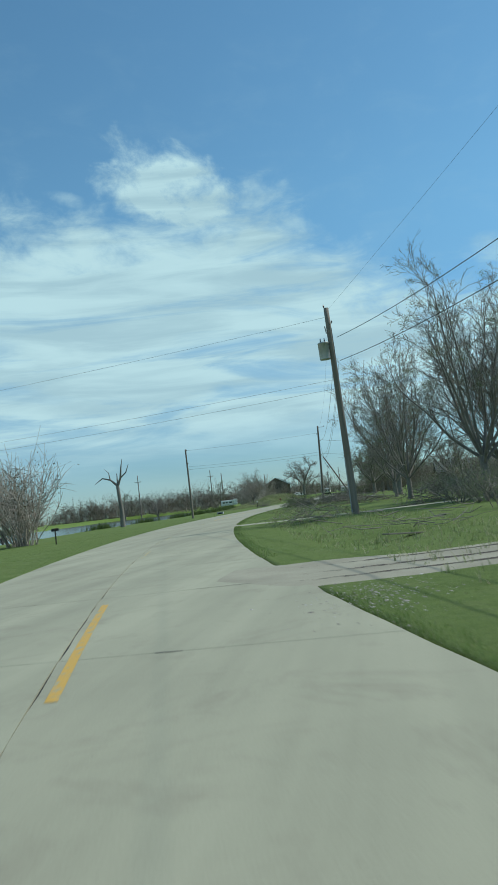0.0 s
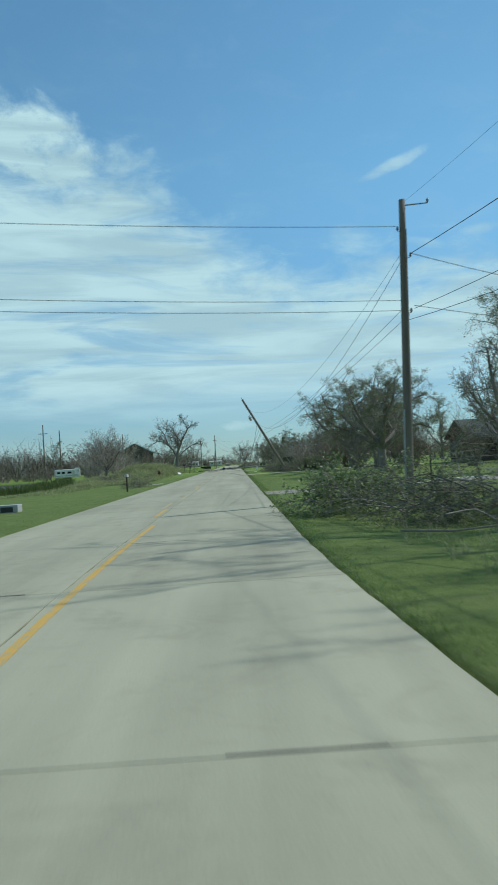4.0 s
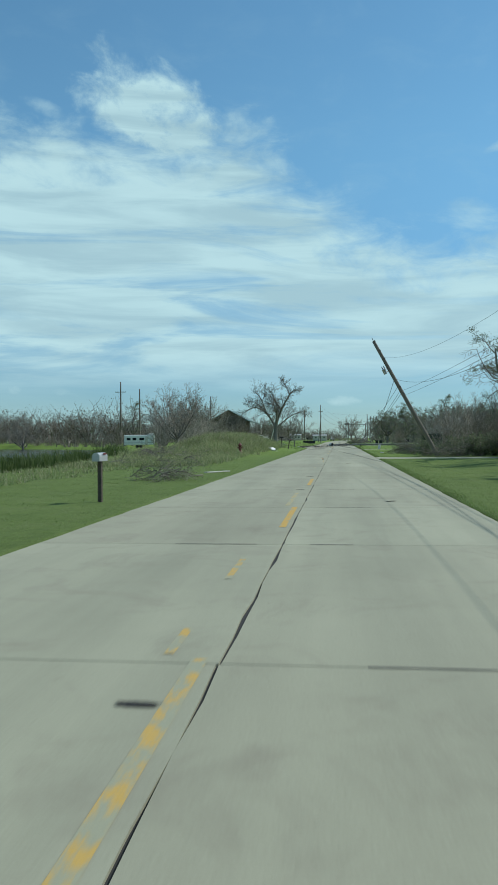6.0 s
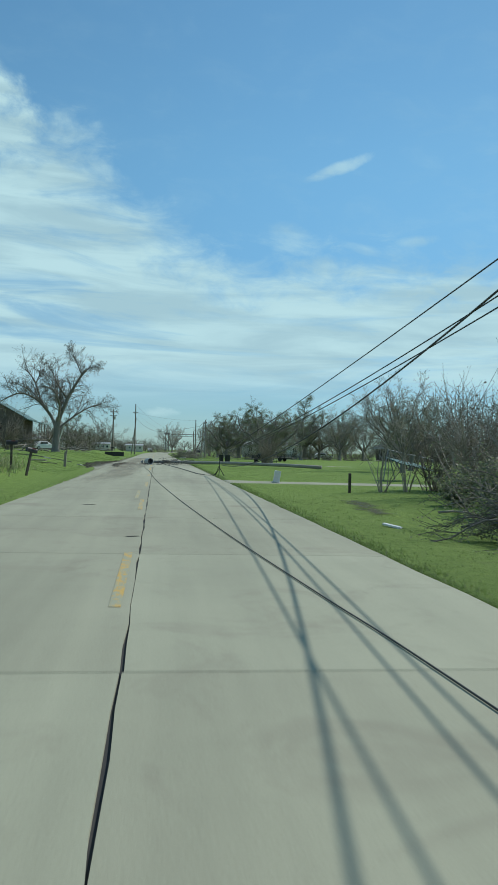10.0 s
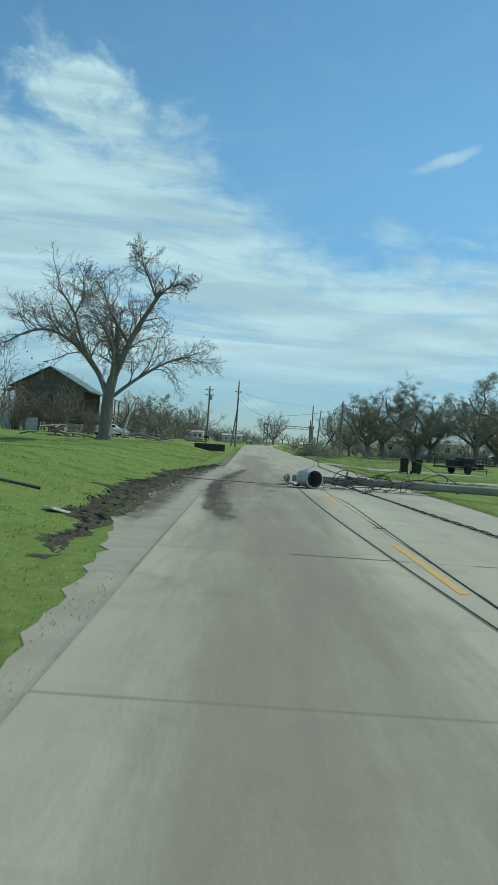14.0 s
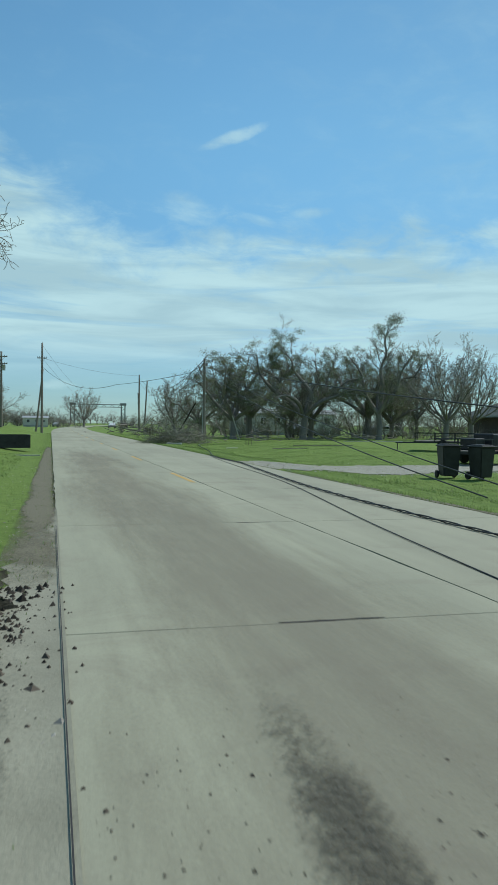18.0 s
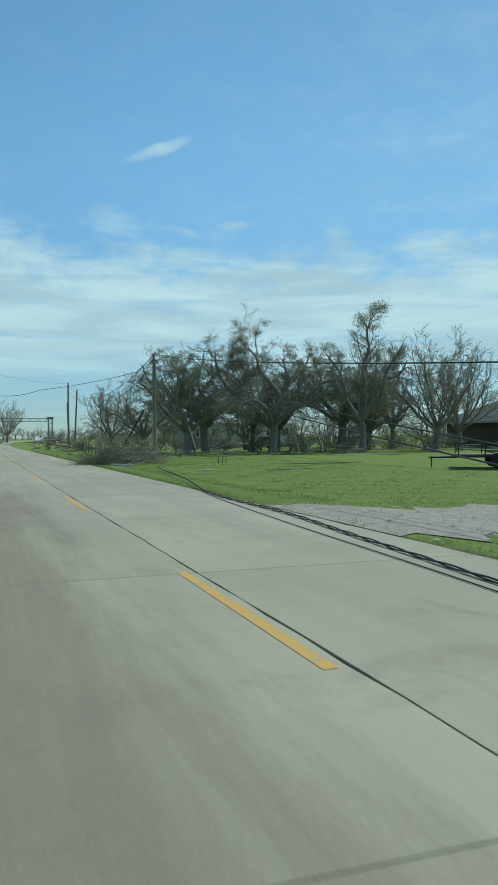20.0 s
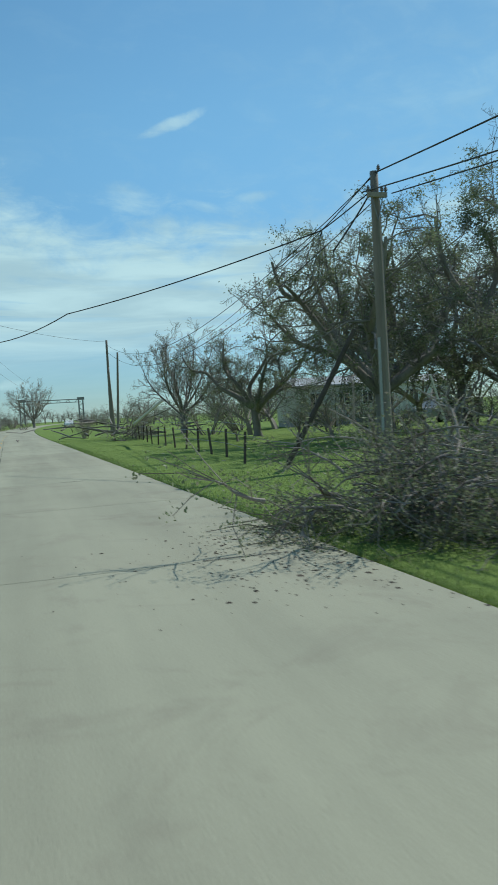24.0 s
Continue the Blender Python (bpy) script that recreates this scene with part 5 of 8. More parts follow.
# snapped stump tree by the canal
stump = thing("snapped_tree", pose(-15.7, -1.2, gz(-15.7, -1.2)), "dead tree snapped off to a few bare stubs", "tree", "trees")
part_mesh("trunk", tube_mesh("trunk", [(np.array([[0, 0, -0.2], [0.05, 0, 2], [-0.1, 0, 4.0], [-0.2, 0.1, 5.2]]), np.array([0.33, 0.26, 0.22, 0.2]))], 12, BARK), stump)
part_mesh("limb_frame", tube_mesh("limb_frame", [(np.array([[-0.2, 0.1, 5.0], [0.3, 0, 6.0], [0.5, 0, 7.2], [0.75, 0, 8.3]]), np.array([0.17, 0.13, 0.09, 0.03])), (np.array([[-0.2, 0.1, 5.1], [-1.0, 0, 5.9], [-2.0, 0, 6.2], [-3.0, 0, 5.6]]), np.array([0.16, 0.11, 0.08, 0.03])),
    (np.array([[0.3, 0, 6.0], [1.0, 0.2, 6.6], [1.4, 0.3, 7.6]]), np.array([0.1, 0.07, 0.03])), (np.array([[-1.0, 0, 5.9], [-1.2, 0.2, 6.8], [-1.7, 0.2, 7.3]]), np.array([0.08, 0.05, 0.02])), (np.array([[-0.15, 0.1, 5.2], [-0.2, 0.3, 6.6]]), np.array([0.1, 0.05]))], 7, BARK), stump)

# ---- bushes ----
br1 = shrub("bare_bush", 14.5, 88, 41, 4.6, 3.5, "brown leafless thicket of fine stems", BROWN_TWIG, LEAF_BROWN, 1600, 0.07, stems=40, twigs=16, spread=0.75)
br2 = shrub("bare_bush", 12.0, 101, 42, 4.0, 3.2, "pale bare bush with upright stems", PALE_TWIG, LEAF_DRY, 300, 0.1, stems=36, twigs=14, spread=0.6)
br3 = shrub("leafy_bush", 9.3, 97.5, 43, 1.7, 2.0, "low dark evergreen bush", TWIG, LEAF_OAK, 3000, 0.13, stems=26, twigs=12, spread=1.4)
br4 = shrub("bare_bush", -20, 128, 44, 4.6, 2.8, "tall pale bush of bare stems on the bank", PALE_TWIG, LEAF_DRY, 250, 0.1, stems=30, twigs=14, spread=0.5)
for src, spots in ((br1, ((12.9, 102.5, 310, 0.85), (15.6, 100, 75, 1.05), (11.6, 109.5, 20, 0.8), (16, 82, 90, 1.1), (18, 95, 150, 1.2), (15.5, 106, 20, 1.0), (22, 78, 10, 1.2), (14.4, 81, 240, 0.9), (20, 108, 80, 1.1), (25, 92, 33, 1.2), (11.5, 160, 60, 0.7), (17, 118, 140, 0.9), (14, 60, 100, 0.8), (17.5, 52, 12, 0.9), (21, 45, 200, 0.9), (13.2, 76, 55, 0.8))),
                   (br2, ((12.2, 97, 70, 1.0), (11.4, 104.5, 200, 0.95), (13.4, 107.5, 110, 1.0), (14, 96, 160, 1.15), (17, 102, 250, 1.1), (10.4, 88.5, 20, 0.9), (-18, 122, 60, 1.0), (-24, 126, 100, 1.1), (6.0, 268, 40, 0.5), (30, 236, 10, 0.6))),
                   (br3, ((9.4, 101.0, 200, 0.6), (10.2, 98.0, 20, 0.7), (9.8, 77.0, 90, 0.9), (11.2, 76.2, 160, 1.0), (8.0, 82.0, 230, 0.8), (12.4, 77.5, 300, 1.1), (10.5, 2, 30, 0.6), (6.2, 8.4, 200, 0.55))),
                   (br4, ((-18.6, 101, 20, 0.9), (-24, 138, 60, 0.9), (-17, 132, 140, 0.75), (-29, 150, 220, 1.05), (-22, 146, 300, 1.0), (-15, 118, 30, 0.5), (-18, 150, 90, 0.8)))):
    for x, y, a, k in spots:
        ob = again(src, x, y, a, k)


# dense evergreen hedge beside the ditch, its shade put into near-black leaves
hd = thing("hedge", pose(10.25, 95.4, gz(10.25, 95.4) - 0.1, 0, 0, 8), "dense evergreen hedge, squarely grown, leaves darkened for shade", "hedge", "bushes")
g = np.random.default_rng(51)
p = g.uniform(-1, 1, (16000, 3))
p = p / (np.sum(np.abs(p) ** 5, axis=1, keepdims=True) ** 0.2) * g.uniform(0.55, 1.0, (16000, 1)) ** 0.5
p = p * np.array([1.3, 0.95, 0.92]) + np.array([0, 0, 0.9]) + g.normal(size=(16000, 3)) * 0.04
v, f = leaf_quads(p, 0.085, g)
part_mesh("foliage", fast_mesh("foliage", v, f, 4, LEAF_HEDGE_SHADE), hd)
lines, tips = shrub_arrays(52, 1.55, 1.6, 26, 8, 3, 0.7)
part_mesh("stem_mass", tube_mesh("stem_mass", lines, 3, TWIG, False), hd)

for src, x, y, a, k, lab in ((oak_c, 7.5, 432, 50, 1.25, "bare tree beside the far end of the road"), (oak_c, -17, 345, 120, 1.0, ""), (oak_b, -22, 300, 20, 0.8, ""), (oak_c, -26, 285, 200, 0.85, ""), (oak_a, -19, 268, 40, 0.7, ""), (oak_a, 13.4, 247, 150, 0.62, "low live oak with a dense ragged crown"), (oak_c, -17.4, 104, 40, 0.70, "pale storm-stripped tree fanned out behind the bank"), (oak_b, -40, 170, 0, 0.7, ""), (oak_c, -62, 168, 0, 0.8, ""), (oak_b, -75, 172, 60, 0.8, "")):
    again(src, x, y, a, k, lab)
again(br2, -10.4, -38.5, 80, 1.55, "tall bare windswept bush beside the canal road")
again(br2, -12.2, -36.0, 200, 1.8, "tall bare windswept bush beside the canal road")
again(oak_c, 12.6, 262, 130, 0.74, "pale bare tree behind the fence")
for x, y, a, k in ((-24.8, 216, 20, 1.25), (-29, 214, 90, 1.2), (-21.4, 219, 140, 0.75)):
    again(br1, x, y, a, k)

# ---- far woods ----
def woods(name, spots, seed, twig, leaf, label, hrange=(4, 8), copies_leaf=320):
    """Joined far bushes and trees: stems and twigs of a few grown forms, turned and scaled."""
    g = np.random.default_rng(seed)
    forms = []
    for k in range(5):
        if k < 3:
            lv_lines, tips = grow(seed * 10 + k, height=6.0, trunk_h=1.3, r0=0.16, spread=0.8, levels=3, kids=(5, 5, 4), upward=0.5, wander=0.25)
            lines = [ln for lv in lv_lines for ln in lv]
        else:
            lines, tips = shrub_arrays(seed * 10 + k, 5.0, 5.0, 14, 9, 3, 1.1)
        v, f = tubes([(p[[0, len(p) // 2, -1]], r[[0, len(p) // 2, -1]] * 1.5) for p, r in lines], 3)
        lv, lf = leaf_quads(tips[g.integers(0, len(tips), copies_leaf)] + g.normal(size=(copies_leaf, 3)) * 0.25, 0.15, g)
        forms.append((v, f, lv, lf))
    V, Fq, LV, LF, b1, b2 = [], [], [], [], 0, 0
    for x, y, h in spots:
        v, f, lv, lf = forms[int(g.integers(0, 5))]
        a = g.uniform(0, 6.28)
        k = h / 6.0
        M = np.array([[math.cos(a) * k * 1.3, -math.sin(a) * k * 1.3, 0], [math.sin(a) * k * 1.3, math.cos(a) * k * 1.3, 0], [0, 0, k]])
        o = np.array([x, y, gz(x, y) - 0.1])
        V.append(v @ M.T + o)
        Fq.append(f + b1)
        b1 += len(v)
        LV.append(lv @ M.T + o)
        LF.append(lf + b2)
        b2 += len(lv)
    ob = new(name, fast_mesh(name, np.concatenate(V), np.concatenate(Fq), 4, twig))
    tagged(ob, label, "woods", kind="stuff")
    part_mesh("foliage", fast_mesh("foliage", np.concatenate(LV), np.concatenate(LF), 4, leaf), ob)["kind"] = "stuff"


gw = np.random.default_rng(77)
W1 = [(x + gw.normal() * 2, y + gw.normal() * 3, gw.uniform(3.5, 10.0)) for x in np.arange(-110, -26, 1.5) for y in (186 + 0.05 * abs(x), 194 + 0.1 * abs(x))]
W1 += [(x + gw.normal(), float(np.interp(-x, [24, 40, 60, 90, 120], [150, 154, 173, 183, 186])) + abs(gw.normal()) * 3, gw.uniform(1.2, 3.4)) for x in np.arange(-120, -36, 0.7)]
W2 = [(-14 - gw.random() * 34, y + gw.normal() * 3, gw.uniform(4.0, 7.5)) for y in np.arange(238, 420, 1.7)]
W3 = [(x + gw.normal() * 2, 252 + gw.normal() * 7, gw.uniform(3.5, 6.5)) for x in np.arange(11, 75, 2.4)]
W4 = [(16 + gw.random() * 40, y + gw.normal() * 3, gw.uniform(2.5, 4.5)) for y in np.arange(262, 430, 2.2)]
W5 = [(24 + gw.random() * 26, y, gw.uniform(3.5, 6.5)) for y in np.arange(20, 205, 2.4) if not 175 < y < 215]
W6 = [(x, 430 + gw.normal() * 25, gw.uniform(6, 10)) for x in np.arange(-190, 190, 4.5) if abs(x - 12) > 14]
W6 += [(x + gw.normal(), y, gw.uniform(2.5, 5.5)) for y in (372, 405, 450) for x in np.arange(-24, 4, 2.2)]
W6 += [(x, 730 + gw.normal() * 8, gw.uniform(7, 12)) for x in np.arange(-40, 80, 4.0)]
W7 = [(-125 + gw.normal() * 6, y, gw.uniform(6, 10)) for y in np.arange(-90, 140, 4)]
W8 = [(26 + gw.random() * 22, y, gw.uniform(3.5, 7)) for y in np.arange(-95, 22, 2.2)]
W9 = [(-40 - gw.random() * 12, y + gw.normal() * 2, gw.uniform(3, 6)) for y in np.arange(160, 240, 3)]
woods("far_thicket", W1, 1, TWIG, LEAF_DRY, "far grey-brown thicket beyond the canal", copies_leaf=520)
woods("far_thicket", W2 + W9, 2, TWIG, LEAF_DRY, "storm-stripped thicket beyond the yards")
W3 += [(x + gw.normal() * 1.2, 241 + gw.normal() * 3, gw.uniform(1.2, 2.6)) for x in np.arange(12, 48, 0.7)]
W2 += [(-6 - gw.random() * 14, y, gw.uniform(2.0, 4.2)) for y in np.arange(300, 350, 2.2)]
W3 += [(19.5 + gw.random() * 9, y, gw.uniform(1.0, 2.6)) for y in np.arange(-66, 0, 0.7)]
woods("far_thicket", W3 + W4, 3, TWIG, LEAF_OAK, "dark thicket behind the oaks", copies_leaf=520)
woods("far_thicket", W5, 4, BROWN_TWIG, LEAF_DRY, "brown thicket behind the roadside bushes", copies_leaf=380)
woods("far_thicket", W8, 6, TWIG, LEAF_OAK, "grey-green thicket behind the roadside trees", copies_leaf=450)
woods("far_woods", W6 + W7, 5, TWIG, LEAF_DRY, "distant bare tree line", copies_leaf=380)

# ---- houses ----
def gable(parent, name, x0, x1, y0, y1, eave, ridge, over, mat, thick=0.12, axis="y"):
    """Two roof slopes with the ridge along one axis."""
    bm = bmesh.new()
    if axis == "y":
        cx = (x0 + x1) / 2
        sides = [((x0 - over, y0 - over), (x0 - over, y1 + over), (cx, y1 + over), (cx, y0 - over))] + [((x1 + over, y1 + over), (x1 + over, y0 - over), (cx, y0 - over), (cx, y1 + over))]
        slope = (ridge - eave) / ((x1 - x0) / 2)
    else:
        cy = (y0 + y1) / 2
        sides = [((x1 + over, y0 - over), (x0 - over, y0 - over), (x0 - over, cy), (x1 + over, cy)), ((x0 - over, y1 + over), (x1 + over, y1 + over), (x1 + over, cy), (x0 - over, cy))]
        slope = (ridge - eave) / ((y1 - y0) / 2)
    for s in sides:
        low = eave - over * slope
        zs = (low, low, ridge, ridge)
        top = [bm.verts.new((p[0], p[1], z + thick)) for p, z in zip(s, zs)]
        bot = [bm.verts.new((p[0], p[1], z)) for p, z in zip(s, zs)]
        bm.faces.new(top)
        bm.faces.new(bot[::-1])
        for k in range(4):
            bm.faces.new((top[k], bot[k], bot[(k + 1) % 4], top[(k + 1) % 4]))
    bmesh.ops.recalc_face_normals(bm, faces=bm.faces[:])
    return part(name, bm, mat, parent)


def window(parent, x, y, z, w, h, face="y", depth=0.08, mat=None, label="white window frame"):
    """A framed window set proud of a wall that faces -y or +x."""
    rz = 0 if face == "y" else 90
    m = pose(x, y, z, 0, 0, rz)
    fr = merge(box(w + 0.16, depth, 0.08, 0, 0, h), box(w + 0.16, depth, 0.08, 0, 0, -0.08), box(0.08, depth, h, -w / 2 - 0.04, 0, 0), box(0.08, depth, h, w / 2 + 0.04, 0, 0), box(0.05, depth * 0.7, h, 0, 0, 0))
    bmesh.ops.transform(fr, matrix=m, verts=fr.verts[:])
    wob = part("window", fr, mat or WHITE, parent, label)
    pn = box(w, 0.02, h, 0, 0.0, 0)
    bmesh.ops.transform(pn, matrix=m, verts=pn.verts[:])
    part("pane", pn, GLASS, wob, "dark glass pane")


# dark raised house with a green roof
hz = gz(-28.5, 232)
house = thing("house", pose(-28.5, 232.5, hz), "dark raised wooden house with a green metal roof and porch", "house", "houses")
part("wall", box(9.0, 11.0, 4.6, 0, 0, 1.3, 0.02), BOARD_WALL, house)
bm = bmesh.new()
tri = [bm.verts.new(p) for p in ((-4.5, -5.52, 5.9), (4.5, -5.52, 5.9), (0, -5.52, 8.3), (-4.5, -5.3, 5.9), (4.5, -5.3, 5.9), (0, -5.3, 8.3))]
bm.faces.new(tri[:3])
bm.faces.new(tri[3:][::-1])
for a, b in ((0, 1), (1, 2), (2, 0)):
    bm.faces.new((tri[a], tri[a + 3], tri[b + 3], tri[b]))
part("gable_end", bm, BOARD_WALL, house)
gable(house, "roof", -4.5, 4.5, -5.5, 5.5, 5.9, 8.35, 0.7, GREEN_ROOF)
bm = bmesh.new()
bmesh.ops.create_cube(bm, size=1)
bmesh.ops.transform(bm, matrix=Matrix.Translation((6.2, 0, 5.2)) @ Euler((0, radians(14), 0)).to_matrix().to_4x4() @ Matrix.Diagonal((3.6, 12.2, 0.12, 1)), verts=bm.verts[:])
part("porch_roof", bm, GREEN_ROOF, house)
part("porch_floor", box(3.0, 11, 0.2, 6.0, 0, 1.5), DARK_WOOD, house)
for yy in (-5.3, -1.8, 1.8, 5.3):
    part("porch_post", box(0.16, 0.16, 4.9, 7.3, yy, 0), OLD_WOOD, house)
    part("pier", box(0.4, 0.4, 1.4, -4.0, yy, 0), GREY_PAINT, house)
part("porch_rail", merge(box(0.06, 10.6, 0.08, 7.3, 0, 2.6), box(0.06, 10.6, 0.06, 7.3, 0, 1.9)), OLD_WOOD, house)
for wx in (-2.6, 0.2, 2.6):
    window(house, wx, -5.54, 3.3, 0.9, 1.3, mat=DARK_WOOD, label="dark wooden window frame")
part("left_porch", merge(box(1.6, 3.0, 0.12, -5.4, -4.0, 5.2, 0, (0, -14, 0)), box(0.12, 0.12, 5.1, -6.0, -5.2, 0), box(0.12, 0.12, 5.1, -6.0, -2.8, 0)), OLD_WOOD, house)
part("lower_wall", merge(box(2.2, 0.1, 2.2, -4.6, -5.9, 0.1, 0, (4, 0, 6)), box(1.6, 0.1, 1.7, -2.0, -5.9, 0, 0, (-6, 0, -4))), CREAM, house, "pale loose wall panels")

# brick house with a hip roof
h2 = thing("house", pose(57.5, 244.0, gz(57, 244)), "low brown brick house with a dark shingle hip roof", "house", "houses")
part("wall", box(17.0, 11.0, 2.75, 0, 0, 0), BRICK, h2)
bm = bmesh.new()
lo = [bm.verts.new(p) for p in ((-9.4, -6.4, 2.6), (9.4, -6.4, 2.6), (9.4, 6.4, 2.6), (-9.4, 6.4, 2.6))]
fa = [bm.verts.new((v.co.x, v.co.y, 2.75)) for v in lo]
hi = [bm.verts.new((-4.0, 0, 5.5)), bm.verts.new((4.6, 0, 5.5))]
bm.faces.new(lo[::-1])
for k in range(4):
    bm.faces.new((lo[k], lo[(k + 1) % 4], fa[(k + 1) % 4], fa[k]))
bm.faces.new((fa[0], fa[1], hi[1], hi[0]))
bm.faces.new((fa[1], fa[2], hi[1]))
bm.faces.new((fa[2], fa[3], hi[0], hi[1]))
bm.faces.new((fa[3], fa[0], hi[0]))
part("roof", bm, GREY_ROOF, h2)
part("fascia", merge(box(18.9, 0.06, 0.22, 0, -6.43, 2.55), box(0.06, 12.8, 0.22, -9.43, 0, 2.55)), GREY_PAINT, h2)
# A black panel on the closed wall stands in for the bay's inner shade.
part("garage_opening", box(2.6, 0.1, 2.1, -6.6, -5.53, 0), BLACK_PLASTIC, h2, "black panel standing in for the shade of a garage bay")
for wx in (-2.2, 1.4, 5.0):
    window(h2, wx, -5.54, 0.95, 1.1, 1.2, mat=DARK_WOOD, label="dark window frame")
part("door", box(0.95, 0.08, 2.05, 3.2, -5.55, 0.05), DARK_WOOD, h2)
part("vent_pipe", cyl(0.06, 0.06, (2.0, -1.0, 4.9), (2.0, -1.0, 5.7), 8), GALV, h2)

# low house behind the roadside oaks
h3 = thing("house", pose(33.0, 68.0, gz(33, 68)), "low grey house with a dark shingle roof behind oaks", "house", "houses")
part("wall", box(13.0, 8.0, 2.7, 0, 0, 0), BRICK, h3)
gable(h3, "roof", -6.5, 6.5, -4.0, 4.0, 2.7, 4.4, 0.5, GREY_ROOF, 0.14, "x")
part("fascia", box(14.0, 0.05, 0.2, 0, -4.53, 2.42), GREY_PAINT, h3)
for wx in (-4.2, -1.2, 3.6):
    window(h3, wx, -4.04, 0.95, 1.1, 1.2, mat=DARK_WOOD, label="dark window frame")
part("door", box(0.95, 0.08, 2.05, 1.2, -4.05, 0.05), DARK_WOOD, h3)

# pale mobile homes at the far end
for mx, my, ml, col, lab in ((-7.0, 352, 8.0, CREAM, "white mobile home, far off beside the road"), (-15.5, 318, 6.0, CREAM, "small cream shed with a gable roof"), (-30, 300, 11, WHITE, "white mobile home among trees"), (24.0, 262, 7.0, CREAM, "cream shed behind the oaks"), (33, 268, 8.0, WHITE, "white mobile home behind the oaks")):
    mh = thing("mobile_home", pose(mx, my, gz(mx, my)), lab, "house", "houses")
    part("wall", box(ml, 4.2, 2.5, 0, 0, 0.5), col, mh)
    gable(mh, "roof", -ml / 2, ml / 2, -2.1, 2.1, 3.0, 3.6, 0.25, GREY_PAINT, 0.08, "x")
    for k in (-0.28, 0.05, 0.32):
        window(mh, ml * k, -2.13, 1.5, 0.8, 0.9)
    mh.scale = (0.72, 0.72, 0.72) if my > 310 else (1, 1, 1)
    part("skirt", box(ml * 0.99, 4.1, 0.5, 0, 0, 0), GREY_PAINT, mh)

# travel trailer by the canal
camper = thing("camper_trailer", pose(-31.5, 142, gz(-31.5, 142) + 0.0, 0, 0, 18), "white travel trailer parked by the canal", "trailer")
part("body", box(7.2, 2.4, 2.3, 0, 0, 0.65, 0.18), WHITE, camper)
part("front_cap", box(1.6, 2.38, 2.5, 3.0, 0, 0.75, 0.2), WHITE, camper)
part("stripe", merge(box(7.25, 0.02, 0.14, 0, -1.21, 1.1), box(1.0, 0.02, 0.1, 2.5, -1.22, 1.3)), GREY_PAINT, camper)
for wx, ww in ((-2.6, 0.9), (-1.2, 0.9), (0.6, 1.2)):
    part("window", box(ww, 0.03, 0.55, wx, -1.215, 1.75), GLASS, camper, "dark window")
part("front_window", box(0.03, 1.5, 0.6, 3.82, 0, 1.9), GLASS, camper, "dark window")
part("door", box(0.7, 0.03, 1.8, 1.75, -1.215, 0.75), CREAM, camper)
for wx in (-0.45, 0.45):
    for sy in (-1.05, 1.05):
        part("wheel", cyl(0.34, 0.34, (wx, sy - 0.1, 0.34), (wx, sy + 0.1, 0.34), 16), RUBBER, camper)
part("tow_bar", merge(cyl(0.05, 0.05, (3.6, -0.5, 0.5), (5.0, 0, 0.5), 8), cyl(0.05, 0.05, (3.6, 0.5, 0.5), (5.0, 0, 0.5), 8), cyl(0.04, 0.04, (4.9, 0, 0), (4.9, 0, 0.6), 8)), STEEL, camper)

camper.scale = (0.66, 0.66, 0.72)

# lift bridge over the canal far down the road
br = thing("lift_bridge", pose(19.5, 560, 0), "distant steel lift bridge with two towers", "bridge")
for s in (-1, 1):
    for dx in (-0.9, 0.9):
        part("tower_post", box(0.55, 0.8, 10.6, s * 12.5 + dx, 0, 0), STEEL, br)
    part("tower_bracing", merge(*[box(2.6, 0.3, 0.25, s * 12.5, 0, zz, 0, (0, (-1) ** k * 38, 0)) for k, zz in enumerate((2, 4, 6, 8))]), STEEL, br)
    part("tower_cap", box(3.0, 1.6, 1.2, s * 12.5, 0, 10.2), STEEL, br)
part("top_span", merge(box(25, 0.7, 0.35, 0, 0, 10.4), box(25, 0.7, 0.25, 0, 0, 9.2), *[box(0.2, 0.3, 1.4, x, 0, 9.2, 0, (0, 35 * (-1) ** int(k), 0)) for k, x in enumerate((-10, -8, -6, -4, -2, 0, 2, 4, 6, 8, 10))]), STEEL, br)

# ---- roadside things ----
def mailbox(x, y, turn, label, post_h=1.05, tilt=0.0, mat=None):
    ob = thing("mailbox", pose(x, y, gz(x, y), 0, tilt, turn), label, "mailbox", "mailboxes")
    part("post", box(0.09, 0.09, post_h, 0, 0, -0.05, 0.005), DARK_WOOD, ob)
    bm = bmesh.new()
    seg = 8
    prof = [(-0.09, 0), (0.09, 0)] + [(0.09 * math.cos(a), 0.11 + 0.09 * math.sin(a)) for a in np.linspace(0, math.pi, seg)]
    a = [bm.verts.new((-0.25, p, q)) for p, q in prof]
    b = [bm.verts.new((0.25, p, q)) for p, q in prof]
    bm.faces.new(a[::-1])
    bm.faces.new(b)
    for k in range(len(prof)):
        bm.faces.new((a[k], a[(k + 1) % len(a)], b[(k + 1) % len(a)], b[k]))
    bmesh.ops.transform(bm, matrix=Matrix.Translation((0, 0, post_h - 0.05)), verts=bm.verts[:])
    part("box", bm, mat or GALV, ob)
    part("flag", box(0.18, 0.012, 0.04, 0.05, -0.1, post_h + 0.1), RED, ob, "small red flag")
    return ob


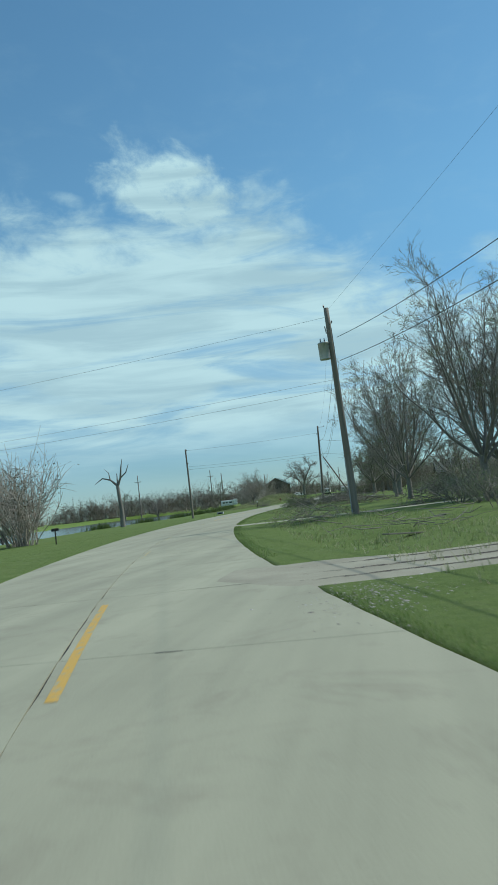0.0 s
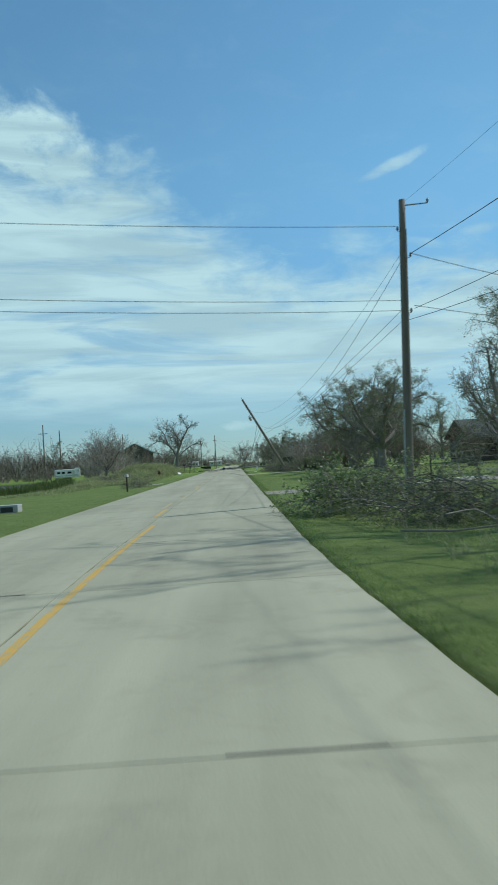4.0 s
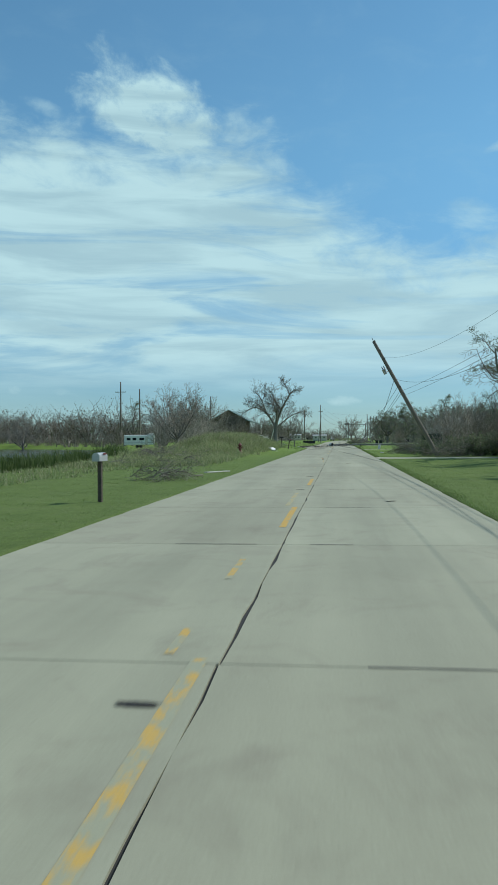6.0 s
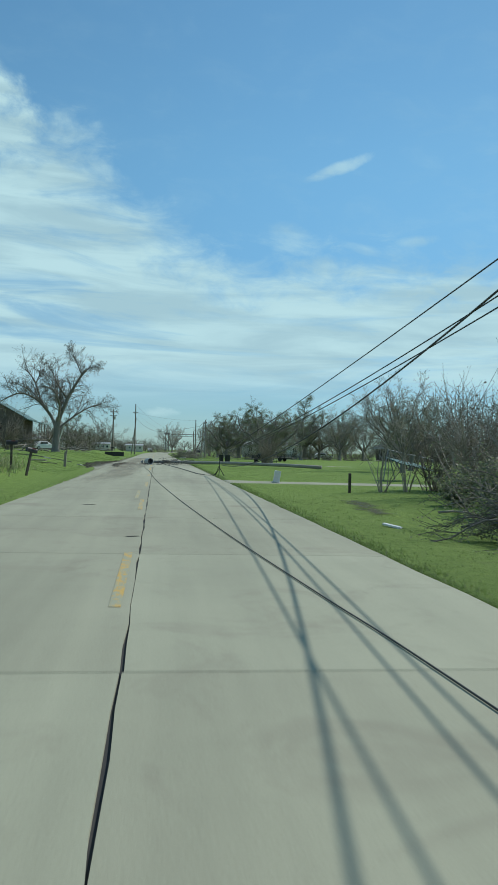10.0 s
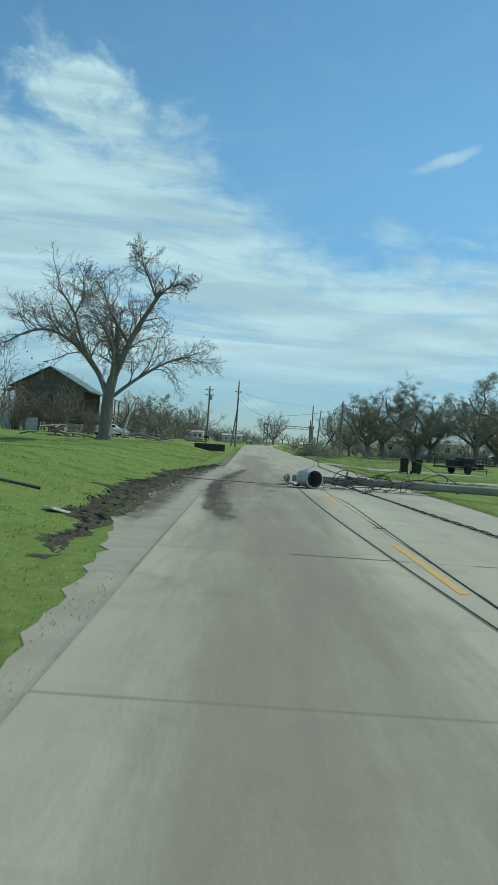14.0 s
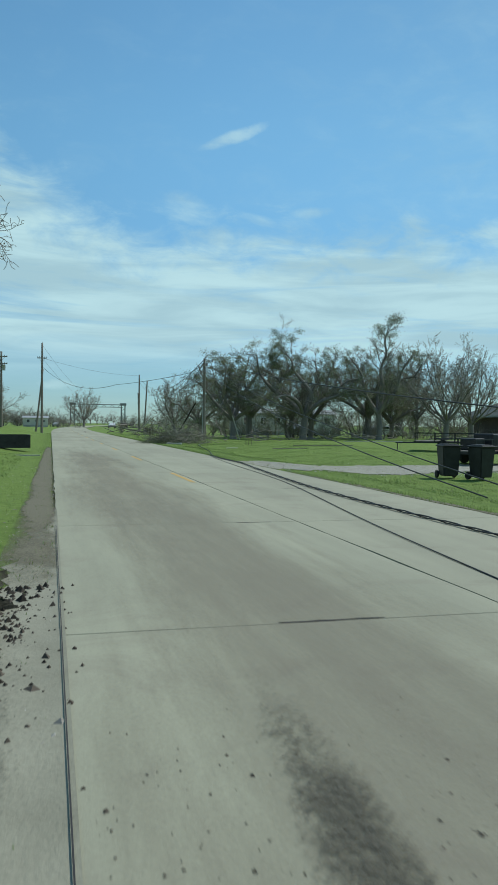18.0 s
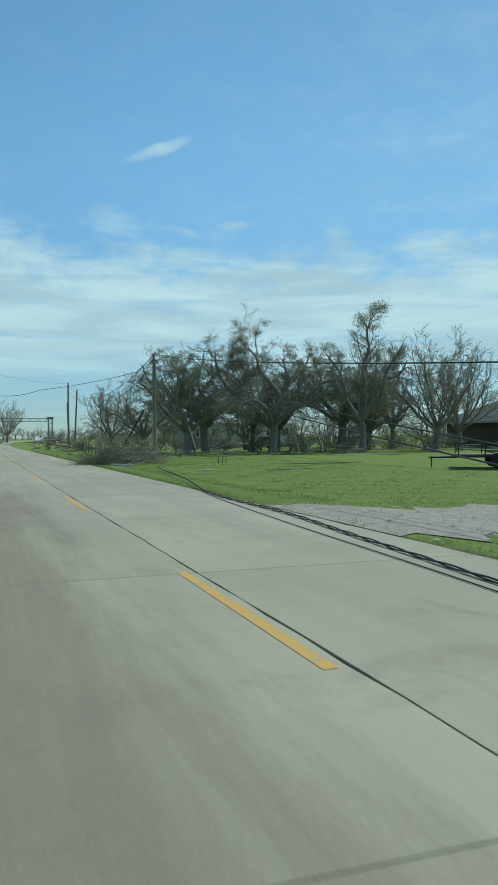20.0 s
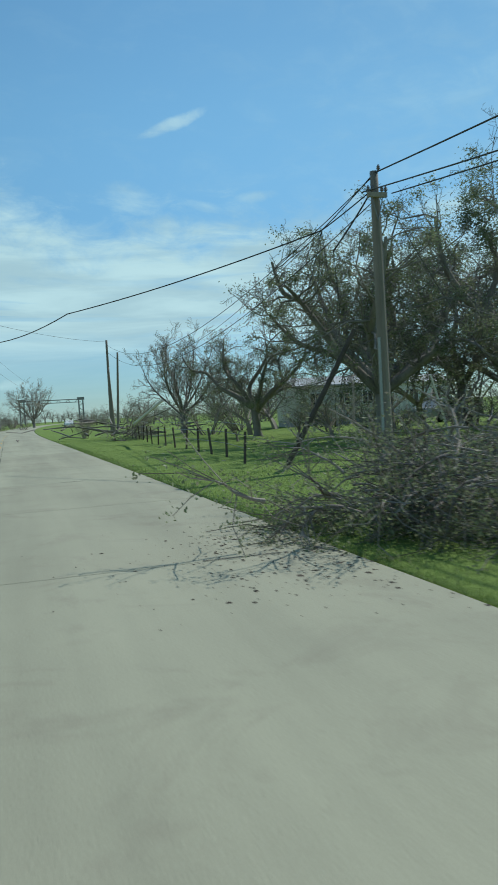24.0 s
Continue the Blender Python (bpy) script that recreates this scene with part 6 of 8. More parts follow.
mailbox(-4.75, 34.0, 85, "grey metal mailbox on a thin post", 1.0)
mailbox(-6.3, 115.0, 20, "dark mailbox on a wooden post", 1.15, 0, DARK_METAL)
mailbox(-5.4, 113.6, 40, "tilted dark mailbox post", 1.1, 12, DARK_METAL)
mailbox(-6.2, 196.5, 0, "dark mailbox on a post", 1.1, 0, DARK_METAL)

hyd = thing("fire_hydrant", pose(-6.8, 76.8, gz(-6.8, 76.8)), "faded red fire hydrant in tall grass", "hydrant")
part("barrel", lathe([(0.001, 0), (0.17, 0), (0.17, 0.06), (0.11, 0.08), (0.105, 0.55), (0.15, 0.56), (0.15, 0.62), (0.12, 0.66), (0.08, 0.74), (0.03, 0.77), (0.03, 0.83), (0.001, 0.83)], 14), RED, hyd, "", True)
for s in (-1, 1):
    part("outlet", cyl(0.055, 0.055, (s * 0.09, 0, 0.43), (s * 0.2, 0, 0.43), 10), RED, hyd)
part("front_outlet", cyl(0.07, 0.07, (0, -0.09, 0.4), (0, -0.21, 0.4), 10), RED, hyd)


def plank(x, y, ln, w, turn, label, mat, tilt=0.0, z=None, name="plank", category="debris", group="storm debris", th=0.04):
    ob = new(name, None)
    bpy.data.objects.remove(ob)
    bm = box(ln, w, th, 0, 0, 0, 0.006)
    me = bpy.data.meshes.new(name)
    bm.to_mesh(me)
    bm.free()
    me.materials.append(mat)
    ob = new(name, me)
    ob.matrix_world = pose(x, y, (gz(x, y) if z is None else z) + 0.012, 0, tilt, turn)
    return tagged(ob, label, category, group)


plank(-4.4, 49.6, 1.5, 0.2, 58, "pale broken board lying in the grass", CREAM)
plank(-4.9, 46.2, 1.4, 0.08, 60, "thin broken branch lying in the grass", OLD_WOOD)
plank(-5.9, 95.6, 1.2, 0.5, 20, "crumpled white metal sheet in the grass", WHITE, 12)
plank(-6.3, 96.6, 0.7, 0.4, 70, "small white board in the grass", WHITE, -8)
plank(-6.6, 127.6, 1.6, 0.14, 10, "loose weathered grey board", OLD_WOOD, 4)
plank(-7.2, 128.1, 1.4, 0.14, 30, "loose weathered grey board", OLD_WOOD)
plank(-6.9, 127.2, 1.1, 0.3, -12, "short tan board on other boards", OLD_WOOD, 0, gz(-6.9, 127.2) + 0.09)
plank(-7.4, 135.3, 0.5, 0.35, 10, "piece of white litter on the lawn", PAPER, 10)
plank(-5.2, 136.4, 0.35, 0.28, 50, "piece of white litter on the lawn", PAPER, 14)
plank(-9.6, 186.0, 2.2, 0.2, 15, "pale board lying on the lawn", CREAM)
plank(-4.4, 190.6, 1.0, 0.12, 5, "pale board beside the drive", CREAM)
plank(14.4, 207.6, 4.4, 0.2, 6, "long pale board lying on the lawn", OLD_WOOD)
plank(10.8, 203.5, 2.4, 0.09, 12, "thin pale pipe lying on the lawn", OLD_WOOD, 0, None, "pipe")
plank(7.5, 205.1, 0.9, 0.1, 25, "pale board lying on the lawn", CREAM)
ps = thing("broken_slab", pose(4.75, 210.9, gz(4.75, 210.9) + 0.01, 0, 2, -22), "pale broken concrete post lying in the grass", "debris", "storm debris")
part("body", box(1.05, 0.2, 0.09, 0, 0, -0.02, 0.025), CREAM, ps)
part("end_lump", box(0.22, 0.2, 0.12, 0.42, 0.02, -0.02, 0.04, (0, 0, 12)), CREAM, ps)
plank(24.6, 223, 6, 0.3, 8, "long pale board under the oaks", CREAM)
plank(4.96, 93.7, 0.38, 0.16, -30, "white board in the ditch", WHITE, 10)
plank(13.0, 21.0, 2.6, 0.4, 4, "white board lying in the grass", WHITE)
plank(17.3, -71.0, 2.2, 0.3, 40, "broken grey board in the grass", OLD_WOOD, 5)
# a broken post with loose boards
bp = thing("broken_post", pose(-5.45, 128.8, gz(-5.45, 128.8), 0, 2, 0), "broken wooden post with a split top", "post")
bm = box(0.15, 0.15, 1.0, 0, 0, -0.05, 0.008)
for v in bm.verts:
    if v.co.z > 0.9:
        v.co.z += 0.12 * (1 if v.co.x > 0 else -0.6)
part("shaft", bm, OLD_WOOD, bp)
part("splinter", box(0.05, 0.12, 0.28, 0.06, 0, 0.78, 0.01, (0, 6, 5)), OLD_WOOD, bp)
ln = [(x, y, gz(x, y) + 0.03) for x, y in ((-9.8, 137.3), (-8.6, 137.2), (-7.4, 137.9), (-6.0, 138.5))]
gut = new("rain_gutter", tube_mesh("rain_gutter", [(smooth_path(ln), np.full(37, 0.035))], 8, DARK_METAL))
tagged(gut, "long dark bent gutter lying on the lawn", "debris", "storm debris")

# dark low bin beside the drive
dk = thing("planter_box", pose(-5.8, 195.4, gz(-5.8, 195.4), 0, 0, 8), "long low dark metal trough beside the road", "trough")
part("front", box(2.7, 0.08, 0.62, 0, -0.45, 0), DARK_METAL, dk)
part("back", box(2.7, 0.08, 0.62, 0, 0.45, 0), DARK_METAL, dk)
for s in (-1, 1):
    part("end", box(0.08, 0.82, 0.62, s * 1.31, 0, 0), DARK_METAL, dk)
part("fill", box(2.54, 0.8, 0.5, 0, 0, 0), MUD, dk)


def log_heap(name, x, y, n, ln, spread, seed, label, mats, rmin=0.03, rmax=0.1, high=0.5):
    g = np.random.default_rng(seed)
    ob = thing(name, pose(x, y, gz(x, y)), label, "debris", "storm debris")
    for k in range(n):
        a = g.uniform(0, 6.28)
        p = np.array([g.normal() * spread, g.normal() * spread * 0.6, abs(g.normal()) * high * 0.5 + 0.05])
        d = np.array([math.cos(a), math.sin(a), g.uniform(-0.05, 0.25)])
        l2 = ln * g.uniform(0.4, 1.0)
        mid = p + d * l2 * 0.5 + g.normal(size=3) * 0.06
        r = g.uniform(rmin, rmax)
        part_mesh("branch", tube_mesh("branch", [(np.array([p, mid, p + d * l2]), np.array([r, r * 0.85, r * 0.5]))], 6, mats[k % len(mats)]), ob)
    return ob


log_heap("branch_pile", -10.5, 189.5, 26, 2.6, 1.6, 5, "heap of broken limbs and boards on the lawn", [BARK, OLD_WOOD, BARK])
log_heap("branch_pile", -16.5, 184.0, 18, 2.4, 1.8, 6, "heap of broken limbs under the big tree", [BARK, OLD_WOOD])
log_heap("branch_pile", 17.8, -69.0, 30, 1.8, 1.5, 7, "heap of grey broken branches in the grass", [OLD_WOOD, BARK, BARK], 0.006, 0.018)
log_heap("branch_pile", 8.0, 264, 34, 4.0, 2.6, 8, "large heap of broken poles and branches", [BARK, OLD_WOOD, BARK], 0.03, 0.09, 1.2)
log_heap("branch_pile", 9.6, -8.0, 30, 2.4, 1.8, 9, "scattered grey branches in the grass", [BARK, OLD_WOOD], 0.008, 0.02, 0.5)
log_heap("branch_pile", -12.5, 100, 16, 1.4, 0.9, 10, "heap of cut brush on the bank", [BARK, OLD_WOOD], 0.012, 0.03, 0.5)
for k, (x, y) in enumerate(((14, 226), (20, 227.5), (27, 226), (34, 227), (40, 229))):
    log_heap("branch_pile", x, y, 16, 2.6, 2.0, 20 + k, "broken limbs lying under the oaks", [BARK, OLD_WOOD, BARK], 0.02, 0.06, 0.6)


def brush(name, x, y, seed, n, ln, label, turn, leaf, leaf_count, twig, reach=1.0, lift=0.3, size=0.055):
    """A felled treetop: long branching limbs lying over one another."""
    g = np.random.default_rng(seed)
    ob = thing(name, pose(x, y, gz(x, y), 0, 0, turn), label, "fallen branch", "storm debris")
    big, small, tips = [], [], []
    for k in range(n):
        p = np.array([g.normal() * 0.7, g.normal() * 0.8, 0.15 + abs(g.normal()) * 0.3])
        a = g.normal() * 0.7 + (math.pi if g.random() < 0.35 else 0)
        d = np.array([math.cos(a) * reach, math.sin(a), g.uniform(0.0, lift)])
        d /= np.linalg.norm(d)
        pts = [p]
        l2 = ln * g.uniform(0.5, 1.0)
        for i in range(6):
            d = d + g.normal(size=3) * 0.16 - np.array([0, 0, 0.05 * i])
            d /= np.linalg.norm(d)
            q = pts[-1] + d * l2 / 6
            q[2] = max(q[2], 0.03)
            pts.append(q)
        pts = np.array(pts)
        big.append((pts, np.linspace(g.uniform(0.012, 0.03), 0.006, 7)))
        for t in range(11):
            i = int(g.integers(1, 6))
            q = pts[i] + (pts[i + 1] - pts[i]) * g.random()
            e = d + g.normal(size=3) * 0.7 + np.array([0, 0, 0.25])
            e /= np.linalg.norm(e)
            m1 = q + e * 0.35
            m2 = m1 + (e + g.normal(size=3) * 0.3) * 0.35
            m1[2], m2[2] = max(m1[2], 0.02), max(m2[2], 0.02)
            small.append((np.array([q, m1, m2]), np.array([0.009, 0.006, 0.004])))
            tips += [m1, m2, (m1 + m2) / 2]
    part_mesh("limb_frame", tube_mesh("limb_frame", big, 5, twig), ob)["kind"] = "stuff"
    part_mesh("twig_mass", tube_mesh("twig_mass", small, 3, twig, False), ob)["kind"] = "stuff"
    tips = np.array(tips)
    pick = tips[g.integers(0, len(tips), leaf_count)] + g.normal(size=(leaf_count, 3)) * 0.06
    pick[:, 2] = np.maximum(pick[:, 2], 0.02)
    v, f = leaf_quads(pick, size, g)
    part_mesh("foliage", fast_mesh("foliage", v, f, 4, leaf), ob)
    return ob


brush("fallen_treetop", 5.0, 213.7, 61, 60, 1.05, "felled leafy treetop lying at the road edge", 200, LEAF_OAK, 15000, TWIG, size=0.042)
brush("fallen_treetop", 6.6, 215.4, 62, 40, 1.4, "felled leafy treetop on the verge", 160, LEAF_OAK, 6500, TWIG, 1.0, 0.6, 0.042)
brush("fallen_treetop", 5.9, 214.4, 63, 24, 2.3, "pale bare broken limbs on the felled top", 20, LEAF_DRY, 150, PALE_TWIG, 1.0, 0.9)
# pale broken limbs rising out of the felled top
gl = np.random.default_rng(611)
for k, (x, y, a, ln, up) in enumerate(((5.6, 214.3, 172, 2.0, 0.55), (5.2, 214.0, 150, 1.6, 0.8), (6.0, 214.6, 115, 1.8, 1.0), (6.4, 214.2, 60, 1.7, 0.9), (4.9, 213.6, 195, 1.3, 0.35), (6.8, 215.0, 30, 1.8, 0.7), (5.8, 213.9, 100, 1.3, 1.3))):
    lm = thing("broken_limb", pose(x, y, gz(x, y) + 0.25, 0, 0, a), "pale bare broken limb sticking out of felled brush", "branch", "storm debris")
    pts = [np.zeros(3)]
    d = np.array([1.0, 0.0, up])
    for i in range(6):
        d = d / np.linalg.norm(d) + gl.normal(size=3) * 0.22 - np.array([0, 0, 0.05 * i])
        pts.append(pts[-1] + d / np.linalg.norm(d) * ln / 6)
    pts = np.array(pts)
    part_mesh("stem", tube_mesh("stem", [(pts, np.linspace(0.034, 0.008, 7))], 7, PALE_TWIG), lm)
    for i in range(5):
        p0 = pts[1 + i]
        e = pts[min(6, i + 2)] - p0 + gl.normal(size=3) * 0.3
        e = e / np.linalg.norm(e) * gl.uniform(0.25, 0.6)
        part_mesh("side_branch", tube_mesh("side_branch", [(np.array([p0, p0 + e * 0.5 + gl.normal(size=3) * 0.04, p0 + e]), np.array([0.013, 0.010, 0.005]))], 5, PALE_TWIG), lm)
fresh = brush("fallen_treetop", 5.35, 4.0, 164, 34, 0.85, "felled treetop still in fresh green leaf", 120, LEAF_FRESH, 3600, TWIG, 1.0, 1.4, 0.10)
brush("fallen_treetop", 7.3, 1.0, 64, 46, 2.5, "felled leafy treetop beside the pole", 200, LEAF_OAK, 9000, TWIG, 1.0, 0.75)
brush("fallen_treetop", 11.0, 1.2, 65, 50, 3.4, "heap of felled branches on the verge", 100, LEAF_OAK, 4500, TWIG)
brush("fallen_treetop", 11.4, -6.5, 66, 40, 3.4, "heap of felled branches on the verge", 30, LEAF_DRY, 2500, TWIG)
brush("fallen_treetop", 12.6, -51.8, 67, 22, 2.6, "pale broken branches with dry leaves in the grass", 190, LEAF_DRY, 900, PALE_TWIG)
brush("fallen_treetop", 8.8, 76.0, 68, 46, 2.2, "felled leafy branches round the leaning pole", 10, LEAF_OAK, 4500, TWIG)
brush("fallen_treetop", 8.0, 92.0, 69, 80, 2.2, "heap of felled bare branches on the verge", 150, LEAF_OAK, 6000, TWIG, 1.0, 0.6)
brush("fallen_treetop", 8.2, 256.0, 70, 40, 3.0, "heap of felled branches by the fence", 60, LEAF_DRY, 2000, TWIG, 1.0, 0.8)
brush("fallen_treetop", 19.0, -45.0, 71, 30, 3.0, "heap of felled branches under the trees", 60, LEAF_DRY, 1500, TWIG)
brush("fallen_treetop", 15.0, -22.0, 72, 36, 3.4, "heap of felled branches under the trees", 160, LEAF_DRY, 1500, TWIG)

brush("cut_brush", -5.6, 44.0, 80, 18, 0.55, "small heap of cut leafy brush in the grass", 20, LEAF_OAK, 2200, TWIG, 1.0, 0.5)
brush("cut_brush", -11.0, 66.0, 81, 20, 1.0, "small heap of cut leafy brush on the bank", 70, LEAF_DRY, 900, TWIG, 1.0, 0.5)
mailbox(-6.0, -42.9, 20, "dark mailbox on a thin post by the canal road", 0.95, 0, DARK_METAL)

# ---- bins ----
def wheelie_bin(x, y, turn, label):
    ob = thing("wheeled_bin", pose(x, y, gz(x, y) + 0.012, 0, 0, turn), label, "trash bin", "trash bins")
    bm = box(0.58, 0.62, 0.92, 0, 0, 0.08, 0.0)
    for v in bm.verts:
        if v.co.z < 0.5:
            v.co.x *= 0.8
            v.co.y *= 0.78
    bmesh.ops.bevel(bm, geom=bm.edges[:], offset=0.03, segments=2, affect="EDGES")
    part("body", bm, BLACK_PLASTIC, ob)
    part("lid", merge(box(0.64, 0.70, 0.05, 0, -0.02, 1.0, 0.02), box(0.5, 0.5, 0.04, 0, -0.02, 1.04, 0.02)), BLACK_PLASTIC, ob, "scuffed sunlit lid")
    part("handle", cyl(0.018, 0.018, (-0.24, 0.37, 0.98), (0.24, 0.37, 0.98), 8), BLACK_PLASTIC, ob)
    for s in (-1, 1):
        part("wheel", cyl(0.12, 0.12, (s * 0.25, 0.26, 0.12), (s * 0.31, 0.26, 0.12), 14), RUBBER, ob)
    return ob


wheelie_bin(9.35, 178.8, 12, "black wheeled trash bin on the verge")
wheelie_bin(8.62, 179.5, -8, "black wheeled trash bin beside another bin")
# small roadside box and stand near the fallen pole
st = thing("road_stand", pose(3.75, 122.1, 0.0, 0, 0, 20), "low dark steel stand on the road edge", "stand")
for k in range(3):
    a = k * 2.094
    part("leg", cyl(0.02, 0.02, (0.3 * math.cos(a), 0.3 * math.sin(a), -0.01), (0, 0, 0.45), 8), DARK_METAL, st)
part("post", cyl(0.025, 0.025, (0, 0, 0.4), (0, 0, 1.15), 8), DARK_METAL, st)
wb = thing("white_marker", pose(5.7, 114.0, gz(5.7, 114.0), 0, 8, 0), "white upright utility marker leaning", "marker")
part("body", box(0.28, 0.2, 0.6, 0, 0, -0.03, 0.02), WHITE, wb)
part("base", box(0.45, 0.35, 0.06, 0.03, 0, -0.01, 0.01), GREY_PAINT, wb)

# ---- utility trailers ----
def utility_trailer(x, y, turn, label, gate=True, load=False):
    ob = thing("utility_trailer", pose(x, y, gz(x, y) + 0.012, 0, 0, turn), label, "trailer", "trailers")
    part("deck", box(3.6, 1.7, 0.06, 0, 0, 0.55), OLD_WOOD, ob)
    part("frame", merge(*[box(3.7, 0.08, 0.1, 0, s * 0.85, 0.46) for s in (-1, 1)], *[box(0.08, 1.7, 0.1, x2, 0, 0.46) for x2 in (-1.8, 0, 1.8)]), DARK_METAL, ob)
    for s in (-1, 1):
        part("side_rail", merge(box(3.6, 0.05, 0.05, 0, s * 0.85, 1.05), *[box(0.05, 0.05, 0.5, x2, s * 0.85, 0.56) for x2 in (-1.75, -0.6, 0.6, 1.75)]), DARK_METAL, ob)
        part("wheel", cyl(0.33, 0.33, (0.1, s * 1.0 - 0.1, 0.33), (0.1, s * 1.0 + 0.1, 0.33), 18, True, 0.03), RUBBER, ob)
        part("mudguard", box(0.95, 0.26, 0.05, 0.1, s * 1.0, 0.72, 0.02), DARK_METAL, ob)
    part("tow_bar", merge(cyl(0.04, 0.04, (1.8, -0.6, 0.48), (3.0, 0, 0.45), 8), cyl(0.04, 0.04, (1.8, 0.6, 0.48), (3.0, 0, 0.45), 8), cyl(0.03, 0.03, (2.9, 0, 0), (2.9, 0, 0.5), 8)), DARK_METAL, ob)
    if gate:
        part("ramp_gate", merge(*[box(0.04, 0.04, 1.2, -1.85, yy, 0.6, 0, (0, -8, 0)) for yy in np.linspace(-0.8, 0.8, 6)], box(0.05, 1.7, 0.05, -2.0, 0, 1.75), box(0.05, 1.7, 0.05, -1.9, 0, 1.1)), DARK_METAL, ob)
    if load:
        part("load", merge(box(1.2, 1.0, 0.7, 0.6, 0, 0.61, 0.05), box(0.7, 0.8, 0.5, -0.6, 0.1, 0.61, 0.05)), DARK_METAL, ob, "dark machinery under tarps")
    return ob


utility_trailer(14.6, 187.6, 25, "small dark utility trailer parked on the lawn", False, True)
utility_trailer(20.2, 201.5, 150, "black utility trailer with a raised ramp gate", True, False)


# ---- parked cars far off ----
def car(x, y, turn, paint, label):
    ob = thing("car", pose(x, y, gz(x, y) + 0.012, 0, 0, turn), label, "car", "parked cars")
    prof = [(-2.15, 0.35), (-2.2, 0.62), (-2.1, 0.88), (-1.75, 0.95), (-1.2, 1.38), (-0.8, 1.45), (0.15, 1.45), (0.5, 1.36), (1.05, 0.97), (1.9, 0.86), (2.15, 0.66), (2.18, 0.4), (2.0, 0.3), (-2.0, 0.3)]
    bm = bmesh.new()
    rows = [[bm.verts.new((px, sy * (0.72 if pz > 1.2 else 0.88), pz)) for px, pz in prof] for sy in (-1, 1)]
    bm.faces.new(rows[0])
    bm.faces.new(rows[1][::-1])
    for k in range(len(prof)):
        n2 = (k + 1) % len(prof)
        bm.faces.new((rows[0][k], rows[1][k], rows[1][n2], rows[0][n2]))
    bmesh.ops.recalc_face_normals(bm, faces=bm.faces[:])
    bmesh.ops.bevel(bm, geom=bm.edges[:], offset=0.04, segments=2, affect="EDGES")
    part("body", bm, paint, ob)
    part("windscreen", box(0.03, 1.25, 0.56, 0.80, 0, 0.93, 0, (0, -52, 0)), GLASS, ob)
    part("rear_window", box(0.03, 1.2, 0.5, -1.52, 0, 0.97, 0, (0, 50, 0)), GLASS, ob)
    for s in (-1, 1):
        part("side_window", box(1.5, 0.05, 0.34, -0.3, s * 0.79, 1.0, 0, (-s * 19, 0, 0), 0.85), GLASS, ob)
        part("headlight", box(0.06, 0.36, 0.14, 2.19, s * 0.6, 0.62, 0.02), WHITE, ob)
        for wx in (-1.35, 1.35):
            wh = part("wheel", cyl(0.32, 0.32, (wx, s * 0.8 - 0.1, 0.32), (wx, s * 0.8 + 0.1, 0.32), 16, True, 0.03), RUBBER, ob)
            part("rim", cyl(0.19, 0.19, (wx, s * 0.905 - 0.01, 0.32), (wx, s * 0.905 + 0.01, 0.32), 12), GALV, wh)
    return ob


car(27.0, 250.5, 20, GREY_PAINT, "grey car parked behind the oaks")
car(36.5, 248.0, 5, WHITE, "white car parked behind the oaks")
car(-19.5, 222.0, 30, WHITE, "white car parked behind the big tree")
car(12.5, 372.0, 90, WHITE, "white car parked far down the road")
car(16.5, 380.0, 80, DARK_METAL, "dark car parked far down the road")
car(-2.0, 398.0, 95, GREY_PAINT, "grey car parked far down the road")

# ---- fence along the far verge ----
fence = thing("fence", pose(0, 0, 0), "sagging wooden post and wire fence with weeds", "fence", kind="structure")
fx = np.linspace(0, 1, 15)
fp = [(6.6 + 2.0 * t + 0.1 * math.sin(9 * t), 227 + 36 * t) for t in fx]
for k, (x, y) in enumerate(fp):
    part("post", box(0.065, 0.065, 1.0, x, y, gz(x, y) - 0.1, 0.01, (3 * math.sin(k * 2.1), 4 * math.cos(k * 1.7), 10 * k)), DARK_WOOD, fence)
for zz in (0.45, 0.8, 1.1):
    part_mesh("strand", tube_mesh("strand", [(np.array([(x, y, gz(x, y) + zz) for x, y in fp]), np.full(len(fp), 0.008))], 4, STEEL), fence)
part("rail", box(0.08, 7.0, 0.12, 7.2, 246, 1.5, 0.01, (-9, 0, 3)), CREAM, fence, "pale broken rail")
bpole = thing("broken_pole", pose(6.6, 223.7, 0.0), "dark broken beam propped against the pole", "pole")
part_mesh("shaft", tube_mesh("shaft", [(np.array([[0, 0, -0.1], [1.0, -0.1, 1.6], [1.9, -0.25, 3.2]]), np.array([0.07, 0.065, 0.06]))], 10, DARK_WOOD), bpole)
tp = thing("broken_pole", pose(-15.4, 206, gz(-15.4, 206), 0, 14, 0), "pale broken pole leaning by the big tree", "pole")
part_mesh("shaft", tube_mesh("shaft", [(np.array([[0, 0, -0.2], [0, 0, 2], [0.1, 0, 4.2]]), np.array([0.12, 0.1, 0.08]))], 10, CREAM), tp)
part_mesh("rag", tube_mesh("rag", [(np.array([[0.1, 0, 4.2], [0.5 * math.cos(k), 0.5 * math.sin(k), 4.6 + 0.2 * math.sin(3 * k)], [0.9 * math.cos(k), 0.9 * math.sin(k), 3.8]]), np.array([0.03, 0.03, 0.02])) for k in range(7)], 5, BARK), tp)
sd = thing("leaning_stick", pose(6.3, 196.0, 0.0), "thin stakes standing on the lawn", "stake")
for k in range(3):
    part("stake", cyl(0.02, 0.016, (3.4 + 0.2 * k, 14.4, -0.1), (3.42 + 0.2 * k, 14.4, 0.33), 6), DARK_WOOD, sd)
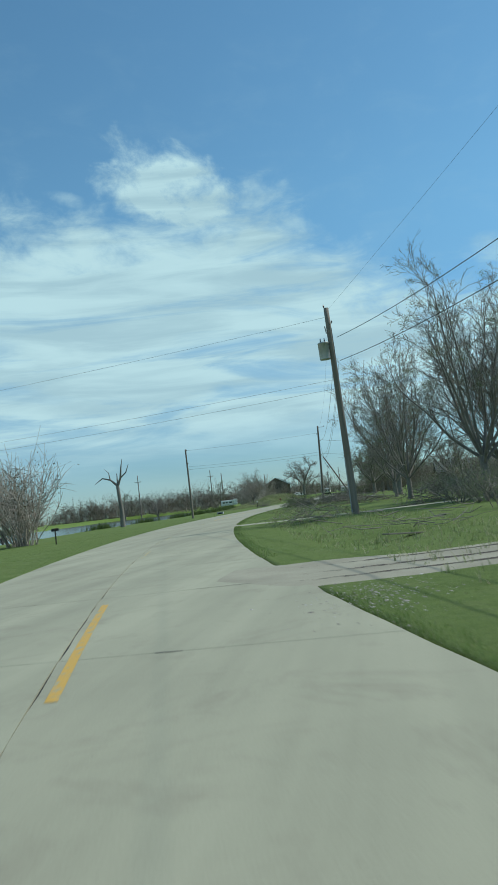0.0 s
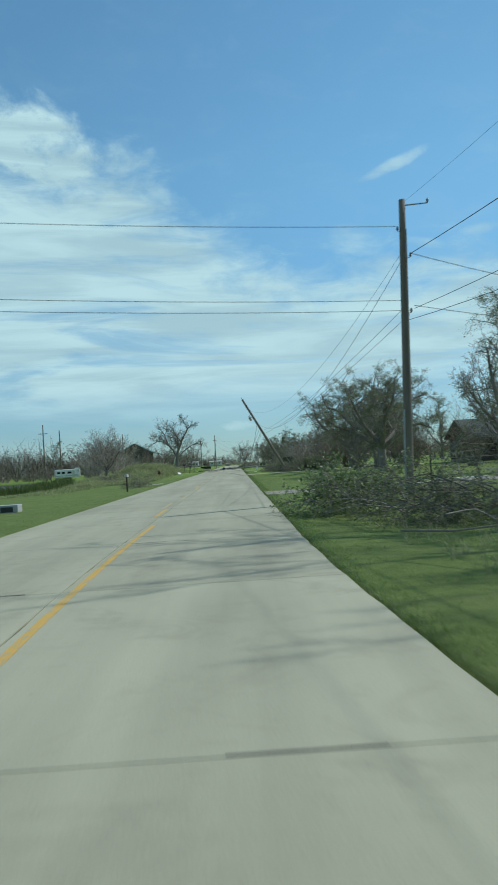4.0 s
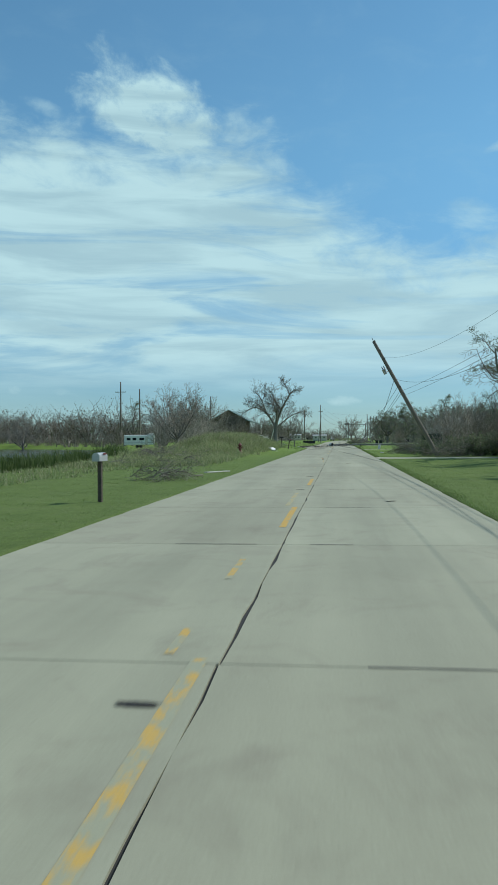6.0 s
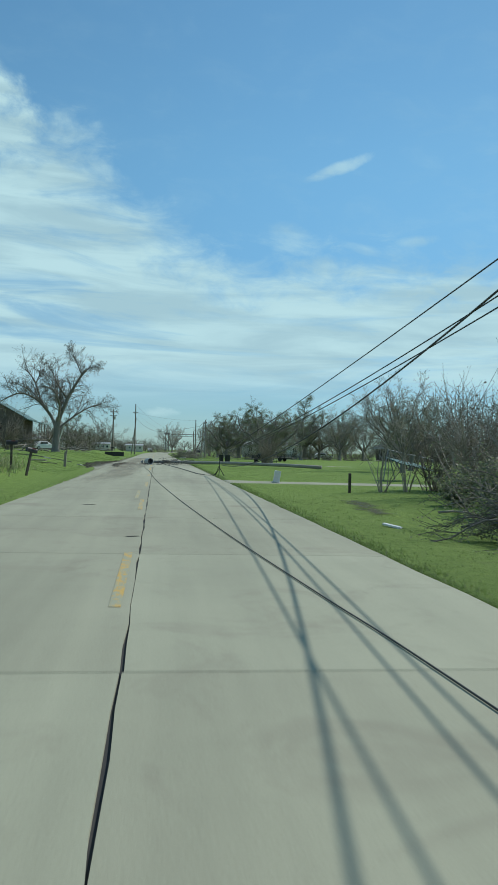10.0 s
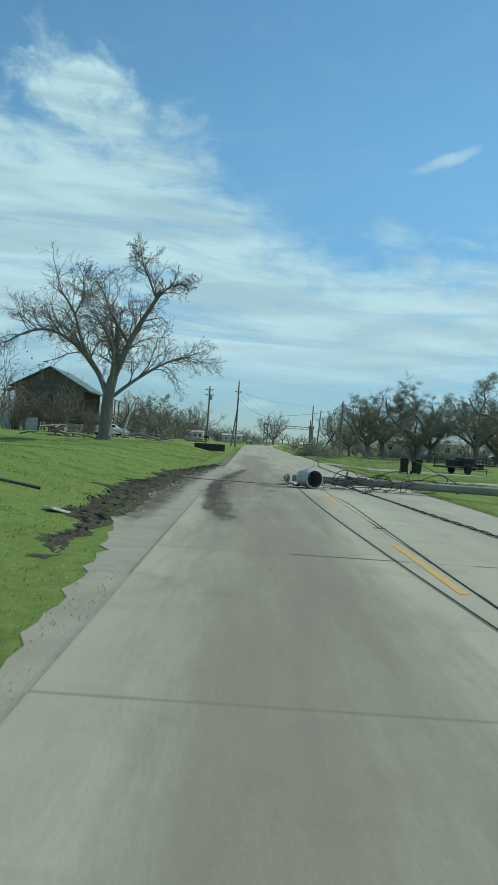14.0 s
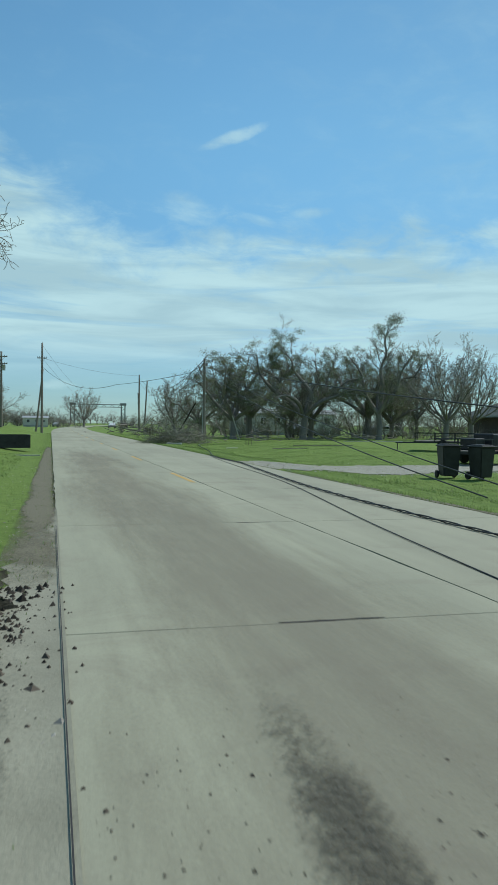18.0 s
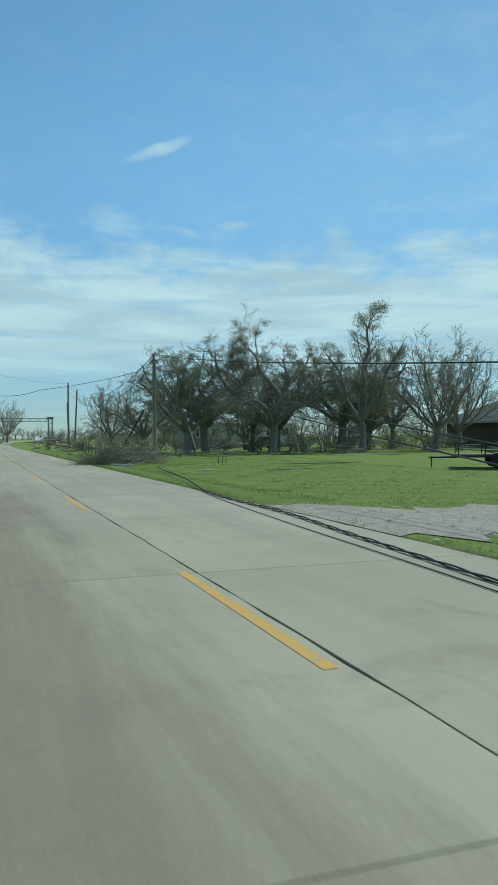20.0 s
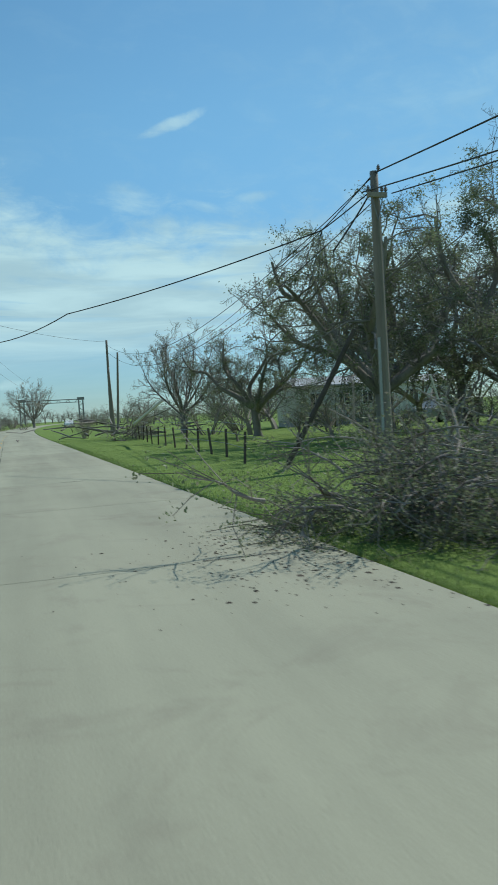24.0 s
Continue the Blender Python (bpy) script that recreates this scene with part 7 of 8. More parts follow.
dr = thing("drain_box", pose(-7.2, 16.2, gz(-7.2, 16.2)), "small grey concrete drain box", "drain")
part("body", box(0.9, 0.7, 0.42, 0, 0, -0.1, 0.03), GREY_PAINT, dr)
# The drain's hole is a black plate, its shade given as colour.
part("opening", box(0.5, 0.04, 0.2, 0, -0.36, 0.04), BLACK_PLASTIC, dr)
swing = thing("tarp_frame", pose(14.5, 121.0, gz(14.5, 121), 0, 0, 20), "collapsed white frame with a green tarp", "frame")
for a, b in (((-2, 0, 0), (-1.6, 0.2, 1.7)), ((-1.2, 0, 0), (-1.6, 0.2, 1.7)), ((-1.6, 0.2, 1.7), (1.4, 0, 1.2)), ((1.8, 0, 0), (1.4, 0, 1.2)), ((1.0, 0, 0), (1.4, 0, 1.2))):
    part("tube", cyl(0.03, 0.03, a, b, 8), STEEL, swing)
part("tarp", box(2.6, 1.4, 0.05, 0, 0.3, 0.9, 0, (14, 9, 4)), GREEN_TARP, swing)
for k, (x, y) in enumerate(((8.9, 107.8), (10.0, 108.2))):
    ms = shrub("myrtle_stump", x, y, 90 + k, 2.3, 0.8, "cut-back bush with several bare grey stems", PALE_TWIG, None, 0, stems=9, twigs=3, spread=0.3)
psm = thing("small_post", pose(7.75, 108.4, gz(7.75, 108.4)), "small dark post on the lawn", "post")
part("shaft", box(0.1, 0.1, 0.8, 0, 0, -0.05, 0.01), DARK_WOOD, psm)

yard = thing("fence", pose(0, 0, 0), "low wire fence with thin posts behind fallen brush", "fence", kind="structure")
yp = [(9.6 + 3.1 * k, 13.0 + 0.35 * k) for k in range(6)]
for k, (x, y) in enumerate(yp):
    part("post", cyl(0.035, 0.03, (x, y, gz(x, y) - 0.1), (x + 0.03 * math.sin(k * 2), y, gz(x, y) + 1.15), 8), DARK_WOOD, yard)
for zz in (0.6, 0.85, 1.1):
    part_mesh("strand", tube_mesh("strand", [(np.array([(x, y, gz(x, y) + zz) for x, y in yp]), np.full(6, 0.008))], 4, STEEL), yard)
utility_pole(-23.0, 163.0, 9.4, "plain dark wooden pole behind the bank", (0, 0), 0.14)
# litter and a bottle on the lane
bt = thing("bottle", pose(-0.32, 69.05, 0.028, 0, 90, 8), "small amber bottle lying on the road", "bottle")
part("body", lathe([(0.001, 0), (0.022, 0.0), (0.025, 0.02), (0.025, 0.11), (0.012, 0.13), (0.012, 0.16), (0.001, 0.16)], 12), plain("amber_plastic", (0.22, 0.11, 0.05), (0.34, 0.19, 0.09), 0.3, bump=0.0), bt, "", True)
part("cap", lathe([(0.001, 0.16), (0.014, 0.16), (0.014, 0.18), (0.001, 0.18)], 10), WHITE, bt, "white cap", True)
cs = thing("crumpled_sheet", pose(-6.3, 96.4, gz(-6.3, 96.4) + 0.03, 8, 10, 35), "crumpled white metal sheet on the bank", "debris", "storm debris")
bm = bmesh.new()
bmesh.ops.create_grid(bm, x_segments=9, y_segments=6, size=1)
for v in bm.verts:
    v.co = Vector((v.co.x * 0.9, v.co.y * 0.45, 0.12 + 0.10 * math.sin(v.co.x * 4.1) * math.cos(v.co.y * 3.3) + 0.06 * math.sin(v.co.y * 7 + v.co.x * 3)))
sh = bmesh.ops.solidify(bm, geom=bm.faces[:], thickness=0.012)
part("panel", bm, WHITE, cs)
part("torn_strip", box(1.5, 0.12, 0.02, 0.3, 0.6, 0.06, 0, (0, 6, 24)), WHITE, cs)

log_heap("twig_bundle", 5.45, 210.9, 34, 1.0, 0.25, 40, "bundle of pale bare twigs beside the broken post", [PALE_TWIG], 0.005, 0.012, 0.5)
sk = thing("leaning_stake", pose(13.25, 227.0, gz(13.25, 227.0)), "thin pale stake leaning under the oaks", "stake")
part("shaft", cyl(0.035, 0.03, (0, 0, -0.1), (-0.75, -0.1, 2.2), 8), CREAM, sk)

# ---- drives, gravel and mud ----
sheet_patch("driveway", "x", [(13.4, -80, -77.5), (15.2, -82.6, -76.6), (17, -82.3, -77.2), (40, -75, -70)], DRIVE, "worn brown concrete driveway with dark tracks", "driveway", 1, 0.02, 0.018)
sheet_patch("driveway", "x", [(6.9, -49, -46.4), (13, -49.6, -47.6), (30, -46.4, -44.4)], CONCRETE, "narrow pale concrete path", "driveway", 2, 0.02, 0.018)
sheet_patch("driveway", "x", [(3.42, 69.3, 75.2), (5, 69.9, 74.2), (7, 69.9, 73.8), (24, 69, 73.2)], CONCRETE, "pale concrete driveway", "driveway", 3, 0.02, 0.018)
sheet_patch("driveway", "x", [(3.42, 112.2, 117), (5, 112.9, 116), (12, 112.6, 115.8), (27, 112, 115)], CONCRETE, "pale concrete driveway", "driveway", 4, 0.02, 0.018)
sheet_patch("driveway", "x", [(3.5, 16.4, 20), (8, 16.8, 20), (16, 18, 21)], GRAVEL, "pale gravel drive", "driveway", 5, 0.2, 0.014)
sheet_patch("driveway", "x", [(3.45, 180.8, 186.4), (6.5, 181, 186.2), (16, 184, 187.5)], GRAVEL, "patchy gravel drive", "driveway", 6, 0.3, 0.014)
sheet_patch("driveway", "x", [(8.5, 166.6, 168.0), (14, 168.2, 169.4), (24, 171.2, 172.2)], CONCRETE, "thin pale concrete path", "driveway", 8, 0.03, 0.014)
sheet_patch("shoulder", "y", [(108, -3.42, -3.385), (116, -3.46, -3.385), (124, -3.54, -3.385), (130, -3.7, -3.385), (134, -4.0, -3.385), (138, -4.6, -3.385), (146, -4.75, -3.385), (152, -4.7, -3.385), (158, -4.4, -3.385), (164, -3.9, -3.385), (170, -3.6, -3.385)], SHOULDER, "bare pale dirt shoulder flush with the road", "shoulder", 9, (0.05, 0.0), 0.007, 0.3, 8)
sheet_patch("mud", "y", [(133, -4.5, -3.6), (138, -4.75, -3.6), (146, -4.8, -3.6), (152, -4.75, -3.6), (158, -4.5, -3.5), (165, -4.1, -3.45)], SMEAR_MUD, "dark soil spread over the shoulder", "mud", 19, 0.0, 0.0132, 0.4, 8)
sheet_patch("dirt", "y", [(164, -4.0, -3.41), (205, -3.75, -3.41)], SMEAR_SHOULDER, "thin dirt along the pavement edge", "shoulder", 15, 0.0, 0.013, 0.4, 4)
sheet_patch("dirt", "y", [(118, 3.41, 3.6), (180, 3.41, 3.6)], SMEAR_SHOULDER, "thin dirt along the pavement edge", "shoulder", 43, 0.04, 0.012, 0.5, 4)
sheet_patch("dirt", "y", [(104, -3.0, -2.4), (112, -3.38, -1.4), (120, -3.38, -0.5), (150, -3.38, -0.3), (205, -3.38, -0.6)], SMEAR_DIRT, "brown dust tracked over the lane", "dirt", 14, 0.0, 0.004, 1.0, 6)


def mud_berm(edges, seed, high, label):
    """A churned ridge of wet soil with ruts along it and ragged sides that sink into the turf."""
    g = np.random.default_rng(seed)
    e = np.array(edges, float)
    t = np.arange(e[0, 0], e[-1, 0], 0.07)
    m = 26
    lo = np.interp(t, e[:, 0], e[:, 1]) + np.convolve(g.normal(size=len(t)), np.ones(7) / 7, "same") * 0.42
    hi = np.interp(t, e[:, 0], e[:, 2]) + np.convolve(g.normal(size=len(t)), np.ones(7) / 7, "same") * 0.16
    f = np.linspace(0, 1, m)[None]
    X = lo[:, None] * (1 - f) + hi[:, None] * f
    Y = np.repeat(t[:, None], m, 1)
    n = g.normal(size=X.shape)
    for ax, w in ((0, 5), (1, 3)):
        n = np.apply_along_axis(lambda v: np.convolve(v, np.ones(w) / w, "same"), ax, n)
    rut = 0.35 * np.sin(f * 17 + 0.5 * np.sin(Y * 0.7))
    z = height(X, Y) + high * (0.85 + rut * 0.5 + n * 1.3 + 0.1 * g.normal(size=X.shape)) * np.minimum(1, np.minimum(f * 2.6, (1 - f) * 7)) * np.clip((Y - e[0, 0]) / 4, 0.15, 1) - 0.035 * (np.minimum(f, 1 - f) < 0.02)
    k, c = z.shape
    idx = np.arange(k * c).reshape(k, c)
    q = np.stack([idx[:-1, :-1], idx[:-1, 1:], idx[1:, 1:], idx[1:, :-1]], -1).reshape(-1, 4)
    me = fast_mesh("mud", np.stack([X, Y, z], -1).reshape(-1, 3), q, 4, MUD)
    return tagged(new("mud", me), label, "mud", kind="structure")


mud_berm([(132.5, -4.45, -4.35), (136, -4.8, -4.3), (139, -5.15, -4.25), (142, -5.2, -4.35), (146, -5.15, -4.4), (151, -5.05, -4.4), (157, -4.7, -4.1), (161, -4.2, -3.9), (164.5, -4.0, -3.85)], 10, 0.05, "dark churned mud ridge beside the road")
sheet_patch("mud", "y", [(135.5, -3.2, -1.9), (141, -3.25, -2.4), (143.5, -3.65, -2.5), (147.4, -3.7, -2.75), (152, -3.6, -2.85)], SMEAR_MUD, "dark mud tyre tracks on the lane", "mud", 12, 0.0, 0.010, 0.3, 8)
sheet_patch("mud", "y", [(138, -3.2, -2.75), (144, -3.45, -2.8), (147, -3.6, -2.85), (149.3, -3.55, -2.9)], SMEAR_MUD, "denser dark mud along a tyre track", "mud", 18, 0.0, 0.0138, 0.3, 6)
sheet_patch("mud", "y", [(149.2, -3.5, -2.75), (153, -3.25, -2.6), (156.2, -3.05, -2.4), (162, -2.5, -2.05)], SMEAR_MUD, "dark mud along a second tyre track", "mud", 20, 0.0, 0.0125, 0.3, 6)
sheet_patch("mud", "y", [(96, 5.2, 5.6), (99, 5.4, 6.8), (102, 5.9, 7.2), (105, 6.8, 7.2)], SMEAR_MUD, "bare brown dirt in the ditch", "mud", 11, 0.25, 0.03, 0.3, 8)


def clods(name, n, xs, ys, size, mat, seed, label, flat=0.5, on_road=True):
    """Loose stones or clods strewn over a stretch."""
    g = np.random.default_rng(seed)
    base = np.array([(1, 0, 0), (-1, 0, 0), (0, 1, 0), (0, -1, 0), (0, 0, 1), (0, 0, -0.4)], float)
    fc = np.array([(0, 2, 4), (2, 1, 4), (1, 3, 4), (3, 0, 4), (2, 0, 5), (1, 2, 5), (3, 1, 5), (0, 3, 5)])
    x, y = xs(g, n), ys(g, n)
    z = np.array([max(gz(a, b), -0.0 if on_road and abs(a - float(centre(b))) < HALF else -1) for a, b in zip(x, y)])
    s = size * np.exp(g.normal(size=n) * 0.5)
    V = base[None] * s[:, None, None] * g.uniform(0.6, 1.3, (n, 6, 3)) * np.array([1, 1, flat])
    a = g.uniform(0, 6.28, n)
    c, w = np.cos(a)[:, None], np.sin(a)[:, None]
    V = np.stack([V[..., 0] * c - V[..., 1] * w, V[..., 0] * w + V[..., 1] * c, V[..., 2]], -1) + np.stack([x, y, z + 0.002], -1)[:, None]
    Fc = (fc[None] + 6 * np.arange(n)[:, None, None]).reshape(-1, 3)
    return tagged(new(name, fast_mesh(name, V.reshape(-1, 3), Fc, 3, mat)), label, "gravel", kind="stuff")


MUD_ISLE = island("mud_clod", [(0.03, 0.024, 0.018), (0.07, 0.055, 0.04), (0.13, 0.105, 0.08)], 0.95)
STONE_ISLE = island("stone_chip", [(0.22, 0.20, 0.17), (0.38, 0.35, 0.30), (0.58, 0.55, 0.50)], 0.9)
clods("mud_clods", 9000, lambda g, n: -2.95 + g.normal(size=n) * 0.22, lambda g, n: 139 + 17 * g.beta(2.2, 2.0, n), 0.005, MUD_ISLE, 1, "dark mud crumbs tracked along the lane")
clods("gravel_chips", 9000, lambda g, n: g.uniform(-3.36, -1.7, n), lambda g, n: 137 + 24 * g.beta(2, 2, n), 0.0045, MUD_ISLE, 21, "brown soil grit over the lane", 0.6)


yy0 = np.random.default_rng(2).uniform(137, 164, 9000)
cx0 = np.interp(yy0, [137, 146, 152, 158, 164], [-4.85, -4.75, -4.65, -4.35, -3.8])
clods("mud_clods", 9000, lambda g, n: cx0 + g.normal(size=n) * 0.22, lambda g, n: yy0, 0.015, MUD_ISLE, 2, "churned mud clods on the verge", 0.9)
clods("gravel_chips", 2200, lambda g, n: -3.42 - 1.4 * g.random(n) ** 2, lambda g, n: g.uniform(130, 184, n), 0.008, STONE_ISLE, 3, "loose gravel on the shoulder")
clods("gravel_chips", 4500, lambda g, n: g.uniform(3.5, 13, n), lambda g, n: 183.6 + g.normal(size=n) * 1.5, 0.018, STONE_ISLE, 4, "loose pale gravel of a drive")
clods("gravel_chips", 1800, lambda g, n: g.uniform(3.7, 12, n), lambda g, n: 18.4 + g.normal(size=n) * 1.0, 0.02, STONE_ISLE, 5, "loose pale gravel of a drive")
clods("leaf_litter", 700, lambda g, n: 3.4 - abs(g.normal(size=n)) * 0.9, lambda g, n: 213.2 + g.normal(size=n) * 1.0, 0.010, MUD_ISLE, 6, "broken twigs and leaves on the road", 0.3)
clods("leaf_litter", 700, lambda g, n: 16.4 + g.normal(size=n) * 0.5, lambda g, n: -83.4 + g.normal(size=n) * 1.0, 0.012, STONE_ISLE, 7, "pale litter and chips at the road edge", 0.3)


# ---- grass ----
def blades(name, x, y, h, w, mat, seed, label, per=3, bend=0.4, sweep=(0.0, 0.0)):
    """Tufts of bent blades at the given places."""
    g = np.random.default_rng(seed)
    x, y, h = np.repeat(x, per), np.repeat(y, per), np.repeat(h, per)
    n = len(x)
    x, y = x + g.normal(size=n) * 0.05, y + g.normal(size=n) * 0.05
    h = h * g.uniform(0.6, 1.3, n)
    z = height(x, y)
    a = g.uniform(0, 6.28, n)
    dx, dy = np.cos(a), np.sin(a)
    lean = h * g.uniform(0.1, bend * 2, n)
    P = np.stack([x, y, z - 0.02], -1)
    side = np.stack([-dy, dx, 0 * a], -1) * (w * g.uniform(0.7, 1.3, n))[:, None]
    mid = P + np.stack([dx * lean * 0.35, dy * lean * 0.35, h * 0.6], -1)
    tip = P + np.stack([dx * lean + sweep[0] * h, dy * lean + sweep[1] * h, h], -1)
    V = np.stack([P - side, P + side, mid + side * 0.7, mid - side * 0.7, tip], 1).reshape(-1, 3)
    i = 5 * np.arange(n)[:, None]
    tri = np.concatenate([i + [0, 1, 2], i + [0, 2, 3], i + [3, 2, 4]], 1).reshape(-1, 3)
    return tagged(new(name, fast_mesh(name, V, tri, 3, mat)), label, "grass", kind="stuff")


gg = np.random.default_rng(5)


def verge(n, side, y0, y1, reach):
    y = gg.uniform(y0, y1, n)
    s = (HALF + 0.06 + reach * gg.random(n) ** 1.8) * wide(y)
    return centre(y) + side * s, y


def clear(x, y):
    """Keeps grass off the drives, mud and shoulder."""
    k = np.ones(len(x), bool)
    for a, b in ((-83, -75), (-49, -46), (69.6, 74.4), (112.6, 116.4)):
        k &= ~((y > a) & (y < b) & (x > 3))
    k &= ~((y > 180.6) & (y < 186.6) & (x > 3) & (gg.random(len(x)) < 0.8))
    k &= ~((y > 16.6) & (y < 20) & (x > 3) & (gg.random(len(x)) < 0.8))
    k &= ~((y > 132) & (y < 164) & (x < 0) & (x > -4.8) & (gg.random(len(x)) < 0.9))
    k &= ~((y > 136) & (y < 160) & (x < 0) & (x > -5.6) & (gg.random(len(x)) < 0.6))
    return k


for nm, side, reach, cnt in (("verge_grass", 1, 9, 75000), ("verge_grass", -1, 9, 60000)):
    x, y = verge(cnt, side, -100, 262, reach)
    k = clear(x, y)
    x, y = x[k], y[k]
    blades(nm, x, y, 0.025 + 0.03 * gg.random(len(x)), 0.005, BLADE, 3 + side, "short green grass on the verge")
for side, y0, y1 in ((-1, 118, 192), (1, 160, 224)):
    y = gg.uniform(y0, y1, 34000)
    x = centre(y) + side * (4.6 + 13 * gg.random(34000) ** 1.3)
    k = clear(x, y)
    blades("lawn_grass", x[k], y[k], 0.03 + 0.035 * gg.random(k.sum()), 0.006, BLADE, 60 + side, "bright green uneven lawn grass")
# taller edge along the pavement
x, y = verge(16000, 1, -100, 255, 0.35)
k = clear(x, y)
blades("edge_grass", x[k], y[k], 0.035 + 0.06 * gg.random(k.sum()), 0.005, BLADE, 8, "ragged grass along the pavement edge")
# overgrown bank
x, y = gg.uniform(-18, -5.6, 28000), gg.uniform(76, 124, 28000)
k = gg.random(28000) < smooth01((-x - 5.6) / 1.2) * smooth01((y - 78) / 8) * (1 - smooth01((y - 106) / 18))
blades("bank_weeds", x[k], y[k], 0.2 + 0.5 * gg.random(k.sum()) ** 1.5, 0.011, WEED, 9, "tall bent grass and weeds on the bank", 4, 0.8, (0.35, 0.0))
x, y = gg.uniform(-14, -5.6, 12000), gg.uniform(56, 84, 12000)
k = gg.random(12000) < smooth01((-x - 5.6) / 1.8)
blades("bank_weeds", x[k], y[k], 0.12 + 0.28 * gg.random(k.sum()), 0.009, WEED, 29, "rough low grass and weeds on the bank", 4, 0.6, (-0.3, 0.0))
x, y = gg.uniform(-14, -9.5, 1200), gg.uniform(36, 60, 1200)
blades("bank_weeds", x, y, 0.1 + 0.15 * gg.random(1200), 0.010, WEED, 19, "rough grass along the ditch", 4, 0.6)
y = gg.choice(np.array([4, 20, 33, 41, 46, 50, 53, 57, 63, 70, 84, 97]), 2600) + gg.normal(size=2600) * 1.5
x = shore(y) + gg.normal(size=2600) * 0.8 + 0.3
blades("reeds", x, y, 0.35 + 0.5 * gg.random(2600), 0.016, REED, 10, "green reeds along the canal bank", 5, 0.35)
y = gg.uniform(-90, -20, 2500)
x = centre(y) + 5.5 + 6 * gg.random(2500)
blades("weed_patch", x, y, 0.08 + 0.14 * gg.random(2500), 0.008, WEED, 11, "rough weeds among fallen branches", 4, 0.6)
x, y = gg.uniform(5, 13, 3000), gg.uniform(-22, 14, 3000)
blades("weed_patch", x, y, 0.08 + 0.16 * gg.random(3000), 0.008, WEED, 12, "rough weeds among fallen branches", 4, 0.6)
x, y = gg.uniform(7.6, 13, 1800), gg.uniform(80, 96, 1800)
blades("weed_patch", x, y, 0.08 + 0.14 * gg.random(1800), 0.01, BLADE, 13, "rough weeds in the ditch", 4, 0.6)

# grassy humps and low shoots on the bank
gb = np.random.default_rng(91)
for k in range(26):
    cx, cy = gb.uniform(-13, -7), gb.uniform(56, 86)
    n3 = int(gb.integers(60, 160))
    rr = gb.uniform(0.4, 1.0)
    blades("weed_clump", cx + gb.normal(size=n3) * rr, cy + gb.normal(size=n3) * rr, 0.18 + 0.25 * gb.random(n3), 0.014, WEED, 200 + k, "clump of bright green weeds on the bank", 4, 0.7, (-0.25, 0.0))

# ---- road slabs ----
road = tagged(new("road"), "pale concrete two-lane road of jointed slabs with a worn yellow centre line", "road", kind="structure")
bm = bmesh.new()
ys = np.concatenate([np.arange(-170, 0, 2.0), np.arange(0, 340, 10.0), [400, 480, 560, 700]])
cs = centre(ys)
pairs = [(bm.verts.new((c - (HALF - 0.03) * w, y, -0.018)), bm.verts.new((c + (HALF - 0.03) * w, y, -0.018))) for c, y, w in zip(cs, ys, wide(ys))]
for (a, b), (c, d) in zip(pairs, pairs[1:]):
    bm.faces.new((a, b, d, c))
part("joint_bed", bm, SEALANT, road, "dark joint sealant")


def slab_mesh(y0, y1, a, b, n):
    gs = np.random.default_rng(int(abs(y0) * 10 + (b > 0)))
    V, Fq = [], []
    yy = np.linspace(y0, y1, n + 1)
    wob = gs.normal(size=(n + 1, 2)) * 0.008
    for k, y in enumerate(yy):
        c, w = float(centre(y)), float(wide(y))
        for z in (-0.15, 0.0):
            V += [(c + a * w + (wob[k, 0] if z == 0 else 0), y, z), (c + b * w + (wob[k, 1] if z == 0 else 0), y, z)]
    for k in range(n):
        i, j = 4 * k, 4 * k + 4
        Fq += [(i + 2, i + 3, j + 3, j + 2), (i, i + 2, j + 2, j), (i + 1, j + 1, j + 3, i + 3)]
    Fq += [(0, 1, 3, 2), (4 * n, 4 * n + 2, 4 * n + 3, 4 * n + 1)]
    return mesh_from("slab", V, Fq, CONCRETE)


first = 32.4 - SLAB * 35
for k in range(0, 92):
    y0 = first + k * SLAB
    for a, b in ((-HALF, -0.011), (0.011, HALF)):
        part_mesh("slab", slab_mesh(y0 + 0.007, y0 + SLAB - 0.007, a, b, 8), road)
y_end = first + 92 * SLAB
part_mesh("slab", slab_mesh(y_end, 700, -HALF, HALF, 14), road)
for k in range(0, 30):
    top = 9.9 + 11.3 * k
    if k == 4:
        for y0, y1 in ((54.0, 54.6), (60.5, 61.2), (21.3, 22.0), (24.1, 25.6)):
            strip("lane_mark", y0, y1, -0.41, -0.34, 0.004, YELLOW_WORN, road, 2, "last scrap of a worn yellow dash")
        continue
    if k == 6:
        strip("lane_mark", 71.1, 71.8, -0.40, -0.31, 0.004, YELLOW, road, 2, "last scrap of a worn yellow dash")
        continue
    if k == 10:
        for y0, y1 in ((119.2, 120.4), (121.1, 122.6)):
            strip("lane_mark", y0, y1, -0.20, -0.09, 0.004, YELLOW_WORN, road, 2, "half-worn piece of a yellow dash")
        continue
    if k == 14:
        continue
    keep = 3.7
    top += {11: 1.6, 12: 1.2, 13: 2.5}.get(k, 0.0)
    strip("lane_mark", top - 3.7, top - 3.7 + keep, -0.20, -0.09, 0.004, YELLOW_WORN if k in (1, 5, 7, 8, 9) else YELLOW, road, 4, "worn yellow dash")
    if k % 2 == 0 and k < 10:
        strip("old_lane_mark", top + 0.4, top + 4.6, -0.37, -0.27, 0.004, YELLOW_OLD, road, 4, "faded older yellow dash")
strip("lane_mark", -26, 3.0, 0.10, 0.20, 0.004, YELLOW, road, 2, "worn solid yellow line")
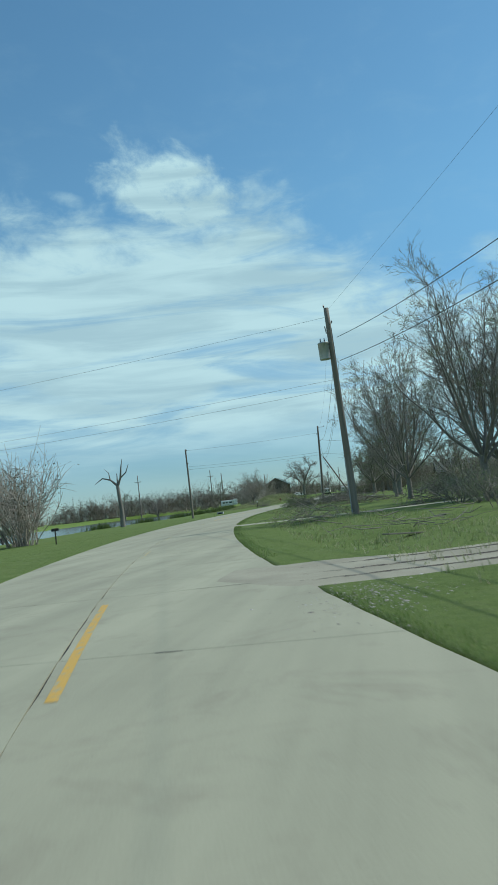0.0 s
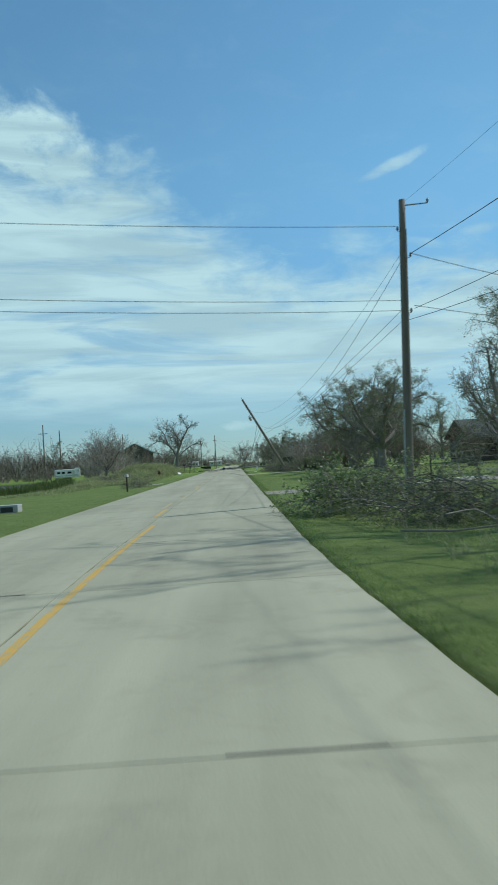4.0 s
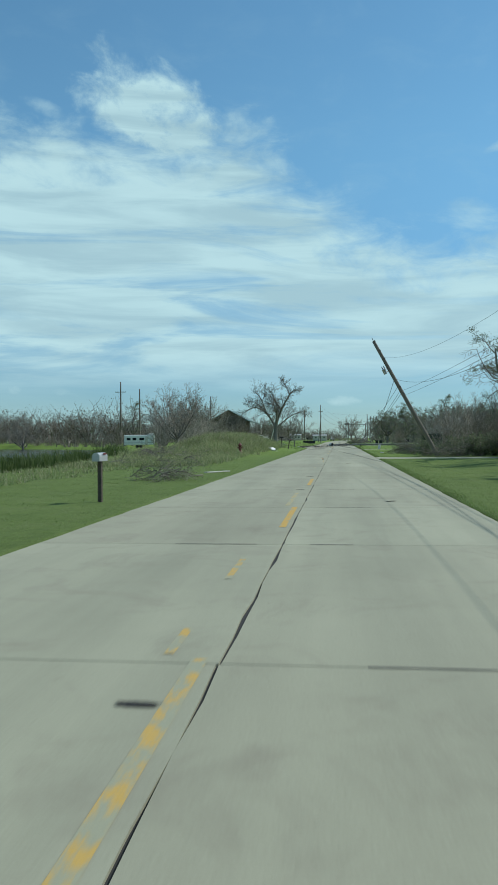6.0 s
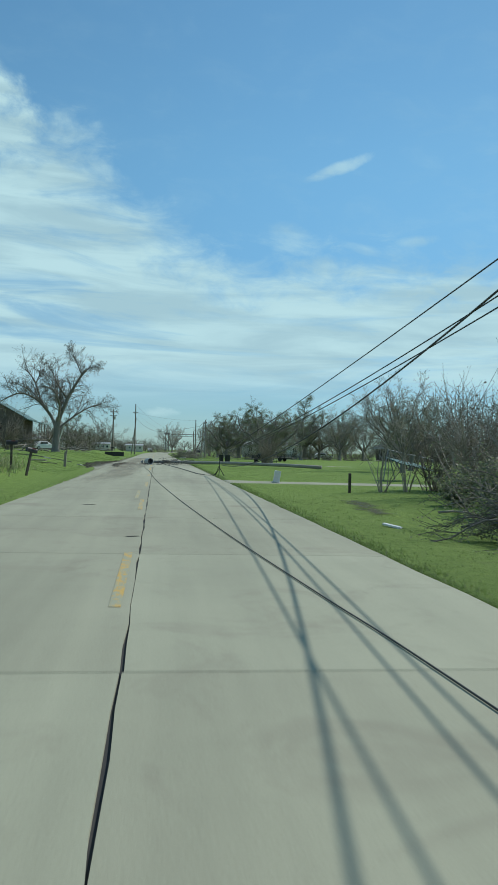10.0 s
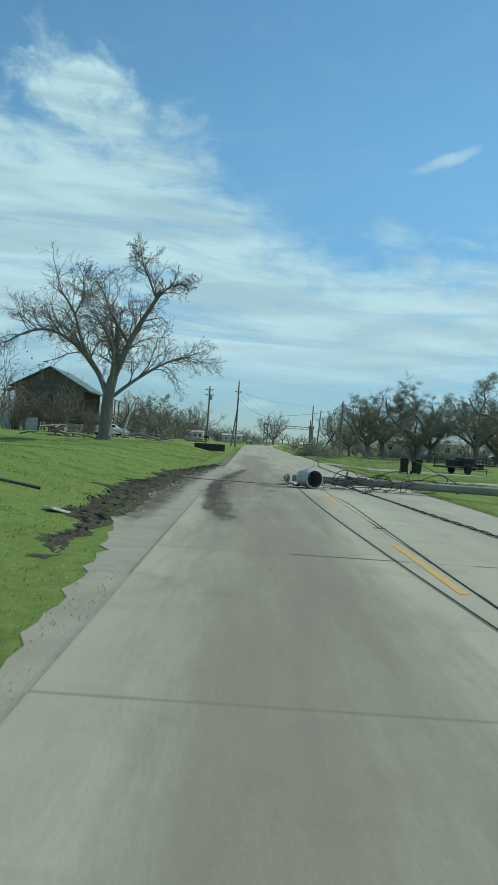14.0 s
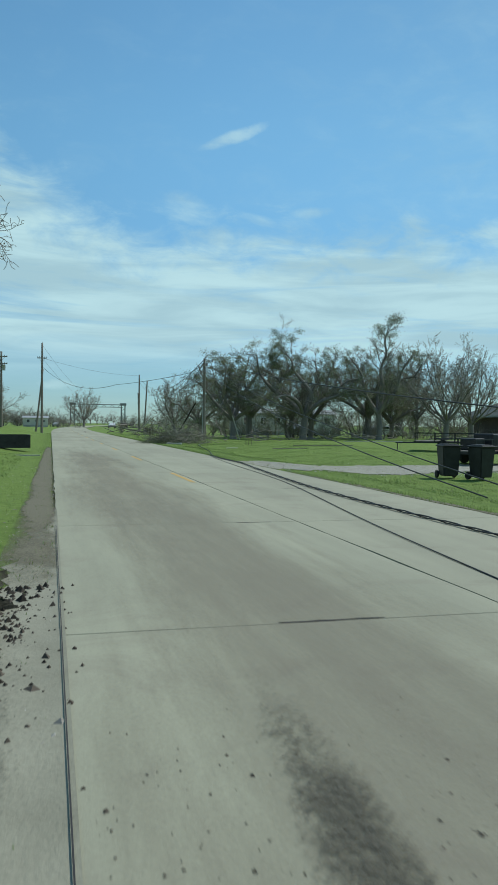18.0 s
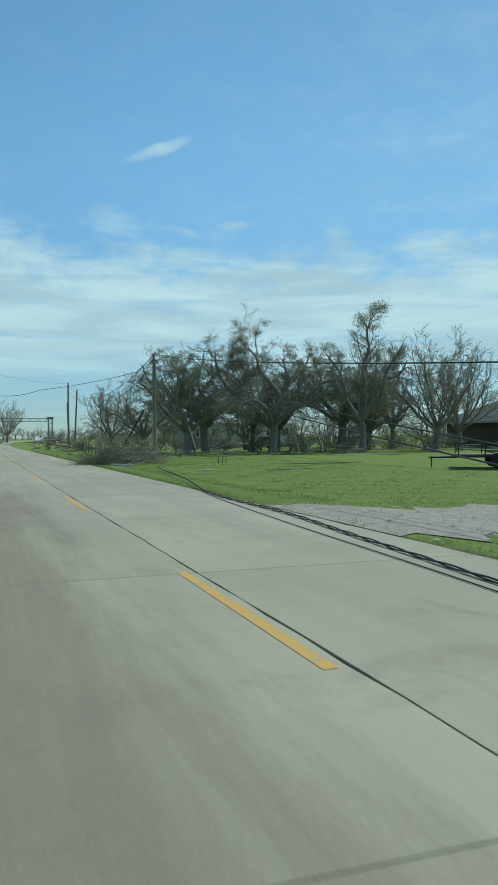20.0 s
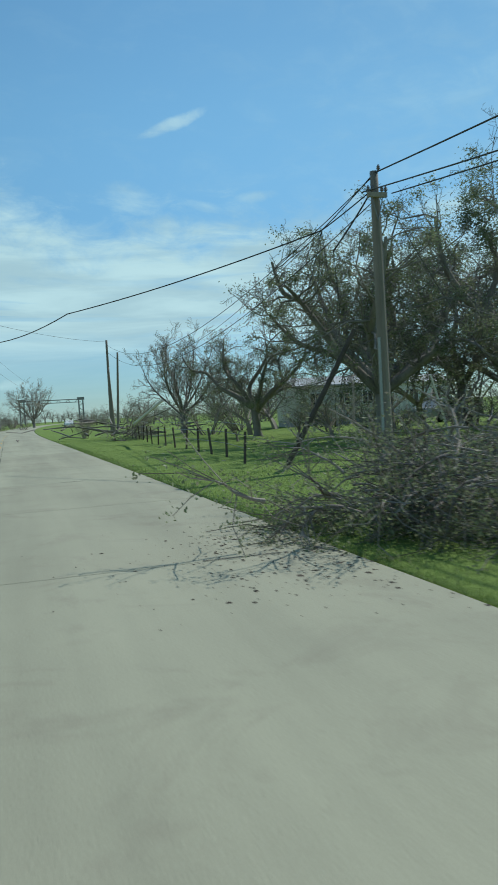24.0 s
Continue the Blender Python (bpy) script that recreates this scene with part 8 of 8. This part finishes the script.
for a, b in ((-112, -107), (-100, -94.5), (-88, -81.6)):
    strip("lane_mark", a, b, 0.10, 0.21, 0.004, YELLOW, road, 2, "worn yellow dash")
for a in (-70, -58, -46, -35):
    strip("old_lane_mark", a, a + 4, 0.12, 0.2, 0.004, YELLOW_OLD, road, 2, "faded older yellow dash")
for k, (x, y, w) in enumerate(((-0.32, 20.3, 0.5), (-0.3, 38.0, 0.45), (-0.28, 45.5, 0.45), (-0.42, 73.3, 0.5), (-0.15, 91, 0.45), (0.0, 138, 0.45), (1.3, 60, 0.5), (-1.4, 98, 0.6), (1.9, 34, 0.5))):
    part("dark_stain", box(w * (0.7 if w < 1 else 1.2), w * (0.22 if w < 1 else 0.5), 0.003, x, y, 0.003, 0, (0, 0, 5 * k)), SMEAR_TAR, road, "dark joint repair")



def blot(x, y, rx, ry, turn, seed):
    """An uneven flat patch that paints shadow on the concrete."""
    g = np.random.default_rng(seed)
    a = np.linspace(0, 2 * np.pi, 28, endpoint=False)
    r = 1 + 0.12 * np.sin(a * 2 + g.uniform(0, 6)) + 0.07 * np.sin(a * 5 + g.uniform(0, 6)) + g.normal(size=28) * 0.02
    c, w = math.cos(radians(turn)), math.sin(radians(turn))
    px, py = np.cos(a) * r * rx, np.sin(a) * r * ry
    V = [(x, y, 0.005)] + [(x + p * c - q * w, y + p * w + q * c, 0.005) for p, q in zip(px, py)]
    return part_mesh("oil_stain", mesh_from("oil_stain", V, [(0, 1 + k, 1 + (k + 1) % 28) for k in range(28)], SHADOW_BLOT), road, "dark blot of shadow painted on the concrete")


# Flat dark blots paint in the shadow by the fallen can and insulator.
blot(-1.45, 148.75, 0.5, 0.62, 10, 1)
blot(-0.45, 148.9, 0.6, 0.4, 20, 2)
blot(-1.75, 149.6, 0.2, 0.2, 0, 3)
blot(-1.62, 146.3, 0.16, 0.3, 0, 5)
gj = np.random.default_rng(55)
for k in range(14, 72):
    yj = first + k * SLAB
    for lo, hi in ((-3.3, -0.1), (0.1, 3.3)):
        for q in range(int(gj.integers(0, 2))):
            ln2 = gj.uniform(0.25, 1.5)
            x0 = gj.uniform(lo, hi - ln2)
            yc, wd = yj + gj.normal() * 0.012, gj.uniform(0.008, 0.02)
            xs = np.linspace(x0, x0 + ln2, 9)
            up, dn = wd * (0.5 + gj.random(9)), wd * (0.5 + gj.random(9))
            cc, ww = float(centre(yj)), float(wide(yj))
            V = [(cc + p * ww, yc + u, 0.004) for p, u in zip(xs, up)] + [(cc + p * ww, yc - u, 0.004) for p, u in zip(xs, dn)]
            part_mesh("joint_patch", mesh_from("joint_patch", V, [(k2 + 9, k2 + 10, k2 + 1, k2) for k2 in range(8)], TAR), road, "ragged tar over a joint")
for a, b, sd in ((-81.4, -81.1, 31), (-80.3, -80.0, 32), (-79.0, -78.75, 33)):
    sheet_patch("tyre_track", "x", [(14.6, a, b), (18, a + 0.6, b + 0.6), (30, a + 4.2, b + 4.2)], SMEAR_TRACK, "dark tyre track on the drive", "track", sd, 0.03, 0.024)
strip("edge_crack", 132, 168, -3.414, -3.407, 0.0135, SEALANT, road, 2, "dark crack along the pavement edge")
